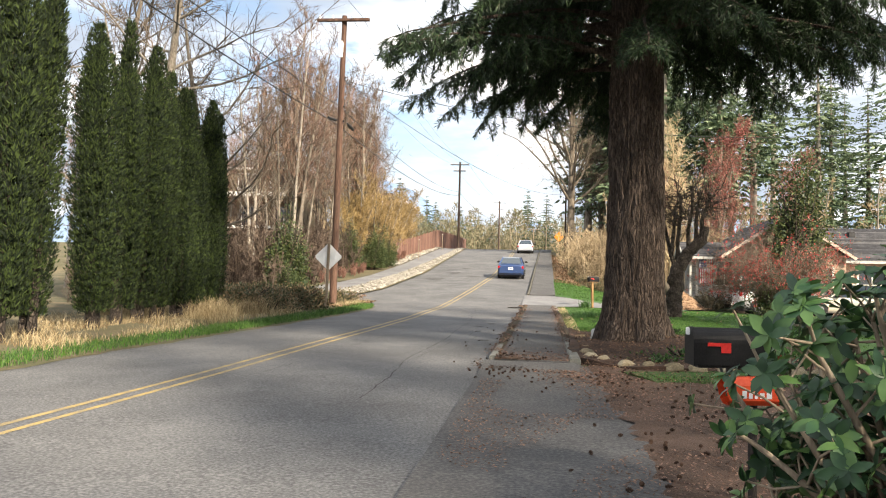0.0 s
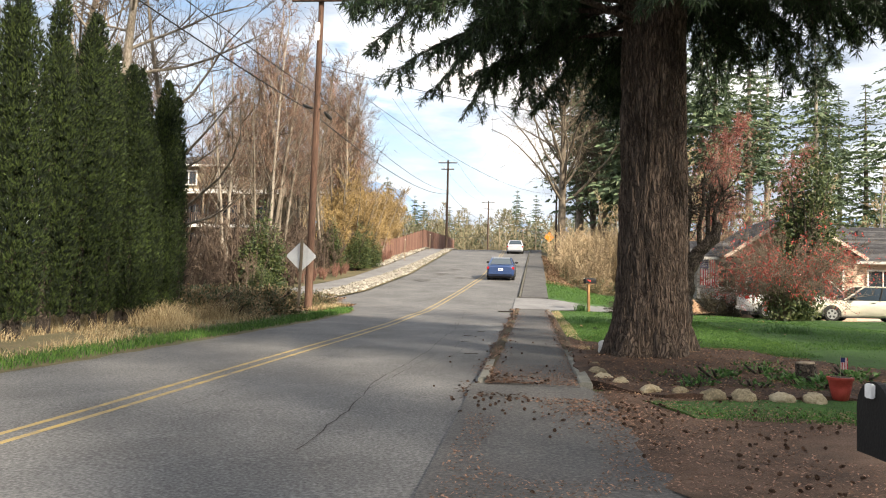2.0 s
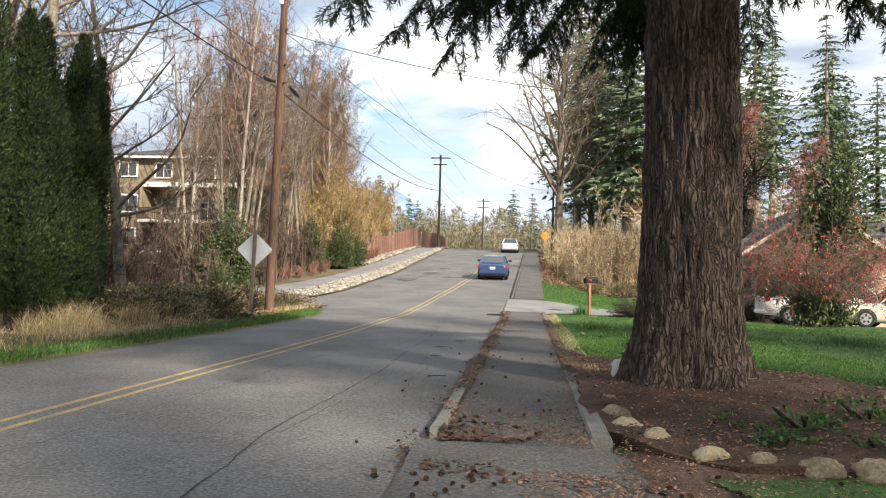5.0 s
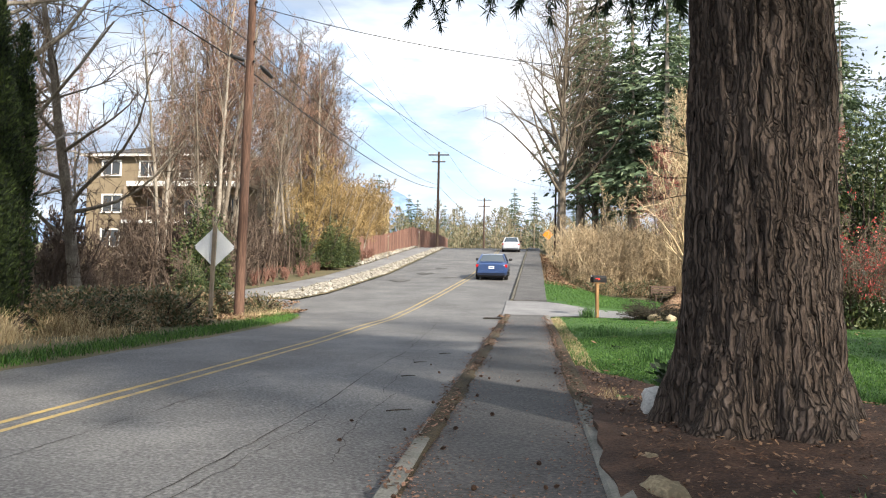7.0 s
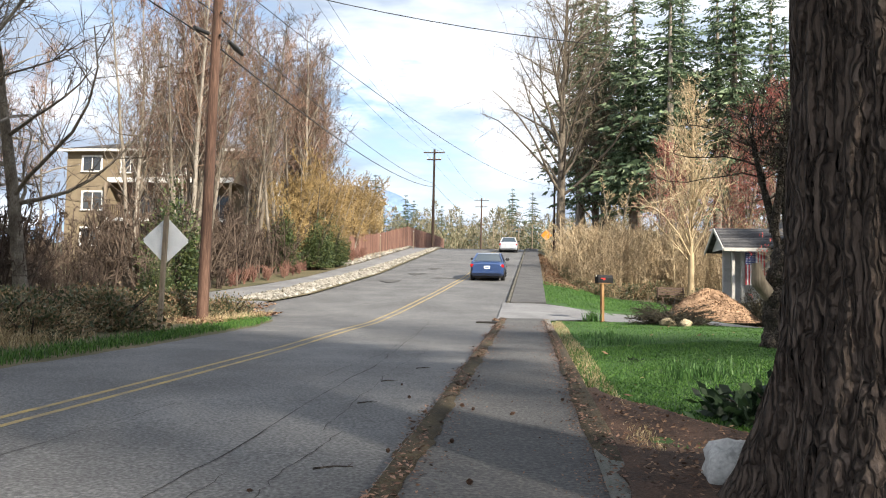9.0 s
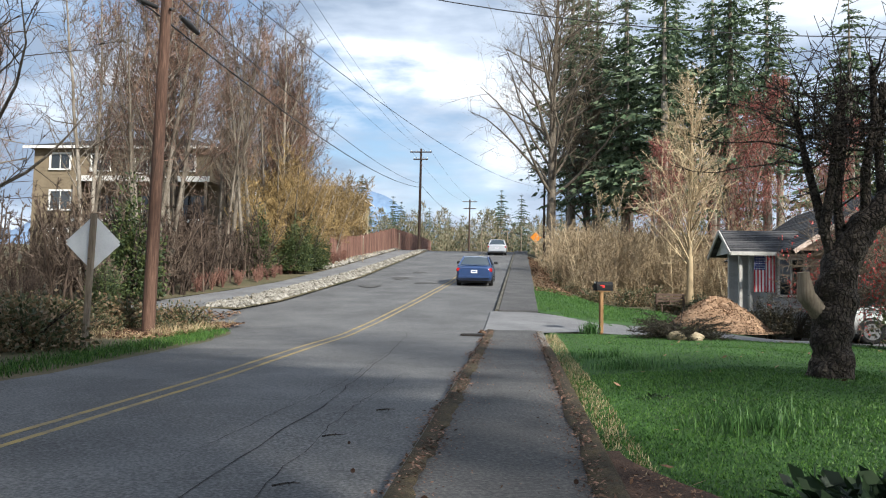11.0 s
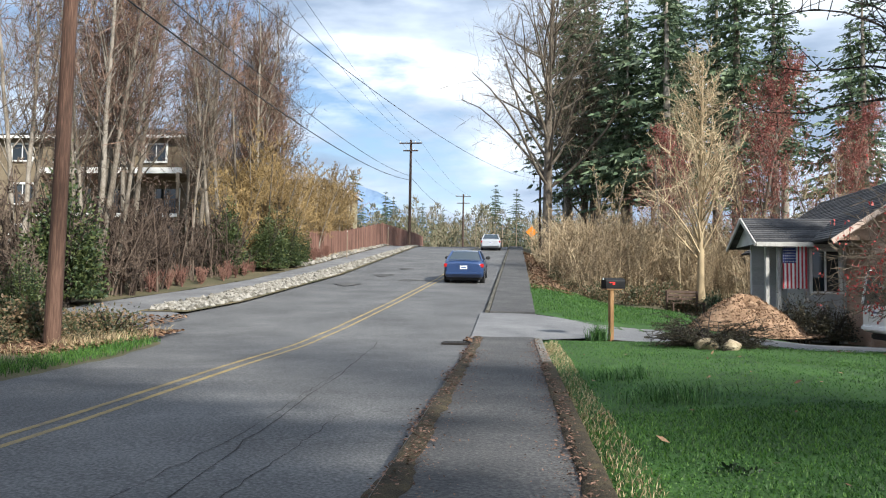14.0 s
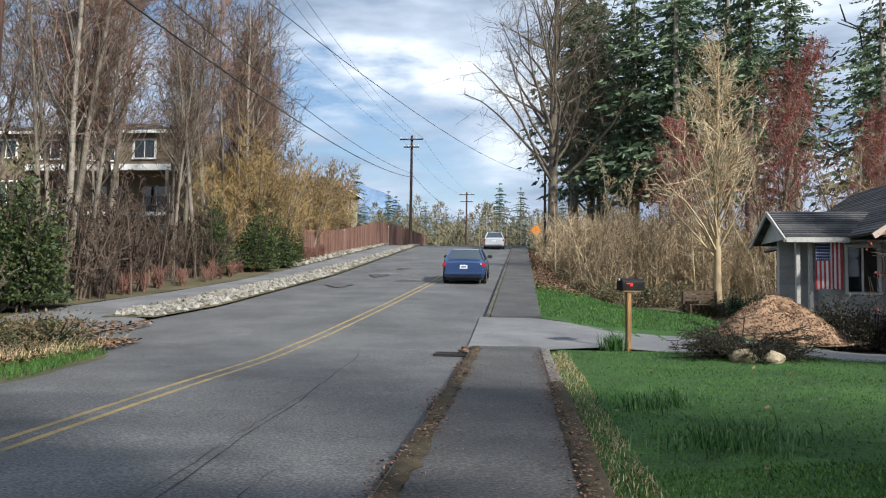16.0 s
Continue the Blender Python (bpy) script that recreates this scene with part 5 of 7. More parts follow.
brush = bare_tree("brush_shrub", 202, TWIG_BRUSH, TWIG_BRUSH, "dense tan leafless brush of upright stems", height=3.6, limbs=8, low=0.04, spread=0.42, rise=1.0, twigs=7, fine=6, r0=0.005, stems=15, twig_r=0.0052, foot=0.9, lean=0.12)
bs = []
for i in range(104):
    y = ra.uniform(52.5, 84)
    x = np.interp(y, [52, 57, 66, 84], [4.4, 4.0, 3.5, 3.9]) + ra.uniform(0, 1) ** 1.2 * 18
    if 6 < x < 12 and y < 59:
        y += 8
    bs.append((float(x), float(y), float(ra.uniform(0.65, 1.35))))
plant(brush, bs, "tan brush", 12)
under = leaf_shrub("bramble_mound", "low bramble mound at the brush's foot", 203, 1.3, 1.0, 0.9, 2600, 0.11, IVY, base=0.02, stemmat=TWIG_MAROON)
plant(under, [(3.6, 52.5, 0.8), (5.2, 51.5, 0.9), (2.9, 55, 0.7), (7.0, 51, 0.9), (2.4, 59, 0.6), (8.6, 52.4, 0.9), (10.4, 53.5, 1.0), (12.0, 54.5, 0.9), (4.3, 54.5, 1.0), (6.4, 53.4, 1.1), (2.5, 63, 0.6), (2.4, 67, 0.6), (2.5, 72, 0.6)], "brambles", 13)
v = scatter(15000, 2.6, 24, 51, 74, lambda x, y: (x > np.interp(y, [50, 56, 84], [4.5, 2.4, 2.6])))
blades("straw_grass", "dead straw and stems under the brush", v, DRY_GRASS, 0.55, 0.9, 0.008, 9)
slim = bare_tree("young_tree", 204, TWIG_TAN, TWIG_TAN, "leafless tree with pale trunk and many ascending tan limbs", height=12.2, limbs=64, low=0.17, spread=0.42, rise=1.35, twigs=10, fine=7, r0=0.17, twig_r=0.0058, lean=0.01)
plant(slim, [(9.2, 57, 1.0)], "young trees", 14)
maple = bare_tree("red_bud_tree", 205, GREY_BARK, TWIG_MAROON, "leafless maple hazed with red buds", BUD_RED, height=13, limbs=44, low=0.12, spread=0.46, rise=1.3, twigs=13, fine=8, r0=0.14, twig_r=0.006, bud=0.042)
plant(maple, [(13.4, 62, 0.97), (11.5, 74, 0.85), (20, 67, 0.85)], "budding maples", 15)
tanm = bare_tree("bare_tree", 206, GREY_BARK, TWIG_TAN, "leafless tan-twigged tree in the brush", height=9.5, limbs=20, low=0.2, spread=0.28, rise=1.3, twigs=9, fine=5, r0=0.09, stems=2, twig_r=0.007)
plant(tanm, [(13, 62, 1.0), (16, 59, 0.9), (9.5, 68, 1.0), (6.5, 72, 0.9), (20, 60, 1.0), (25, 62, 1.1), (30, 66, 1.1), (36, 64, 1.1), (42, 70, 1.0)], "tan trees", 16)
cf = [conifer(300 + i, 25 + 2 * i, 6.2, 0.22 + 0.07 * i, 46, label="tall dark green fir in a grove") for i in range(3)]
cs = [[], [], []]
for i in range(12):
    cs[i % 3].append((float(9.0 + i * 4.2 + ra.uniform(-1.5, 1.5)), float(84 + ra.uniform(0, 34)), float(ra.uniform(0.8, 1.12))))
cs[0] += [(7.0, 94, 1.25), (10.0, 88, 1.2), (13.5, 88, 1.25), (12.5, 82, 1.15), (27, 80, 1.0), (8.3, 98, 1.3)]
cs[1] += [(18.0, 82, 1.15), (33, 76, 0.9), (5.6, 97, 1.25)]
cs[2] += [(5.8, 103, 1.0), (17.5, 86, 1.05), (23, 88, 1.0), (8.5, 96, 0.9), (41, 72, 0.95), (15.5, 92, 1.05)]
for k in range(3):
    plant(cf[k], cs[k], "fir grove", 20 + k)
# firs behind the walker, whose shade lies over the near road and lawn
back = conifer(320, 27, 6.2, 0.27, 36, label="tall dark green fir behind the road", dense=8)
plant(back, [(20, 1, 0.95), (33, 9, 1.0), (29, 3, 0.9), (15, -5, 1.0), (25, 5.5, 1.05), (38, 13, 1.0), (6, -16, 1.0), (13, -14, 1.0), (22, -6, 1.05), (35, 2, 1.05), (17.5, -1, 0.95), (11, -4.6, 0.75), (21, 7.2, 0.92)], "fir grove", 24)
round_ev = leaf_shrub("evergreen_tree", "rounded dense evergreen behind the house", 207, 1.9, 1.1, 9.4, 15000, 0.19, SHRUB)
plant(round_ev, [(12.75, 40.7, 1.0)], "", 17)

# far trees beyond the crest
ft = conifer(310, 17, 4.6, 0.03, 44, FAR_NEEDLE, "far conifer beyond the crossroads", per=9, dense=9)
ff = []
for i in range(84):
    ff.append((float(-66 + i * 1.4 + ra.uniform(-2, 2)), float(ra.uniform(175, 300)), float(ra.uniform(0.7, 1.25))))
plant(ft, ff, "far conifers", 22)
def far_woods():
    """A wood far off: many uneven crowns of fine upright twigs."""
    r = np.random.default_rng(61)
    a, b = [], []
    for i in range(380):
        x, y = r.uniform(-80, 75), r.uniform(165, 250)
        h, w = r.uniform(9.5, 16), r.uniform(2.2, 4.2)
        z0 = float(land(x, y)) - 0.3
        n = 420
        u = r.uniform(0.15, 1, n)
        az = r.uniform(0, 2 * np.pi, n)
        rr = w * np.sqrt(r.uniform(0.05, 1, n)) * np.clip(np.sin(np.pi * (0.12 + 0.86 * u)), 0.1, 1)
        p = np.stack([x + rr * np.cos(az), y + rr * np.sin(az), z0 + u * h * 0.9], -1)
        d = unit(np.stack([np.cos(az) * 0.5, np.sin(az) * 0.5, np.full(n, 0.8)], -1) + r.normal(0, 0.35, (n, 3)))
        a += list(p) + [np.array([x, y, z0])]
        b += list(p + d * r.uniform(0.4, 1.1, (n, 1))) + [np.array([x, y, z0 + h])]
    return setting("far_woods", Build().slivers(a, b, 0.10, None, 5), TWIG_FAR, "far tan leafless woods beyond the crossroads", kind="stuff")


far_woods()
orange_scrub = bare_tree("scrub", 312, TWIG_WILLOW, TWIG_WILLOW, "orange-brown leafless scrub behind the fence", height=2.6, limbs=6, low=0.05, spread=0.4, rise=1.2, twigs=6, fine=4, r0=0.02, stems=8, twig_r=0.016)
plant(orange_scrub, [(float(-18 - ra.uniform(0, 12)), float(ra.uniform(84, 120)), float(ra.uniform(0.8, 1.4))) for _ in range(20)] + [(float(-60 + i * 5), 140.0, 1.4) for i in range(10)], "scrub", 24)
# mountains: two ridges far away, the blue of distance haze painted on
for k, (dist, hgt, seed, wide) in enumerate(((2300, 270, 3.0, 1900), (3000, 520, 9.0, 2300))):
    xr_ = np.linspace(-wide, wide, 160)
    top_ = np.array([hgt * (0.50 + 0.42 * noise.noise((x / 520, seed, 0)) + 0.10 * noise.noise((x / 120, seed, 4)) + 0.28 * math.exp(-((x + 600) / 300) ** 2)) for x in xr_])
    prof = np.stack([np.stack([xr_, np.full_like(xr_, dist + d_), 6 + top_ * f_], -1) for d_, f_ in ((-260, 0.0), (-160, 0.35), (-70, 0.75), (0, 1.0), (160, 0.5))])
    setting("backdrop", Build().grid(prof), HAZED_HILL, "distant wooded mountain ridge painted blue with haze", True)
# ---- cables ----
utility_pole("utility_pole", -9.3, -15, -0.6, 13.0, 0.165, POLE_WOOD, "reddish brown wooden utility pole", ((0.25, 2.4),))
utility_pole("utility_pole", 24, 35, 0.6, 11.0, 0.15, POLE_WOOD, "wooden utility pole carrying the service line", ((0.4, 1.8),))
utility_pole("utility_pole", 2.9, 101, 6.3, 15.5, 0.15, DARK_POLE, "dark wooden pole behind the cottonwood", ((0.4, 1.8),))
for a, b, sag, r in (((-9.0, 33.35, 9.72), (-10.6, 97.9, 14.4), 0.9, 0.016), ((-9.3, 33.35, 9.05), (-10.6, 97.9, 14.0), 1.0, 0.024),
                     ((-10.2, 33.27, 13.8), (-11.85, 97.8, 18.1), 1.2, 0.008), ((-8.1, 33.27, 13.8), (-9.65, 97.8, 18.1), 1.2, 0.008), ((-8.6, 33.27, 13.8), (-10.3, 97.8, 18.1), 1.3, 0.008),
                     ((-8.95, 33.45, 11.0), (2.9, 100.9, 14.6), 1.6, 0.014), ((-8.95, 33.45, 10.95), (23.9, 35, 10.4), 2.2, 0.014),
                     ((-9.0, 33.35, 9.72), (-9.2, -14.9, 9.4), 0.8, 0.016), ((-9.3, 33.35, 9.05), (-9.3, -14.9, 8.8), 0.8, 0.02),
                     ((-10.2, 33.27, 13.8), (-10.3, -15, 12.95), 0.9, 0.008), ((-8.1, 33.27, 13.8), (-8.3, -15, 12.95), 0.9, 0.008),
                     ((-10.6, 98.1, 14.2), (-8.6, 149.9, 15.6), 0.9, 0.02), ((-11.85, 97.8, 18.1), (-9.7, 149.8, 19.2), 0.9, 0.01), ((-9.65, 97.8, 18.1), (-7.5, 149.8, 19.2), 0.9, 0.01),
                     ((-8.5, 150, 15.5), (-2.2, 175, 15.9), 0.5, 0.02), ((-2.2, 175, 15.9), (60, 178, 16.2), 1.0, 0.03), ((-2.2, 175, 14.6), (-70, 172, 15.2), 1.0, 0.03)):
    cable(a, b, sag, r)

# ---- houses ----
def roof_plane(parent, a, b, c, d, mat=SHINGLE, step=0.16, name="shingle_course"):
    """Rows of shingles from eave a-b up to ridge d-c, each row a thin overlapping slab."""
    a, b, c, d = (np.array(q, float) for q in (a, b, c, d))
    n = max(2, round(np.linalg.norm((d + c) / 2 - (a + b) / 2) / step))
    up = unit(np.cross(b - a, d - a))
    if up[2] < 0:
        up = -up
    for i in range(n):
        f0, f1 = i / n, min(1.0, (i + 1.12) / n)
        p = [a + (d - a) * f0, b + (c - b) * f0, b + (c - b) * f1, a + (d - a) * f1]
        lift = [0.03, 0.03, 0.012, 0.012]
        topf = [p[k] + up * lift[k] for k in range(4)]
        low = [q - up * 0.05 for q in p]
        v = topf + low
        part(name, Build().add(v, [[0, 1, 2, 3], [4, 7, 6, 5], [0, 4, 5, 1], [1, 5, 6, 2], [2, 6, 7, 3], [3, 7, 4, 0]]), mat, parent)


def beam(a, b, w, h, up=(0, 0, 1)):
    """A straight board from a to b."""
    a, b = np.array(a, float), np.array(b, float)
    d = unit(b - a)
    s = unit(np.cross(d, np.array(up, float))) * w / 2
    t = unit(np.cross(s, d)) * h / 2
    v = [q + i * s + j * t for q in (a, b) for i, j in ((-1, -1), (1, -1), (1, 1), (-1, 1))]
    return Build().add(v, [[0, 1, 2, 3], [7, 6, 5, 4], [0, 4, 5, 1], [1, 5, 6, 2], [2, 6, 7, 3], [3, 7, 4, 0]])


def window_in(parent, x0, x1, y, z0, z1, bars=1, frame_w=0.09, mat=TRIM):
    """A window in a wall that faces the road's near end."""
    w = part("window", Build().box(x0, x1, y + 0.05, y + 0.07, z0, z1), GLASS, parent, "dark glass with pale curtains")
    for q in ((x0 - frame_w, x0, z0 - frame_w, z1 + frame_w), (x1, x1 + frame_w, z0 - frame_w, z1 + frame_w)):
        part("frame", Build().box(q[0], q[1], y - 0.035, y + 0.06, q[2], q[3], 0.006), mat, w)
    part("frame", Build().box(x0, x1, y - 0.03, y + 0.06, z1, z1 + frame_w, 0.006), mat, w)
    part("sill", Build().box(x0 - frame_w - 0.03, x1 + frame_w + 0.03, y - 0.075, y - 0.037, z0 - frame_w, z0 - 0.02, 0.006), mat, w)
    for k in range(bars):
        xx = x0 + (x1 - x0) * (k + 1) / (bars + 1)
        part("mullion", Build().box(xx - 0.025, xx + 0.025, y + 0.0, y + 0.045, z0, z1), mat, w)
    return w


def cottage():
    h = thing("house", "small grey house with dark shingle roof and brick wing", "house", m=pose(-0.26, 0, 0.3))
    Z = 0.25
    # porch, lap-sided wall, brick wing
    part("wall", Build().box(9.72, 10.85, 44.02, 44.2, Z, 1.96).box(9.72, 9.82, 44.02, 44.2, 1.96, 3.55).box(10.66, 10.85, 44.02, 44.2, 1.96, 3.55).box(9.82, 10.66, 44.02, 44.2, 3.27, 3.55), SIDING, h)
    for i in range(20):
        z = Z + 0.15 * i
        for x0, x1 in (((9.72, 10.76),) if z < 1.85 or z > 3.3 else ((9.72, 9.75), (10.72, 10.76))):
            part("lap_board", Build().box(x0, x1, 43.985 - 0.004, 44.015, z, z + 0.142, 0.004), SIDING, h)
    window_in(h, 9.83, 10.65, 44.0, 2.0, 3.26, 1)
    part("curtain", Build().grid([[(9.83 + 0.82 * k / 24, 44.1 + 0.02 * math.sin(k * 1.9), z) for z in (2.0, 3.26)] for k in range(25)]), WORN_TRIM, h, "pale curtain behind glass")
    part("corner_board", Build().box(10.765, 10.86, 43.96, 44.1, Z, 3.5, 0.006), WORN_TRIM, h)
    part("back_wall", Build().box(8.45, 10.85, 45.6, 45.75, Z, 3.55), SIDING, h)
    for i in range(20):
        part("lap_board", Build().box(8.45, 9.7, 45.56, 45.6, Z + 0.15 * i, Z + 0.15 * i + 0.142, 0.004), SIDING, h)
    part("side_wall", Build().box(9.6, 9.72, 44.02, 45.6, Z, 3.55), SIDING, h)
    part("porch_floor", Build().box(8.25, 9.72, 43.8, 45.6, Z, 1.35, 0.02), CONCRETE, h, "pale porch slab")
    for x in (8.42, 8.78):
        part("porch_post", Build().box(x - 0.06, x + 0.06, 43.86, 43.98, 1.35, 3.5, 0.01), WORN_TRIM, h, "white porch post")
    part("beam", Build().box(8.1, 10.9, 43.75, 43.9, 3.42, 3.56, 0.01), WORN_TRIM, h)
    part("brick_wall", Build().box(10.9, 15.9, 42.3, 42.5, Z, 3.6).add([(10.0, 42.34, 3.5), (16.0, 42.34, 3.5), (12.9, 42.34, 5.45), (10.0, 42.5, 3.5), (16.0, 42.5, 3.5), (12.9, 42.5, 5.45)],
         [[0, 1, 2], [5, 4, 3]]), BRICK, h, "salmon brick wing")
    part("brick_side", Build().box(10.87, 11.0, 42.5, 44.0, Z, 3.6), BRICK, h)
    r = np.random.default_rng(3)
    bm_ = Build().box(-0.098, 0.098, -0.012, 0.012, -0.028, 0.028, 0.004).mesh("brick", BRICK)
    for row in range(22):
        for col in range(13):
            x = 10.99 + col * 0.205 + 0.1025 * (row % 2)
            part("brick", bm_, BRICK, h, at=pose(x, 42.295 - 0.002 * r.uniform(), 2.05 + row * 0.066, 0, r.normal(0, 0.4), 0))
    window_in(h, 13.9, 15.2, 42.225, 1.7, 2.9, 2)
    for s, x0, x1 in ((0, 10.95, 17.0),):
        part("rear_wall", Build().box(10.9, 15.9, 50.4, 50.6, Z, 3.6).box(10.9, 11.1, 45.0, 50.4, Z, 3.6).box(15.7, 15.9, 42.5, 50.4, Z, 3.6), BRICK, h)
    # right wing
    part("wing_wall", Build().box(15.9, 27.0, 44.2, 44.4, Z, 3.45).box(26.8, 27, 44.4, 51, Z, 3.45).box(17, 27, 51, 51.2, Z, 3.45), BRICK, h, "salmon painted wall")
    window_in(h, 17.2, 18.6, 44.125, 1.8, 2.95, 1)
    window_in(h, 21.5, 23.5, 44.125, 1.8, 2.95, 2)
    for pl in (((8.0, 43.55, 3.5), (11.6, 43.55, 3.5), (12.6, 45.1, 4.40), (8.0, 45.1, 4.40)), ((8.0, 46.7, 3.5), (11.6, 46.7, 3.5), (12.6, 45.1, 4.40), (8.0, 45.1, 4.40)),
               ((9.65, 41.9, 3.52), (9.65, 50.9, 3.52), (12.9, 50.9, 5.7), (12.9, 41.9, 5.7)), ((16.2, 41.9, 3.52), (16.2, 50.9, 3.52), (12.9, 50.9, 5.7), (12.9, 41.9, 5.7)),
               ((15.6, 43.7, 3.42), (27.6, 43.7, 3.42), (27.6, 47.7, 5.5), (15.0, 47.7, 5.5)), ((15.6, 51.7, 3.42), (27.6, 51.7, 3.42), (27.6, 47.7, 5.5), (15.0, 47.7, 5.5))):
        roof_plane(h, *pl)
    part("bargeboard", beam((9.6, 41.84, 3.42), (12.9, 41.84, 5.62), 0.05, 0.15), PEELING, h, "peeling pinkish-white bargeboard")
    part("bargeboard", beam((16.25, 41.84, 3.42), (12.9, 41.84, 5.62), 0.05, 0.15), PEELING, h, "peeling pinkish-white bargeboard")
    part("bargeboard", beam((7.95, 43.5, 3.42), (7.95, 45.1, 4.36), 0.05, 0.12), WORN_TRIM, h)
    part("bargeboard", beam((7.95, 46.75, 3.42), (7.95, 45.1, 4.36), 0.05, 0.12), WORN_TRIM, h)
    part("fascia", beam((7.98, 43.5, 3.44), (9.7, 43.5, 3.44), 0.04, 0.14), WORN_TRIM, h)
    part("fascia", beam((16.3, 43.64, 3.36), (27.6, 43.64, 3.36), 0.04, 0.14), WORN_TRIM, h)
    part("hip_cap", beam((9.95, 43.5, 3.56), (11.2, 44.95, 4.37), 0.12, 0.04), CONCRETE, h, "pale hip cap")
    part("roof_vent", Build().box(17.6, 17.95, 46.5, 46.85, 4.9, 5.22, 0.03), PLASTIC, h)
    part("gable_fill", Build().cells([[(8.2, 43.7, 3.5), (8.2, 46.5, 3.5), (8.2, 45.1, 4.33)]]), SIDING, h)


cottage()


def flag_cloth(x, y, z, w, hgt, rz, small=False):
    """A hanging striped flag: soft folds, stripes and canton as cloth pieces."""
    t = thing("flag" if not small else "garden_flag", "striped red and white flag hanging on the porch" if not small else "tiny striped flag stuck in a flower pot", "flag", m=pose(x, y, z, 0, 0, rz))
    n = 13
    fold = lambda u, q: 0.05 * w * math.sin(u * 9 + q * 0.8) + 0.02 * math.sin(u * 21)
    for s in range(n):
        u0, u1 = s / n, (s + 1) / n
        top = 0.0 if s >= 7 else 0.4
        g = [[(w * u, fold(u, q) * 0.5, -hgt * q) for q in np.linspace(top, 1, 8)] for u in np.linspace(u0, u1, 3)]
        part("stripe", Build().grid(g), FLAG_RED if s % 2 == 0 else FLAG_WHITE, t)
    g = [[(w * u, fold(u, q) * 0.5, -hgt * q) for q in np.linspace(0, 0.4, 5)] for u in np.linspace(0, 7 / 13, 9)]
    c = part("canton", Build().grid(g), FLAG_BLUE, t, "dark blue corner with rows of white dots")
    if not small:
        dot = Build().box(-0.013, 0.013, -0.006, -0.003, -0.013, 0.013).mesh("white_dot", FLAG_WHITE)
        for i in range(7):
            for j in range(6):
                u, q = (i + 0.6) / 7.2 * 7 / 13, (j + 0.6) / 6.2 * 0.4
                part("white_dot", dot, FLAG_WHITE, c, at=pose(w * u, fold(u, q) * 0.5, -hgt * q))
    part("pole", Build().tube([(-0.03, 0, 0.01), (w + 0.04, 0, 0.01)], 0.012 if not small else 0.003, 6) if not small else Build().tube([(0, 0, 0.02), (0, 0, -hgt * 2.4)], 0.003, 5), GREY_WOOD, t)
    return t


flag_cloth(8.58, 43.72, 3.70, 0.74, 1.34, 0)


def big_house(name, label, x0, x1, y0, y1, base, levels, eave, mat):
    h = thing(name, label, "house")
    part("wall", Build().box(x0, x1, y0, y1, base, eave), mat, h)
    rows = [eave - 2.75 * (k + 1) for k in range(levels)]
    n = max(2, int((x1 - x0) / 2.6))
    for zf in rows:
        for i in range(n):
            cx = x0 + (x1 - x0) * (i + 0.5) / n
            window_in(h, cx - 0.55, cx + 0.55, y0 - 0.075, zf + 0.95, zf + 2.25, 1, 0.1)
        part("belt_board", Build().box(x0 - 0.03, x1 + 0.03, y0 - 0.05, y0 - 0.002, zf - 0.12, zf + 0.12), TRIM, h)
    # windows on the side that faces the road
    for zf in rows:
        for cy in (y0 + 2.0, y0 + 5.2):
            w = part("window", Build().box(x1 + 0.005, x1 + 0.02, cy - 0.5, cy + 0.5, zf + 0.95, zf + 2.2), GLASS, h)
            part("frame", Build().box(x1 + 0.003, x1 + 0.05, cy - 0.6, cy - 0.5, zf + 0.85, zf + 2.3).box(x1 + 0.003, x1 + 0.05, cy + 0.5, cy + 0.6, zf + 0.85, zf + 2.3).box(x1 + 0.003, x1 + 0.05, cy - 0.5, cy + 0.5, zf + 2.2, zf + 2.3).box(x1 + 0.003, x1 + 0.05, cy - 0.5, cy + 0.5, zf + 0.85, zf + 0.95), TRIM, w)
    ym = (y0 + y1) / 2
    o = 0.55
    for pl in (((x0 - o, y0 - o, eave), (x1 + o, y0 - o, eave), (x1 - 2.5, ym, eave + 1.7), (x0 + 2.5, ym, eave + 1.7)), ((x0 - o, y1 + o, eave), (x1 + o, y1 + o, eave), (x1 - 2.5, ym, eave + 1.7), (x0 + 2.5, ym, eave + 1.7)),
               ((x1 + o, y0 - o, eave), (x1 + o, y1 + o, eave), (x1 - 2.5, ym + 0.02, eave + 1.7), (x1 - 2.5, ym - 0.02, eave + 1.7)), ((x0 - o, y0 - o, eave), (x0 - o, y1 + o, eave), (x0 + 2.5, ym + 0.02, eave + 1.7), (x0 + 2.5, ym - 0.02, eave + 1.7))):
        roof_plane(h, *pl, step=0.45)
    part("fascia", Build().box(x0 - o, x1 + o, y0 - o - 0.03, y0 - o, eave - 0.16, eave + 0.02), TRIM, h)
    part("fascia", Build().box(x1 + o, x1 + o + 0.03, y0 - o, y1 + o, eave - 0.16, eave + 0.02), TRIM, h)
    return h


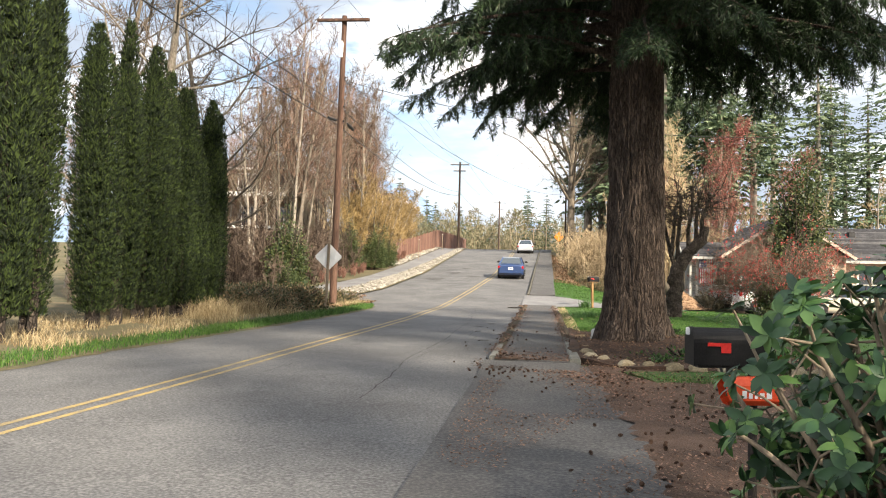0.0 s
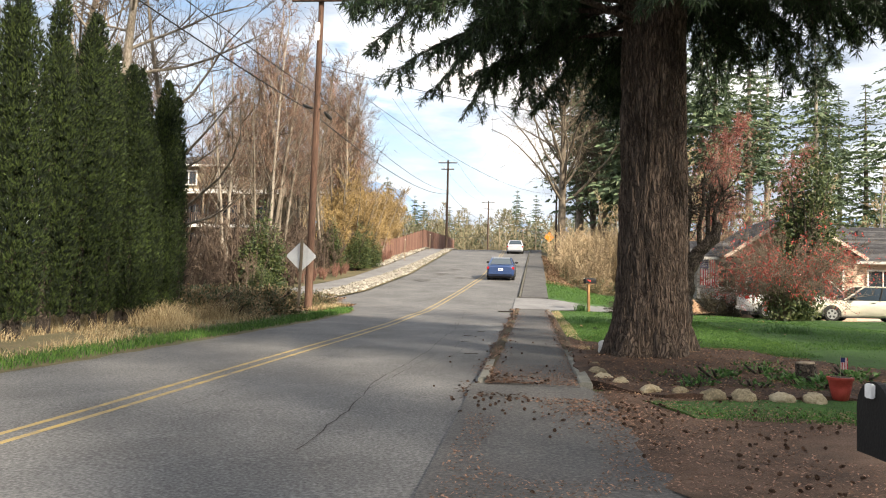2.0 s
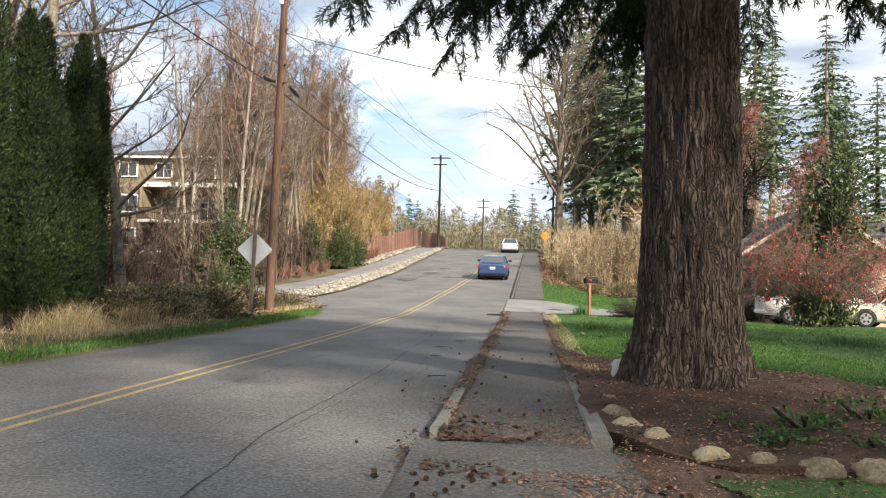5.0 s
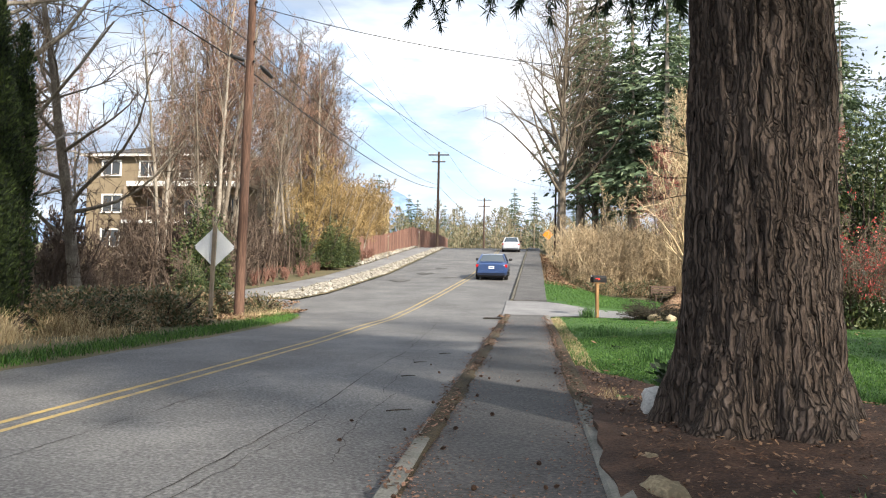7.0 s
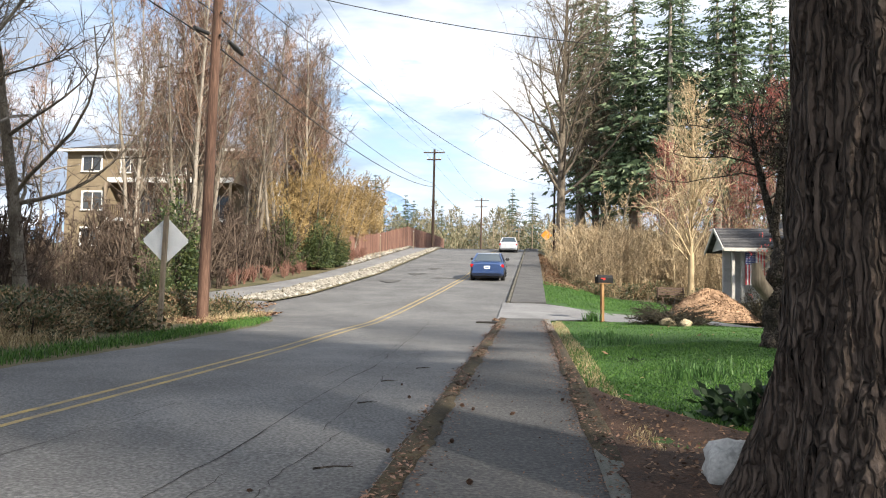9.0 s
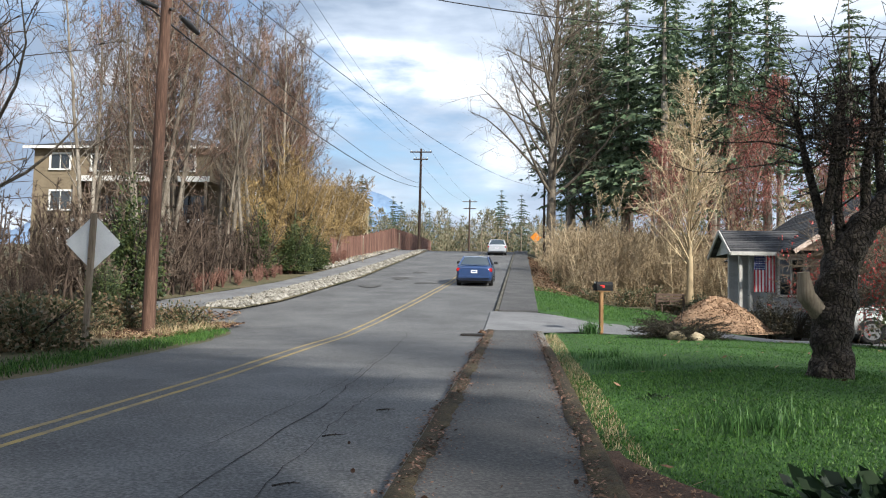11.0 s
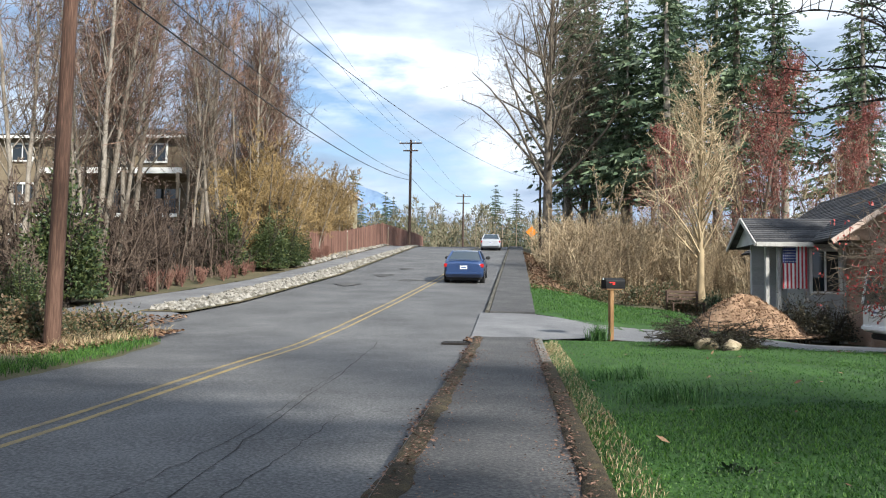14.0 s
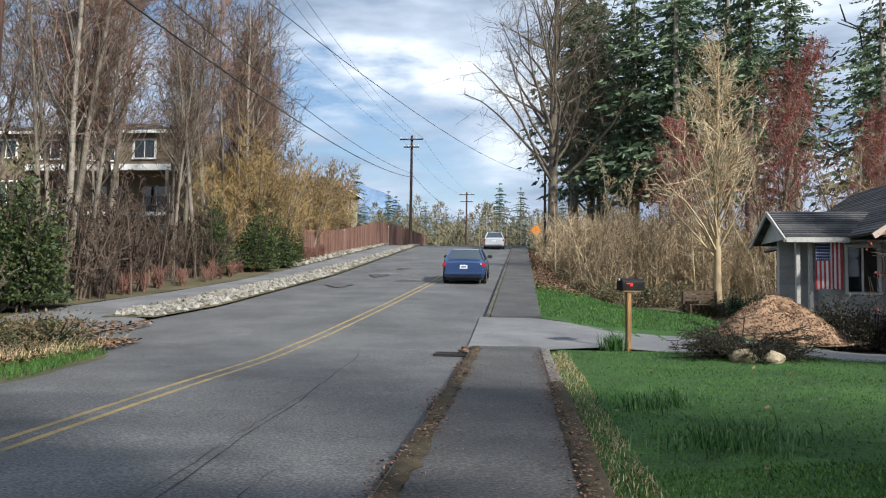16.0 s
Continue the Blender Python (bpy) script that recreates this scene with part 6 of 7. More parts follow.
def hillside_building():
    """A tan building of three storeys: plain end bay, covered balconies along the rest, low hip roof."""
    h = thing("apartment_building", "large tan three-storey building with balconies behind leafless trees", "building", m=pose(-0.4, 0, 0.3))
    x0, x1, y0, y1, base, eave = -36.6, -22.6, 70.0, 80.0, 2.6, 12.5
    xb = -33.1
    part("wall", Build().box(x0, xb, y0, y1, base, eave), TAN_WALL, h, "tan lap-sided end bay")
    part("wall", Build().box(xb, x1, y0, y1, 9.95, eave), TAN_WALL, h, "tan lap-sided top storey")
    part("wall", Build().box(xb, x1, y0 + 2.2, y1, base, 9.95), TAN_WALL, h, "recessed wall behind the balconies")
    for i in range(30):
        z = base + 2.2 + 0.255 * i
        part("lap_board", Build().box(x0 - 0.015, xb if z < 9.9 else x1, y0 - 0.03, y0 - 0.002, z, z + 0.24), TAN_WALL, h)
    for wx0, wx1, z0, z1 in ((-35.2, -33.7, 10.85, 11.95), (-31.9, -30.5, 10.75, 11.9), (-28.4, -26.6, 10.6, 11.95), (-25.2, -23.8, 10.75, 11.9), (-35.1, -33.5, 7.75, 9.1), (-35.1, -33.6, 4.9, 6.2)):
        window_in(h, wx0, wx1, y0 - 0.10, z0, z1, 1, 0.13)
    part("belt_board", Build().box(xb, x1, y0 - 0.09, y0 - 0.035, 9.9, 10.32, 0.01), TRIM, h, "pale band above the balconies")
    for zd in (7.0, 4.3):
        part("deck", Build().box(xb, x1, y0 - 0.6, y0 + 2.19, zd - 0.22, zd, 0.01), GREY_WOOD, h, "weathered balcony floor")
        part("deck_edge", Build().box(xb, x1, y0 - 0.66, y0 - 0.602, zd - 0.24, zd + 0.02, 0.008), TRIM, h)
        part("rail", Build().box(xb, x1, y0 - 0.6, y0 - 0.52, zd + 0.98, zd + 1.06, 0.008), DARK_POLE, h)
        bal = Build().box(-0.025, 0.025, -0.025, 0.025, 0, 1.0).mesh("baluster", DARK_POLE)
        for i in range(60):
            part("baluster", bal, DARK_POLE, h, at=pose(xb + 0.12 + (x1 - xb - 0.24) * i / 59, y0 - 0.56, zd))
        for k in range(3):
            cx = xb + 1.7 + k * 3.4
            w = part("balcony_door", Build().box(cx - 0.9, cx + 0.9, y0 + 2.13, y0 + 2.19, zd + 0.05, zd + 2.1), GLASS, h, "dark sliding glass door")
            for q in (cx - 0.96, cx - 0.03, cx + 0.9):
                part("frame", Build().box(q, q + 0.06, y0 + 2.08, y0 + 2.12, zd, zd + 2.16), TRIM, w)
    for x in (xb + 0.1, xb + 3.5, xb + 6.9, x1 - 0.1):
        part("post", Build().box(x - 0.09, x + 0.09, y0 - 0.5, y0 - 0.32, base, 9.9, 0.01), GREY_WOOD, h)
    ym, o, rz = (y0 + y1) / 2, 0.6, eave + 1.7
    for pl in (((x0 - o, y0 - o, eave), (x1 + o, y0 - o, eave), (x1 - 4, ym, rz), (x0 + 4, ym, rz)), ((x0 - o, y1 + o, eave), (x1 + o, y1 + o, eave), (x1 - 4, ym, rz), (x0 + 4, ym, rz)),
               ((x1 + o, y0 - o, eave), (x1 + o, y1 + o, eave), (x1 - 4, ym + 0.02, rz), (x1 - 4, ym - 0.02, rz)), ((x0 - o, y0 - o, eave), (x0 - o, y1 + o, eave), (x0 + 4, ym + 0.02, rz), (x0 + 4, ym - 0.02, rz))):
        roof_plane(h, *pl, step=0.3)
    part("fascia", Build().box(x0 - o, x1 + o, y0 - o - 0.04, y0 - o, eave - 0.18, eave + 0.02), TRIM, h)
    part("fascia", Build().box(x1 + o, x1 + o + 0.04, y0 - o, y1 + o, eave - 0.18, eave + 0.02), TRIM, h)


hillside_building()
PALE_WALL = material("pale_yellow_siding", [(0.42, 0.36, 0.22), (0.52, 0.46, 0.30), (0.58, 0.52, 0.36)], scale=1.0, fine=15, rough=0.85, bump=0.05)
big_house("house", "pale yellow house above the fence", -27.5, -18.4, 99, 108, 6.0, 2, 13.2, PALE_WALL)
big_house("house", "small white house beyond the crossroads", 7.0, 15.0, 158, 166, 6.2, 1, 10.2, TRIM)

# ---- fence on the bank ----
fence = tagged(new("fence"), "tall brown board fence climbing the bank", "fence", "", "structure")
fx = lambda y: np.interp(y, [66, 80, 98, 126], [-13.9, -13.5, -13.4, -12.6])
fz = lambda y: np.interp(y, [66, 79, 97, 120, 126], [4.0, 5.15, 7.5, 8.3, 8.3])
bd = Build().box(-0.012, 0.012, -0.098, 0.098, -0.6, 1.85, 0.004).mesh("fence_board", BROWN_FENCE)
n = 290
for i in range(n):
    y = 66 + 60 * i / n
    part("fence_board", bd, BROWN_FENCE, fence, at=pose(float(fx(y)), y, float(fz(y)) + 0.01 * (i % 3), 0, 0, rng.normal(0, 0.7)))
for i in range(26):
    y = 66 + 60 * i / 25
    part("fence_post", Build().box(-0.16, -0.05, -0.06, 0.06, -0.6, 1.95, 0.008), BROWN_FENCE, fence, at=pose(float(fx(y)), y, float(fz(y))))

# ---- stones beside the path ----
def stone_mesh(seed, sx, sy, sz, mat, cuts=2, rough=0.18):
    bm = bmesh.new()
    bmesh.ops.create_icosphere(bm, subdivisions=cuts, radius=1.0)
    for v in bm.verts:
        k = 1 + rough * noise.noise(v.co * 1.3 + Vector((seed * 7.1, 0, 0))) + rough * 0.5 * noise.noise(v.co * 3.1 + Vector((0, seed * 3.3, 0)))
        v.co = Vector((v.co.x * sx * k, v.co.y * sy * k, max(-0.75, v.co.z) * sz * k))
    return Build().bm(bm).mesh("stone", mat, cuts > 1)


strip_root = tagged(new("stone_strip"), "strip of pale loose stones between road and path", "stones", "", "structure")
ms = [stone_mesh(i, 0.13, 0.10, 0.07, PALE_STONE, 1, 0.5) for i in range(6)]
for i in range(290):
    y = 41.3 + 15.0 * (i / 290) ** 0.9
    l, r_ = rock_l(y), side(y) - 0.25
    w = l + (r_ - l) * rng.uniform(0, 1)
    part("stone", ms[i % 6], PALE_STONE, strip_root, at=pose(float(w), y, float(lane(y)) + 0.07, rng.uniform(-25, 25), rng.uniform(-25, 25), rng.uniform(0, 360)) @ Matrix.Scale(rng.uniform(0.6, 1.5), 4))
def many_stones(name, label, p, size, seed):
    r = np.random.default_rng(seed)
    base = np.array([(1, 0, 0), (0, 1, 0), (-1, 0, 0), (0, -1, 0), (0.2, 0.1, 0.8), (0, 0, -0.8)], float)
    f = np.array([[0, 1, 4], [1, 2, 4], [2, 3, 4], [3, 0, 4], [1, 0, 5], [2, 1, 5], [3, 2, 5], [0, 3, 5]])
    n_ = len(p)
    v = base[None] * (size * r.uniform(0.5, 1.4, (n_, 1, 1))) * r.uniform(0.7, 1.2, (n_, 6, 3))
    a = r.uniform(0, 2 * np.pi, n_)
    c, s = np.cos(a)[:, None], np.sin(a)[:, None]
    v = np.stack([v[..., 0] * c - v[..., 1] * s, v[..., 0] * s + v[..., 1] * c, v[..., 2]], -1) + p[:, None]
    return setting(name, Build().add(v.reshape(-1, 3), (np.arange(n_)[:, None, None] * 6 + f[None]).reshape(-1, 3)), PALE_STONE, label, kind="stuff")


yy = np.concatenate([rng.uniform(41.3, 57, 1500), rng.uniform(56, 104, 1700)])
u = rng.uniform(0, 1, len(yy))
xx = rock_l(yy) * (1 - u) + (side(yy) - 0.2) * u
many_stones("loose_stones", "pale loose stones between road and path", np.stack([xx, yy, lane(yy) + 0.04], -1), 0.11, 5)
yy = rng.uniform(62, 112, 700)
xx = path_l(yy) - 0.1 - rng.uniform(0, 1, len(yy)) ** 1.4 * 1.2
many_stones("loose_stones", "pale stones on the bank below the fence", np.stack([xx, yy, np.maximum(land(xx, yy), lane(yy)) + 0.08], -1), 0.19, 6)
yy = rng.uniform(66, 112, 900)
xx = path_l(yy) - 0.2 - rng.uniform(0, 1.0, 900)
blades("bank_grass", "patchy green and yellow grass on the bank", np.stack([xx, yy], -1), DRY_GRASS, 0.3, 0.8, 0.02, 8, zf=lambda a, b: np.maximum(land(a, b), lane(b)))
for x, y in ((-11.6, 72), (-12.0, 92)):
    t = thing("marker_post", "thin pale marker post beside the path", "post", "marker posts", pose(x, y, float(lane(y))))
    part("stake", Build().box(-0.03, 0.03, -0.03, 0.03, -0.1, 1.9, 0.005), GREY_WOOD, t)
    part("cap", Build().box(-0.04, 0.04, -0.04, 0.04, 1.9, 1.94, 0.005), GALV, t)

# ring of field stones round the bed
ring_m = [stone_mesh(20 + i, 0.2, 0.15, 0.13, STONE, 3, 0.35) for i in range(5)]
RING = [(0.98, 15.9, 0.95), (0.95, 15.4, 1.05), (0.96, 14.75, 1.1), (1.0, 14.2, 1.0), (1.18, 13.7, 1.1), (1.5, 13.3, 0.95), (1.85, 13.15, 0.85), (2.2, 13.0, 1.0), (2.55, 12.95, 1.15),
        (2.95, 12.85, 1.0), (3.3, 12.8, 1.1), (3.95, 12.75, 1.05), (4.3, 12.75, 1.15), (4.7, 12.75, 1.1), (5.1, 12.75, 1.2), (5.5, 12.8, 1.0)]
for i, (x, y, s) in enumerate(RING):
    ob = new("border_stone", ring_m[i % 5])
    ob.matrix_basis = pose(x, y - 0.22 * (y < 13.5), float(land(x, y)) + 0.06, rng.uniform(-8, 8), rng.uniform(-8, 8), rng.uniform(0, 360)) @ Matrix.Scale(s * 0.78, 4)
    tagged(ob, "rounded tan field stone edging the planting bed", "stone", "bed edging stones")
ob = new("white_rock", stone_mesh(40, 0.21, 0.18, 0.21, ROCK_WHITE, 3, 0.4))
ob.matrix_basis = pose(1.37, 17.25, float(land(1.37, 17.25)) + 0.17, 0, 10, 30)
tagged(ob, "large pale grey rock beside the fir's roots", "rock")
for x, y, s in ((4.05, 34.75, 1.5), (4.5, 34.6, 1.35)):
    ob = new("shrub_stone", ring_m[int(s * 10) % 5])
    ob.matrix_basis = pose(x, y, float(land(x, y)) + 0.10, 0, 0, x * 90) @ Matrix.Scale(s * 0.75, 4)
    tagged(ob, "tan stone at the foot of the dark shrub", "stone", "shrub stones")

# bed plants and fallen boughs
wd = leaf_shrub("bed_weed", "low green weeds in the planting bed", 501, 0.30, 0.30, 0.26, 420, 0.06, WEED, stems=4, base=0.02)
plant(wd, [(1.9, 14.4, 1.0), (2.6, 14.2, 1.3), (2.2, 13.7, 1.1), (3.3, 14.6, 1.2), (3.8, 13.7, 1.3), (2.9, 13.5, 1.0), (4.4, 14.2, 1.3), (1.5, 14.0, 0.7), (3.2, 15.2, 1.0), (4.8, 13.5, 1.1), (1.3, 18.3, 0.7), (2.4, 14.9, 0.9), (2.5, 15.3, 0.9), (3.1, 15.6, 0.8), (2.0, 15.1, 0.7), (3.6, 15.3, 1.0), (3.5, 14.1, 1.1)], "bed weeds", 30)
bough = leaf_shrub("fir_bough", "fallen dark green fir bough on the lawn", 502, 0.62, 0.42, 0.34, 1500, 0.13, FIR_NEEDLE, stems=5, base=0.03)
plant(bough, [(2.35, 19.6, 1.15), (2.95, 19.3, 0.7), (1.75, 24.5, 0.4)], "fallen boughs", 31)
def juniper():
    """A wide low shrub of flat layered branches, each feathered with short needle shoots."""
    r = np.random.default_rng(503)
    t = thing("spreading_shrub", "wide low dark brown-green shrub with flat layered branches", "shrub", m=pose(4.3, 35.6, float(land(4.3, 35.6)) - 0.03))
    limb, cells, sa, sb = Build(), [], [], []
    for i in range(120):
        a = r.uniform(0, 2 * np.pi)
        ln = r.uniform(0.55, 1.25)
        d = unit(np.array([math.cos(a), math.sin(a), r.uniform(0.15, 1.1)]))
        pts = [np.array([0.12 * math.cos(a), 0.12 * math.sin(a), 0.05])]
        for k in range(6):
            pts.append(pts[-1] + d * ln / 6)
            d = unit(d + r.normal(0, 0.10, 3) + [0, 0, -0.12])
        pts = np.array(pts)
        pts[:, 2] = np.maximum(pts[:, 2], 0.06)
        limb.tube(pts, np.linspace(0.022, 0.004, 7), 5, cap=False)
        for j in range(16):
            g = r.uniform(1.6, 6)
            o = np.array([np.interp(g, range(7), pts[:, c]) for c in range(3)])
            e = o + unit(np.array([math.cos(a), math.sin(a), 0.1]) + r.normal(0, 0.7, 3) * [1, 1, 0.35]) * r.uniform(0.12, 0.36)
            sa.append(o); sb.append(e)
            u = r.uniform(0.1, 1.05, (10, 1))
            c = o + (e - o) * u
            sd = unit((e - o) + r.normal(0, 0.16, (10, 3)))
            L = r.uniform(0.03, 0.075, (10, 1))
            w = unit(np.cross(sd, r.normal(0, 1, (10, 3)))) * 0.007
            cells.append(np.stack([c - w, c + w, c + sd * L], 1))
    part("limb_work", limb, APPLE_BARK, t, "dark bent limbs", True)
    part("twig_work", Build().slivers(sa, sb, 0.005, 0.003, 3), APPLE_BARK, t)
    part("foliage", Build().cells(np.concatenate(cells)), DARK_SHRUB, t, "dull needle shoots")


juniper()
foundation = leaf_shrub("house_shrub", "brownish rounded shrub against the house wall", 504, 0.95, 0.7, 1.55, 5200, 0.08, DARK_SHRUB, stems=10)
plant(foundation, [(8.9, 42.9, 1.0), (9.8, 42.9, 0.85)], "house shrubs", 33)
holly = leaf_shrub("house_shrub", "dark green shrub at the house corner", 505, 0.6, 0.5, 1.6, 2200, 0.12, CONIFER_NEEDLE)
plant(holly, [(11.4, 41.9, 0.9), (8.6, 48.6, 0.8), (8.4, 51.5, 0.8)], "corner shrubs", 34)

# wood chip heap
hp = thing("wood_chip_heap", "broad heap of fresh orange-brown wood chips", "wood chips", m=pose(6.6, 41.0, float(land(6.6, 41.0)) - 0.08))
aa, rr = np.meshgrid(np.linspace(0, 2 * np.pi, 49), np.linspace(0, 1, 16), indexing="ij")
hz = lambda a, r: (1.0 * np.clip(1 - r ** 1.7, 0, 1) * (1 + 0.18 * np.sin(2 * a + 0.6)) + 0.05 * np.sin(9 * a) * np.sin(11 * r) * (1 - r))
part("mound", Build().grid(np.stack([np.cos(aa) * rr * 1.75, np.sin(aa) * rr * 1.25, hz(aa, rr)], -1)), CHIPS, hp, smooth=True)
ca, cr = rng.uniform(0, 2 * np.pi, 6000), rng.uniform(0, 1, 6000) ** 0.6 * 1.2
cp = np.stack([np.cos(ca) * cr * 1.75, np.sin(ca) * cr * 1.25, np.maximum(hz(ca, cr), 0.04) + 0.015], -1)
cu, cw = unit(rng.normal(0, 1, cp.shape)) * rng.uniform(0.02, 0.055, (6000, 1)), unit(rng.normal(0, 1, cp.shape)) * rng.uniform(0.012, 0.03, (6000, 1))
chip_scatter = part("chip_scatter", Build().cells(np.stack([cp - cu, cp + cw, cp + cu, cp - cw], 1)), CHIPS, hp)
tagged(chip_scatter, "splintered loose wood chips", "", "", "stuff")


# ---- gnarled apple tree ----
def apple_tree():
    r = np.random.default_rng(64)
    t = thing("apple_tree", "gnarled dark pruned fruit tree with bare limbs on the lawn", "tree", m=pose(4.35, 26.0, float(land(4.35, 26.0)) - 0.05, 0, 0, 0))
    def knobby(pts, rad, sides=18, amp=0.16):
        pts = np.array(pts, float)
        k = np.linspace(0, len(pts) - 1, 10 * len(pts))
        p = np.stack([np.interp(k, range(len(pts)), pts[:, c]) for c in range(3)], -1)
        b = Build()
        rr_ = np.interp(k, range(len(pts)), rad)
        b.tube(p, rr_, sides)
        v = b.v[0]
        for i in range(len(v)):
            c = p[i // sides]
            q = Vector(v[i])
            v[i] = c + (v[i] - c) * (1 + amp * noise.noise(q * 4.2) * 1.6 + amp * noise.noise(q * 11))
        return b
    part("trunk", knobby([(0, 0, -0.1), (-0.02, 0, 0.45), (0.02, 0, 1.0), (0.12, 0, 1.6), (0.42, -0.02, 2.15), (0.85, -0.05, 2.55), (1.0, -0.05, 3.0)], [0.33, 0.26, 0.27, 0.24, 0.19, 0.17, 0.10]), APPLE_BARK, t, "thick burled black trunk", True)
    part("cut_stub", knobby([(-0.18, -0.05, 0.95), (-0.38, -0.12, 1.15), (-0.42, -0.14, 1.48)], [0.13, 0.12, 0.08], 14, 0.1), GREY_WOOD, t, "tan sawn stub", True)
    limbs = [[(0.05, 0, 1.5), (-0.12, 0, 2.2), (-0.3, 0.05, 3.0), (-0.42, 0.1, 3.7)], [(0.15, 0, 1.7), (0.12, 0.1, 2.5), (0.22, 0.1, 3.4), (0.2, 0.15, 4.1)], [(0.45, 0, 2.2), (0.42, -0.1, 2.9), (0.55, -0.1, 3.6), (0.5, -0.15, 4.3)],
             [(0.85, 0, 2.6), (0.9, 0.1, 3.3), (1.15, 0.1, 4.0)], [(0.7, 0, 2.4), (0.72, 0.2, 3.2), (0.85, 0.3, 4.2)], [(-0.1, 0, 2.0), (-0.05, -0.2, 2.8), (-0.02, -0.3, 3.6)]]
    sa, sb, sr = [], [], []
    for L in limbs:
        part("limb", knobby(L, np.linspace(0.075, 0.04, len(L)), 10, 0.1), APPLE_BARK, t, smooth=True)
        L = np.array(L)
        for j in range(14):
            g = r.uniform(1.2, len(L) - 1)
            o = np.array([np.interp(g, range(len(L)), L[:, c]) for c in range(3)])
            d = unit(r.normal(0, 1, 3) * [1, 1, 0.5] + [-0.15, 0, 0.25])
            seg_n = 6
            ln = r.uniform(0.7, 1.9)
            rad = 0.022
            for k in range(seg_n):
                e = o + d * ln / seg_n
                sa.append(o); sb.append(e); sr.append(rad)
                for m_ in range(3):
                    s0 = o + (e - o) * r.uniform(0, 1)
                    s1 = s0 + unit(r.normal(0, 1, 3) + [0, 0, 0.6]) * r.uniform(0.08, 0.45)
                    sa.append(s0); sb.append(s1); sr.append(0.006)
                o = e
                d = unit(d + r.normal(0, 0.22, 3) + [0, 0, 0.08])
                rad *= 0.78
    part("crown", Build().segments(sa, sb, np.array(sr), np.array(sr) * 0.75), APPLE_BARK, t, "spurred bare twigs")


apple_tree()


# ---- red flowering quince ----
def quince():
    r = np.random.default_rng(71)
    t = thing("flowering_shrub", "wide tangled shrub dotted with red blossoms on bare stems", "shrub", m=pose(10.0, 35.0, float(land(10.0, 35.0)) - 0.05))
    t.scale = (0.80, 0.66, 1.02)
    sa, sb, sr, fl = [], [], [], []
    for i in range(210):
        a = r.uniform(0, 2 * np.pi)
        d = unit(np.array([math.cos(a) * 0.5, math.sin(a) * 0.4, r.uniform(0.9, 2.6)]))
        o = np.array([0.35 * math.cos(a), 0.35 * math.sin(a), 0.05])
        n_ = 9
        ln = r.uniform(3.0, 5.2)
        rad = 0.02
        for k in range(n_):
            e = o + d * ln / n_
            sa.append(o); sb.append(e); sr.append(rad)
            if k > 3:
                for m_ in range(5):
                    s0 = o + (e - o) * r.uniform(0, 1)
                    s1 = s0 + unit(r.normal(0, 1, 3) + d * 0.6) * r.uniform(0.15, 0.6)
                    sa.append(s0); sb.append(s1); sr.append(0.008)
                    if r.uniform() < 0.8 and noise.noise(s1 * 1.3) > 0.12:
                        fl.append(s1)
            o = e
            d = unit(d + r.normal(0, 0.15, 3) + [0.17 * math.cos(a), 0.13 * math.sin(a), -0.09])
            rad *= 0.86
    part("stem_tangle", Build().segments(sa, sb, np.array(sr), np.array(sr) * 0.8), TWIG_GREY, t, "tangled grey-brown stems")
    fl = np.repeat(np.array(fl), 4, 0)
    c = fl + r.normal(0, 0.05, fl.shape)
    u_, w_ = unit(r.normal(0, 1, c.shape)) * 0.042, unit(r.normal(0, 1, c.shape)) * 0.03
    part("blossom", Build().cells(np.stack([c - u_, c + w_, c + u_, c - w_], 1)), BLOSSOM, t, "clusters of small red blossoms")
    ci = r.normal(0, 1, (5200, 3)) * [0.6, 0.5, 0.4] + [0.3, 0.1, 0.75]
    ci[:, 2] = np.abs(ci[:, 2])
    u_, w_ = unit(r.normal(0, 1, ci.shape)) * 0.09, unit(r.normal(0, 1, ci.shape)) * 0.05
    part("inner_foliage", Build().cells(np.stack([ci - u_, ci + w_, ci + u_, ci - w_], 1)), SHRUB, t, "dark green leaves low inside")


quince()


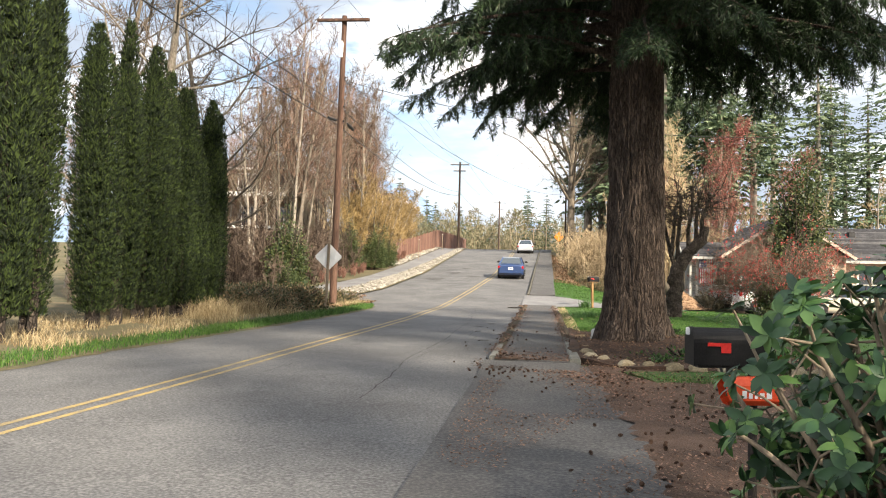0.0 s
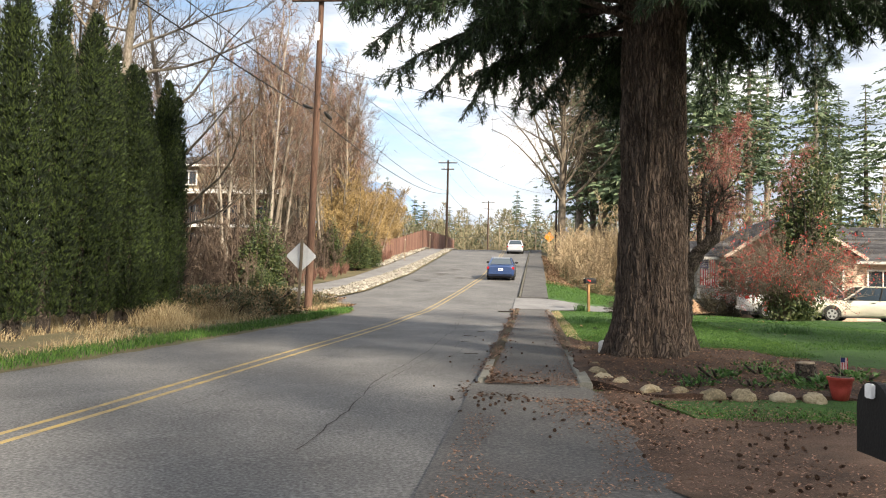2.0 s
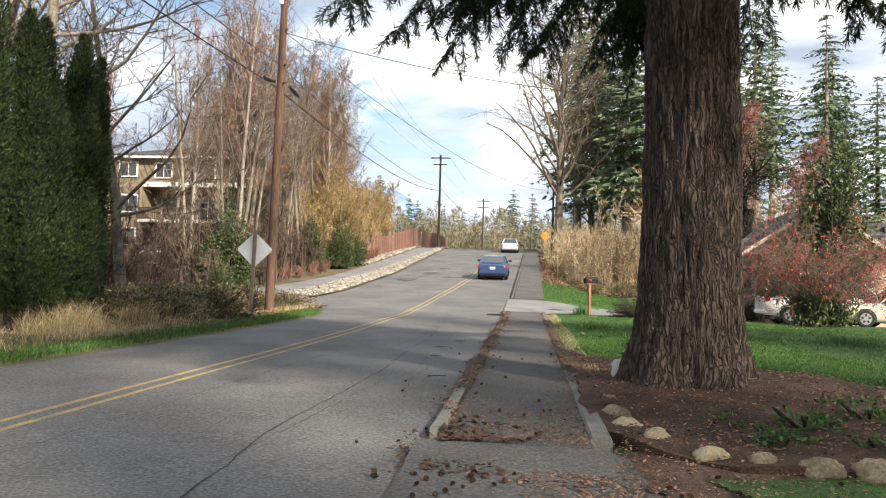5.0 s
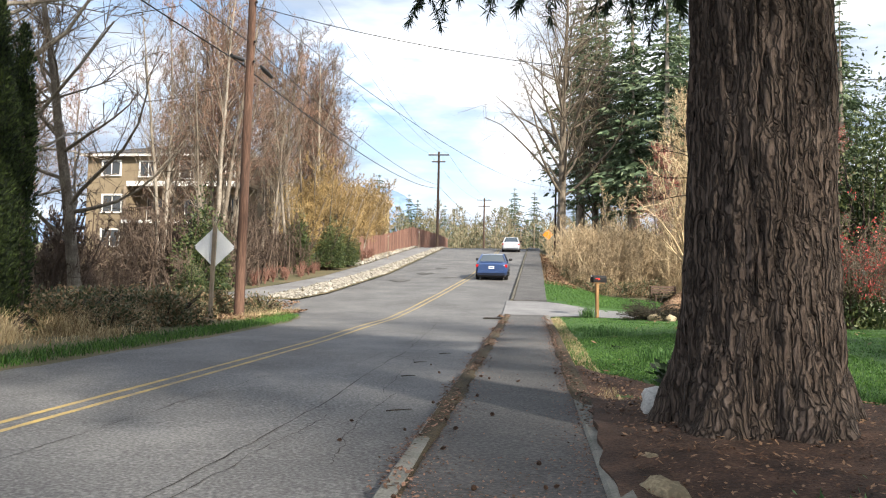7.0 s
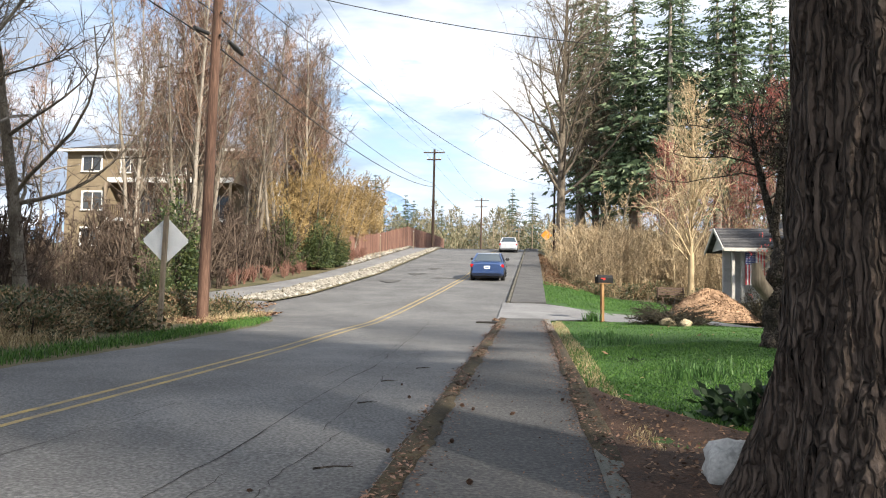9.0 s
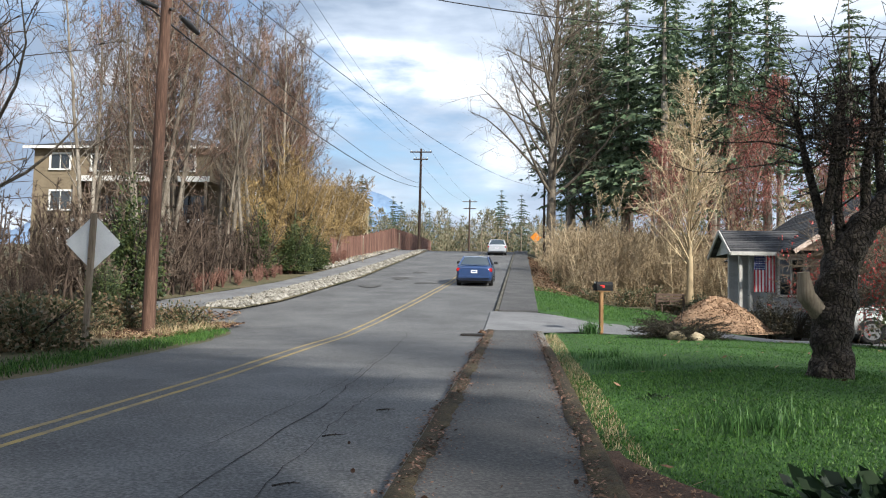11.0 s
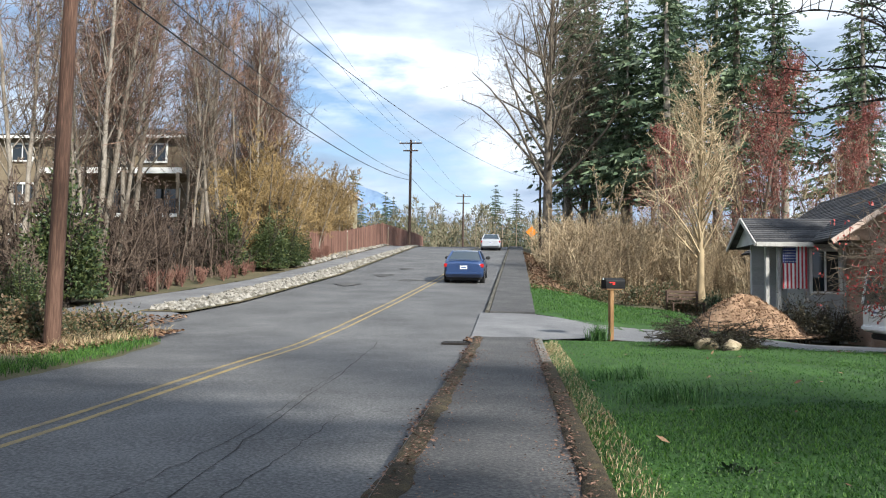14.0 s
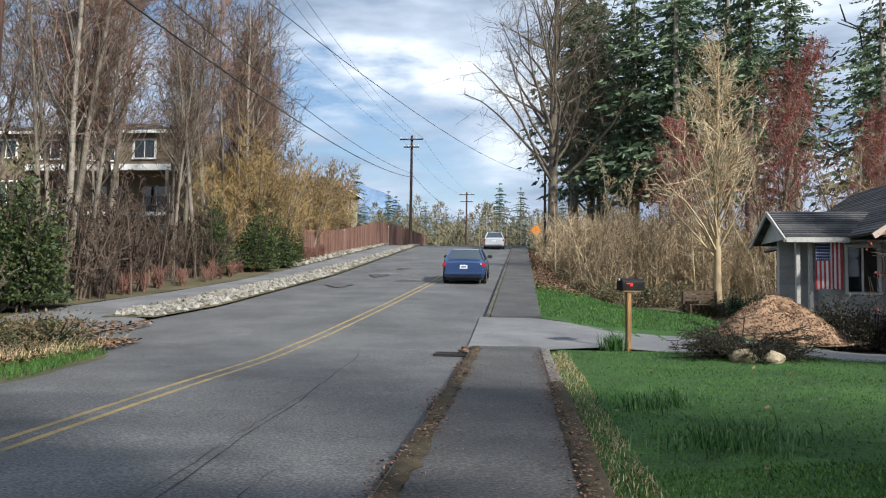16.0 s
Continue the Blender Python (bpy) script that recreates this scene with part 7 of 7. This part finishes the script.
# ---- rhododendron beside the near mailbox ----
def rhododendron():
    r = np.random.default_rng(15)
    t = thing("rhododendron", "large rhododendron with glossy leaves and bent bare branches", "shrub", m=pose(1.98, 4.15, float(land(1.98, 4.15))))
    b, whorl = Build(), []
    for i in range(96):
        a = r.uniform(0, 2 * np.pi)
        reach = r.uniform(0.35, 1.05)
        e = np.array([reach * math.cos(a), reach * 0.9 * math.sin(a), r.uniform(0.35, 1.55) - 0.35 * (reach - 0.35)])
        p0 = np.array([0.25 * math.cos(a + 1), 0.25 * math.sin(a + 1), 0.0])
        p1 = p0 * 0.5 + e * 0.4 + r.normal(0, 0.09, 3) + [0, 0, -0.08]
        p2 = e * 0.8 + r.normal(0, 0.06, 3)
        k = np.linspace(0, 1, 12)[:, None]
        p = (1 - k) ** 3 * p0 + 3 * (1 - k) ** 2 * k * p1 + 3 * (1 - k) * k ** 2 * p2 + k ** 3 * e
        b.tube(p, np.linspace(0.028, 0.009, 12), 7)
        whorl.append((e, unit(e - p2)))
        for j in range(7):
            q = p[r.integers(5, 12)]
            f = q + unit(r.normal(0, 1, 3) + unit(e) * 0.8 + [0, 0, 0.3]) * r.uniform(0.12, 0.34)
            b.tube([q, (q + f) / 2 + r.normal(0, 0.02, 3), f], [0.008, 0.006, 0.005], 5)
            whorl.append((f, unit(f - q)))
    part("branch_work", b, GREY_WOOD, t, "bent brown branches", True)
    cells4 = []
    for c, d in whorl:
        ref = unit(np.cross(d, r.normal(0, 1, 3)))
        oth = np.cross(d, ref)
        nl = r.integers(6, 10)
        for k in range(nl):
            a = 2 * np.pi * k / nl + r.normal(0, 0.2)
            o = unit(math.cos(a) * ref + math.sin(a) * oth + d * r.uniform(-0.1, 0.55) + [0, 0, -0.12])
            s = unit(np.cross(o, d + r.normal(0, 0.15, 3)))
            nrm = np.cross(s, o)
            L, W = r.uniform(0.070, 0.125), r.uniform(0.018, 0.029)
            st = [(0.0, 0.12, 0), (0.2, 0.7, -0.03), (0.5, 1.0, -0.02), (0.8, 0.66, -0.09), (1.0, 0.04, -0.19)]
            rows_ = [[c + o * L * u_ + s * W * w_ * sg + nrm * (L * z_ + 0.10 * W * abs(sg)) for sg in (-1, 0, 1)] for u_, w_, z_ in st]
            for i in range(4):
                for j in range(2):
                    cells4.append([rows_[i][j], rows_[i + 1][j], rows_[i + 1][j + 1], rows_[i][j + 1]])
    arr = np.array(cells4)
    # leaves stay whole islands: weld the faces of each leaf
    n_leaf = len(arr) // 8
    lv = arr.reshape(n_leaf, 8, 4, 3)
    verts, faces = [], []
    grid_ids = np.arange(15).reshape(5, 3)
    face_ids = np.array([[grid_ids[i, j], grid_ids[i + 1, j], grid_ids[i + 1, j + 1], grid_ids[i, j + 1]] for i in range(4) for j in range(2)])
    full = np.empty((n_leaf, 15, 3))
    for f_i in range(8):
        for c_i in range(4):
            full[:, face_ids[f_i, c_i]] = lv[:, f_i, c_i]
    part("leaf_mass", Build().add(full.reshape(-1, 3), (np.arange(n_leaf)[:, None, None] * 15 + face_ids[None]).reshape(-1, 4)), RHODO_LEAF, t, "glossy oblong green leaves", True)


rhododendron()

# newspaper tube under the near mailbox
tube = thing("newspaper_tube", "orange-red plastic newspaper tube under the mailbox", "newspaper tube", m=pose(1.335, 5.80, 0.87, 0, 0, -80))
pr = [(-0.035, 0.0), (0.035, 0.0), (0.068, 0.035), (0.068, 0.135), (0.03, 0.19), (-0.03, 0.19), (-0.068, 0.135), (-0.068, 0.035), (-0.035, 0.0)]
part("shell", Build().grid([[(x * (1.06 if k == 0 else 1), y + (0.24 * (0.19 - z) if k == 0 else 0), z) for x, z in pr] for k, y in enumerate((0.0, 0.06, 0.40))]).grid([[(x * 0.93, y, 0.105 + (z - 0.105) * 0.93) for x, z in pr] for y in (0.40, 0.06)]), ORANGE_PLASTIC, tube)
for k, (y0, y1) in enumerate(((0.13, 0.16), (0.175, 0.2), (0.215, 0.235), (0.25, 0.28), (0.295, 0.33))):
    part("lettering", Build().box(0.066, 0.0705, y0, y1, 0.05, 0.10 - 0.012 * (k % 2)), PLATE, tube, "white letter block")
part("bracket", Build().box(-0.01, 0.01, 0.05, 0.09, 0.2, 0.30), PLASTIC, tube)

# red pot with a tiny flag, stump
pot = thing("flower_pot", "round red glazed flower pot beside the lawn", "flower pot", m=pose(3.66, 12.75, float(land(3.66, 12.75)) + 0.07))
pot.scale = (0.56, 0.56, 0.66)
part("bowl", Build().tube([(0, 0, 0), (0, 0, 0.02), (0, 0, 0.2), (0, 0, 0.36), (0, 0, 0.37), (0, 0, 0.42)], [0.12, 0.16, 0.21, 0.24, 0.27, 0.27], 24), TERRACOTTA, pot, smooth=True)
part("soil", Build().tube([(0, 0, 0.40), (0, 0, 0.425)], [0.22, 0.2], 18), BED, pot)
flag_cloth(3.66, 12.75, float(land(3.66, 12.75)) + 0.58, 0.10, 0.14, 10, True)
st = thing("log_stump", "short weathered log stump at the bed's edge", "stump", m=pose(3.75, 14.2, float(land(3.75, 14.2)) + 0.03))
part("log", Build().tube([(0, 0, 0), (0.01, 0, 0.15), (0, 0, 0.3)], [0.15, 0.13, 0.12], 14), GREY_WOOD, st, smooth=True)
part("bark_ring", Build().tube([(0, 0, 0), (0.01, 0, 0.15), (0, 0, 0.28)], [0.16, 0.14, 0.13], 14, False), APPLE_BARK, st)

# storm drain
dr = thing("storm_drain", "dark cast iron storm drain grate at the curb", "storm drain", m=pose(-1.08, 36.15, float(lane(36.15)) + 0.004))
part("frame", Build().box(-0.36, 0.30, -0.3, -0.25, -0.03, 0.012).box(-0.36, 0.30, 0.25, 0.3, -0.03, 0.012).box(-0.36, -0.31, -0.25, 0.25, -0.03, 0.012).box(0.25, 0.30, -0.25, 0.25, -0.03, 0.012), IRON, dr)
bar = Build().box(-0.02, 0.02, -0.25, 0.25, -0.03, 0.01).mesh("bar", IRON)
for i in range(8):
    part("bar", bar, IRON, dr, at=pose(-0.27 + i * 0.068, 0, 0))
part("sump", Build().box(-0.31, 0.25, -0.25, 0.25, -0.04, -0.02), TAR, dr)
br = scatter(90, -0.95, -0.6, 36.0, 36.9)
flakes("drain_debris", "leaves and twigs caught at the drain", br, LEAVES_BROWN, 0.06, 71, lambda x, y: lane(y) + 0.03, 0.03)
for x, y, s in ((-1.15, 17.6, 0.9), (-1.5, 20.3, 0.6), (-1.35, 23.5, 0.7), (-1.6, 22.0, 0.5)):
    q = np.stack([rng.normal(x, 0.25 * s, 9), rng.normal(y, 0.25 * s, 9)], -1)
    sgm = np.stack([q[:, 0], q[:, 1], lane(q[:, 1]) + 0.012], -1)
    a0, a1 = np.array([x - 0.14 * s, y, lane(y) + 0.012]), np.array([x + 0.14 * s, y + 0.10, lane(y + 0.12) + 0.012])
    k0 = rng.uniform(0.2, 0.9, (6, 1))
    o0 = a0 + (a1 - a0) * k0
    tw = Build().tube([a0, (a0 + a1) / 2 + [0, 0.03, 0.004], a1], [0.008, 0.006, 0.003], 5).segments(o0, o0 + np.stack([rng.normal(0.04, 0.05, 6), rng.normal(0, 0.08, 6), np.full(6, 0.006)], -1), 0.004, 0.002)
    tagged(new("fallen_twig", tw.mesh("fallen_twig", APPLE_BARK)), "broken bare fir twig lying on the asphalt", "twig", "fallen twigs")

# bench by the young tree
bn = thing("garden_bench", "weathered dark wooden garden bench on the far lawn", "bench", m=pose(7.0, 50.2, float(land(7.0, 50.2)), 0, 0, 20))
for i in range(4):
    part("seat_slat", Build().box(-0.75, 0.75, -0.25 + i * 0.13, -0.14 + i * 0.13, 0.42, 0.45, 0.005), DARK_POLE, bn)
for i in range(3):
    part("back_slat", Build().box(-0.75, 0.75, 0.27, 0.30, 0.55 + i * 0.14, 0.65 + i * 0.14, 0.005), DARK_POLE, bn)
for x in (-0.68, 0.68):
    for y in (-0.22, 0.24):
        part("leg", Build().box(x - 0.03, x + 0.03, y - 0.03, y + 0.03, 0, 0.42 if y < 0 else 0.92, 0.005), DARK_POLE, bn)

# street lamps beyond the crest
def far_lamp(x, y, h):
    z = float(land(x, y))
    t = thing("street_lamp", "pale grey street lamp beyond the crossroads", "street lamp", "far street lamps", pose(x, y, z))
    part("shaft", Build().tube([(0, 0, -0.2), (0, 0, h * 0.5), (0, 0, h)], [0.08, 0.065, 0.05], 10), GREY_WOOD, t, smooth=True)
    part("arm", Build().tube([(0, 0, h - 0.1), (0.7, 0, h + 0.15), (1.6, 0, h + 0.2)], [0.045, 0.04, 0.035], 8), GREY_WOOD, t, smooth=True)
    part("lamp_head", Build().box(1.4, 2.05, -0.13, 0.13, h + 0.12, h + 0.26, 0.03), GREY_WOOD, t)


for lx, ly, lh in ((-6.4, 150, 7.6), (0.6, 156, 8.2)):
    far_lamp(lx, ly, lh)

# signs and rail beyond the crest
og = thing("road_sign", "orange diamond work sign beyond the crest", "road sign", m=pose(2.3, 113, float(land(2.3, 113)) + 0.0))
part("panel", Build().box(-0.5, 0.5, -0.01, 0.01, -0.5, 0.5, 0.005), SIGN_ORANGE, og, at=pose(0, 0, 3.0, 0, 45, 0))
part("post", Build().box(-0.05, 0.05, 0.02, 0.1, -0.2, 3.3), GREY_WOOD, og)
rail = thing("rail_fence", "low white rail fence beyond the crossroads", "fence")
for z in (0.45, 0.9):
    part("rail", Build().box(-16, 6, 133.0, 133.08, 7.2 + z, 7.32 + z), TRIM, rail)
pm = Build().box(-0.07, 0.07, -0.07, 0.07, 0, 1.15).mesh("rail_post", TRIM)
for i in range(12):
    part("rail_post", pm, TRIM, rail, at=pose(-16 + 2 * i, 133.15, 7.15))


# ---- vehicles ----
def vehicle(name, label, x, y, z, yaw, L, W, H, paint_mat, kind):
    """Shell lofted along the length, glazed cabin with pillars, wheels, lamps, plate. Local x runs forward from the rear bumper."""
    t = thing(name, label, "car" if kind != "van" else "van", m=pose(x, y, z, 0, 0, yaw))
    if kind == "van":
        st_ = [(0.0, 0.86, 0.45, 1.05), (0.06, 0.95, 0.36, 1.12), (0.5, 1.0, 0.30, 1.14), (3.6, 1.0, 0.30, 1.14), (4.3, 0.98, 0.32, 1.10), (L - 0.1, 0.92, 0.36, 0.98), (L, 0.8, 0.45, 0.85)]
        cab = [(0.03, 0.94, 1.1), (0.14, 0.84, H), (3.3, 0.84, H), (4.25, 0.92, 1.1)]
    elif kind == "wagon":
        st_ = [(0.0, 0.70, 0.42, 0.80), (0.08, 0.80, 0.30, 0.92), (0.6, 0.86, 0.22, 0.95), (3.0, 0.87, 0.20, 0.93), (3.8, 0.86, 0.22, 0.86), (L - 0.15, 0.80, 0.30, 0.72), (L, 0.66, 0.42, 0.60)]
        cab = [(0.12, 0.80, 0.92), (0.55, 0.64, H), (2.4, 0.66, H), (3.25, 0.80, 0.9)]
    else:
        st_ = [(0.0, 0.74, 0.42, 0.90), (0.08, 0.84, 0.30, 1.0), (0.55, 0.88, 0.22, 1.02), (1.4, 0.89, 0.20, 0.97), (3.0, 0.89, 0.20, 0.93), (3.8, 0.87, 0.22, 0.86), (L - 0.15, 0.78, 0.30, 0.70), (L, 0.62, 0.42, 0.58)]
        cab = [(0.50, 0.80, 0.97), (1.30, 0.60, H), (2.25, 0.62, H), (3.25, 0.80, 0.92)]
    k = W / 2 / max(s[1] for s in st_)
    rows_ = []
    for sx, w, zb, zt in st_:
        w *= k
        half = [(0, zb), (w * 0.86, zb), (w * 0.97, zb + 0.10), (w, zb + (zt - zb) * 0.45), (w * 0.985, zt - 0.10), (w * 0.90, zt - 0.015), (w * 0.5, zt + 0.01), (0, zt + 0.02)]
        loop = half + [(-a, b) for a, b in half[-2:0:-1]]
        rows_.append([(sx, a, b) for a, b in loop + loop[:1]])
    body = Build().grid(rows_)
    for e in (0, -1):
        c = np.mean(np.array(rows_[e])[:-1], 0)
        body.cells([[rows_[e][i], rows_[e][i + 1], c] for i in range(len(rows_[e]) - 1)])
    part("body", body, paint_mat, t, smooth=True)
    (x0, w0, z0), (x1, w1, z1), (x2, w2, z2), (x3, w3, z3) = [(a, b * k, c) for a, b, c in cab]
    P = {n_: np.array(v) for n_, v in dict(a=(x0, w0, z0), b=(x1, w1, z1), c=(x2, w2, z2), d=(x3, w3, z3)).items()}
    mir = lambda p: p * [1, -1, 1]
    part("rear_window", Build().cells([[P["a"], mir(P["a"]), mir(P["b"]), P["b"]]]), CAR_GLASS, t, "dark sky-reflecting glass")
    part("windscreen", Build().cells([[P["d"], mir(P["d"]), mir(P["c"]), P["c"]]]), CAR_GLASS, t)
    for f in (lambda p: p, mir):
        part("side_window", Build().cells([[f(P["a"]), f(P["b"]), f(P["c"]), f(P["d"])]]), CAR_GLASS, t)
    xs_ = np.linspace(x1, x2, 6)
    part("roof", Build().grid([[(xx_, wy * np.interp(xx_, [x1, x2], [w1, w2]), z1 + 0.03 * math.cos(wy * 1.4) * math.sin((xx_ - x1) / (x2 - x1) * 2.6 + 0.3) + (0.0 if abs(wy) < 1 else -0.01)) for wy in (-1.02, -0.7, 0, 0.7, 1.02)] for xx_ in xs_]), paint_mat, t, smooth=True)
    for f in (lambda p: p, mir):
        for q0, q1, rr_ in (("a", "b", 0.05), ("d", "c", 0.035), ("b", "c", 0.03)):
            part("pillar", Build().tube([f(P[q0]), f(P[q1])], rr_, 8), paint_mat, t, smooth=True)
        m0, m1 = P["a"] * 0.45 + P["d"] * 0.55, P["b"] * 0.4 + P["c"] * 0.6
        part("pillar", Build().tube([f(m0), f(m1)], 0.035, 6), PLASTIC, t)
        part("mirror", Build().box(-0.08, 0.08, -0.11, 0.11, -0.07, 0.07, 0.03), PLASTIC, t, at=pose(x3 - 0.35, f(np.array([0, W / 2 + 0.07, 0]))[1], z3 + 0.1))
        part("tail_lamp", Build().box(-0.03, 0.16, -0.17, 0.17, -0.09, 0.09, 0.03), LAMP_RED, t, at=pose(0.04, f(np.array([0, W / 2 - 0.19, 0]))[1], st_[0][3] - 0.08))
        part("head_lamp", Build().box(-0.16, 0.05, -0.18, 0.18, -0.07, 0.07, 0.03), LAMP_WHITE, t, at=pose(L - 0.12, f(np.array([0, W / 2 - 0.28, 0]))[1], st_[-1][3] + 0.04))
        part("door_handle", Build().box(-0.09, 0.09, -0.015, 0.015, -0.015, 0.015, 0.008), PLASTIC, t, at=pose(L * 0.45, f(np.array([0, W / 2 + 0.008, 0]))[1], st_[2][3] - 0.13))
        for wx in (L * 0.19, L * 0.80):
            sy = f(np.array([0, 1.0, 0]))[1]
            R = 0.32 if kind != "van" else 0.36
            wheel = part("wheel", Build().tube([(0, -0.11, 0), (0, -0.10, 0), (0, 0.10, 0), (0, 0.11, 0)], [R - 0.04, R, R, R - 0.04], 28), RUBBER, t, "black tyre on an alloy rim", True, at=pose(wx, sy * (W / 2 - 0.105), R))
            rim = Build().tube([(0, 0, 0), (0, sy * 0.118, 0)], [R * 0.66, R * 0.66], 24)
            part("rim", rim, ALLOY, wheel)
            for s_ in range(5):
                a = s_ * 2 * np.pi / 5
                part("spoke_gap", Build().box(-0.035, 0.035, -0.004, 0.004, R * 0.25, R * 0.55, 0.003), PLASTIC, wheel, at=pose(0, sy * 0.121, 0, 0, math.degrees(a), 0))
            arch = [[(wx + (R + d_) * math.cos(a), sy * (W / 2 + 0.006), R + (R + d_) * math.sin(a)) for d_ in (0.0, 0.06)] for a in np.linspace(-0.25, math.pi + 0.25, 18)]
            part("wheel_arch", Build().grid(arch), PLASTIC, t)
    pl = part("number_plate", Build().box(-0.012, 0.0, -0.155, 0.155, -0.078, 0.078, 0.004), PLATE, t, "pale plate with plain bars", at=pose(-0.005, 0, st_[0][3] - 0.16))
    part("plate_bar", Build().box(-0.016, -0.012, -0.11, 0.11, -0.025, 0.025), PLATE_BAR, pl)
    part("bumper", Build().box(-0.05, 0.10, -W / 2 + 0.10, W / 2 - 0.10, 0.40, 0.56, 0.04), GALV if kind == "van" else paint_mat, t)
    part("underbody", Build().box(0.2, L - 0.2, -W / 2 + 0.12, W / 2 - 0.12, 0.17, 0.33, 0.03), PLASTIC, t)
    if kind == "coupe":
        part("spoiler", Build().box(0.08, 0.30, -0.66, 0.66, 1.045, 1.07, 0.01), paint_mat, t)
    if kind == "van":
        for sy in (-0.42, 0.42):
            part("door_window", Build().box(-0.012, 0.03, -0.30, 0.30, -0.22, 0.22, 0.01), CAR_GLASS, t, at=pose(0.06, sy, 1.5, 0, 7, 0))
            part("hinge_plate", Build().box(-0.012, 0.01, -0.10, 0.10, -0.13, 0.13, 0.01), PLASTIC, t, at=pose(0.04, sy * 0.5, 0.92))
    return t


tilt = math.degrees(math.atan(0.101))
BLUE, SILVER, WHITE, BEIGE = paint("blue_metallic", (0.022, 0.05, 0.14)), paint("silver_metallic", (0.42, 0.45, 0.50)), paint("white_paint", (0.72, 0.72, 0.70)), paint("beige_paint", (0.68, 0.63, 0.52))
c1 = vehicle("car", "blue metallic coupe driving up the hill lane", -2.05, 52.5, 0, 90, 4.45, 1.80, 1.38, BLUE, "coupe")
c1.matrix_basis = pose(-2.05, 52.5, float(lane(52.5)) - 0.01, tilt, 0, 0) @ pose(0, 0, 0, 0, 0, 90)
c2 = vehicle("car", "silver sedan near the hill crest", -1.95, 88, 0, 90, 4.7, 1.8, 1.45, SILVER, "coupe")
c2.matrix_basis = pose(-1.95, 88, float(lane(88)) - 0.01, tilt, 0, 0) @ pose(0, 0, 0, 0, 0, 90)
vehicle("van", "white van parked on the driveway by the house", 9.5, 39.6, float(land(10.5, 39.6)) + 0.03, -3, 4.9, 1.95, 2.0, WHITE, "van")
vehicle("car", "beige station wagon parked on the driveway", 16.2, 37.6, float(land(13.5, 37.6)) + 0.03, 180, 4.7, 1.7, 1.48, BEIGE, "wagon")
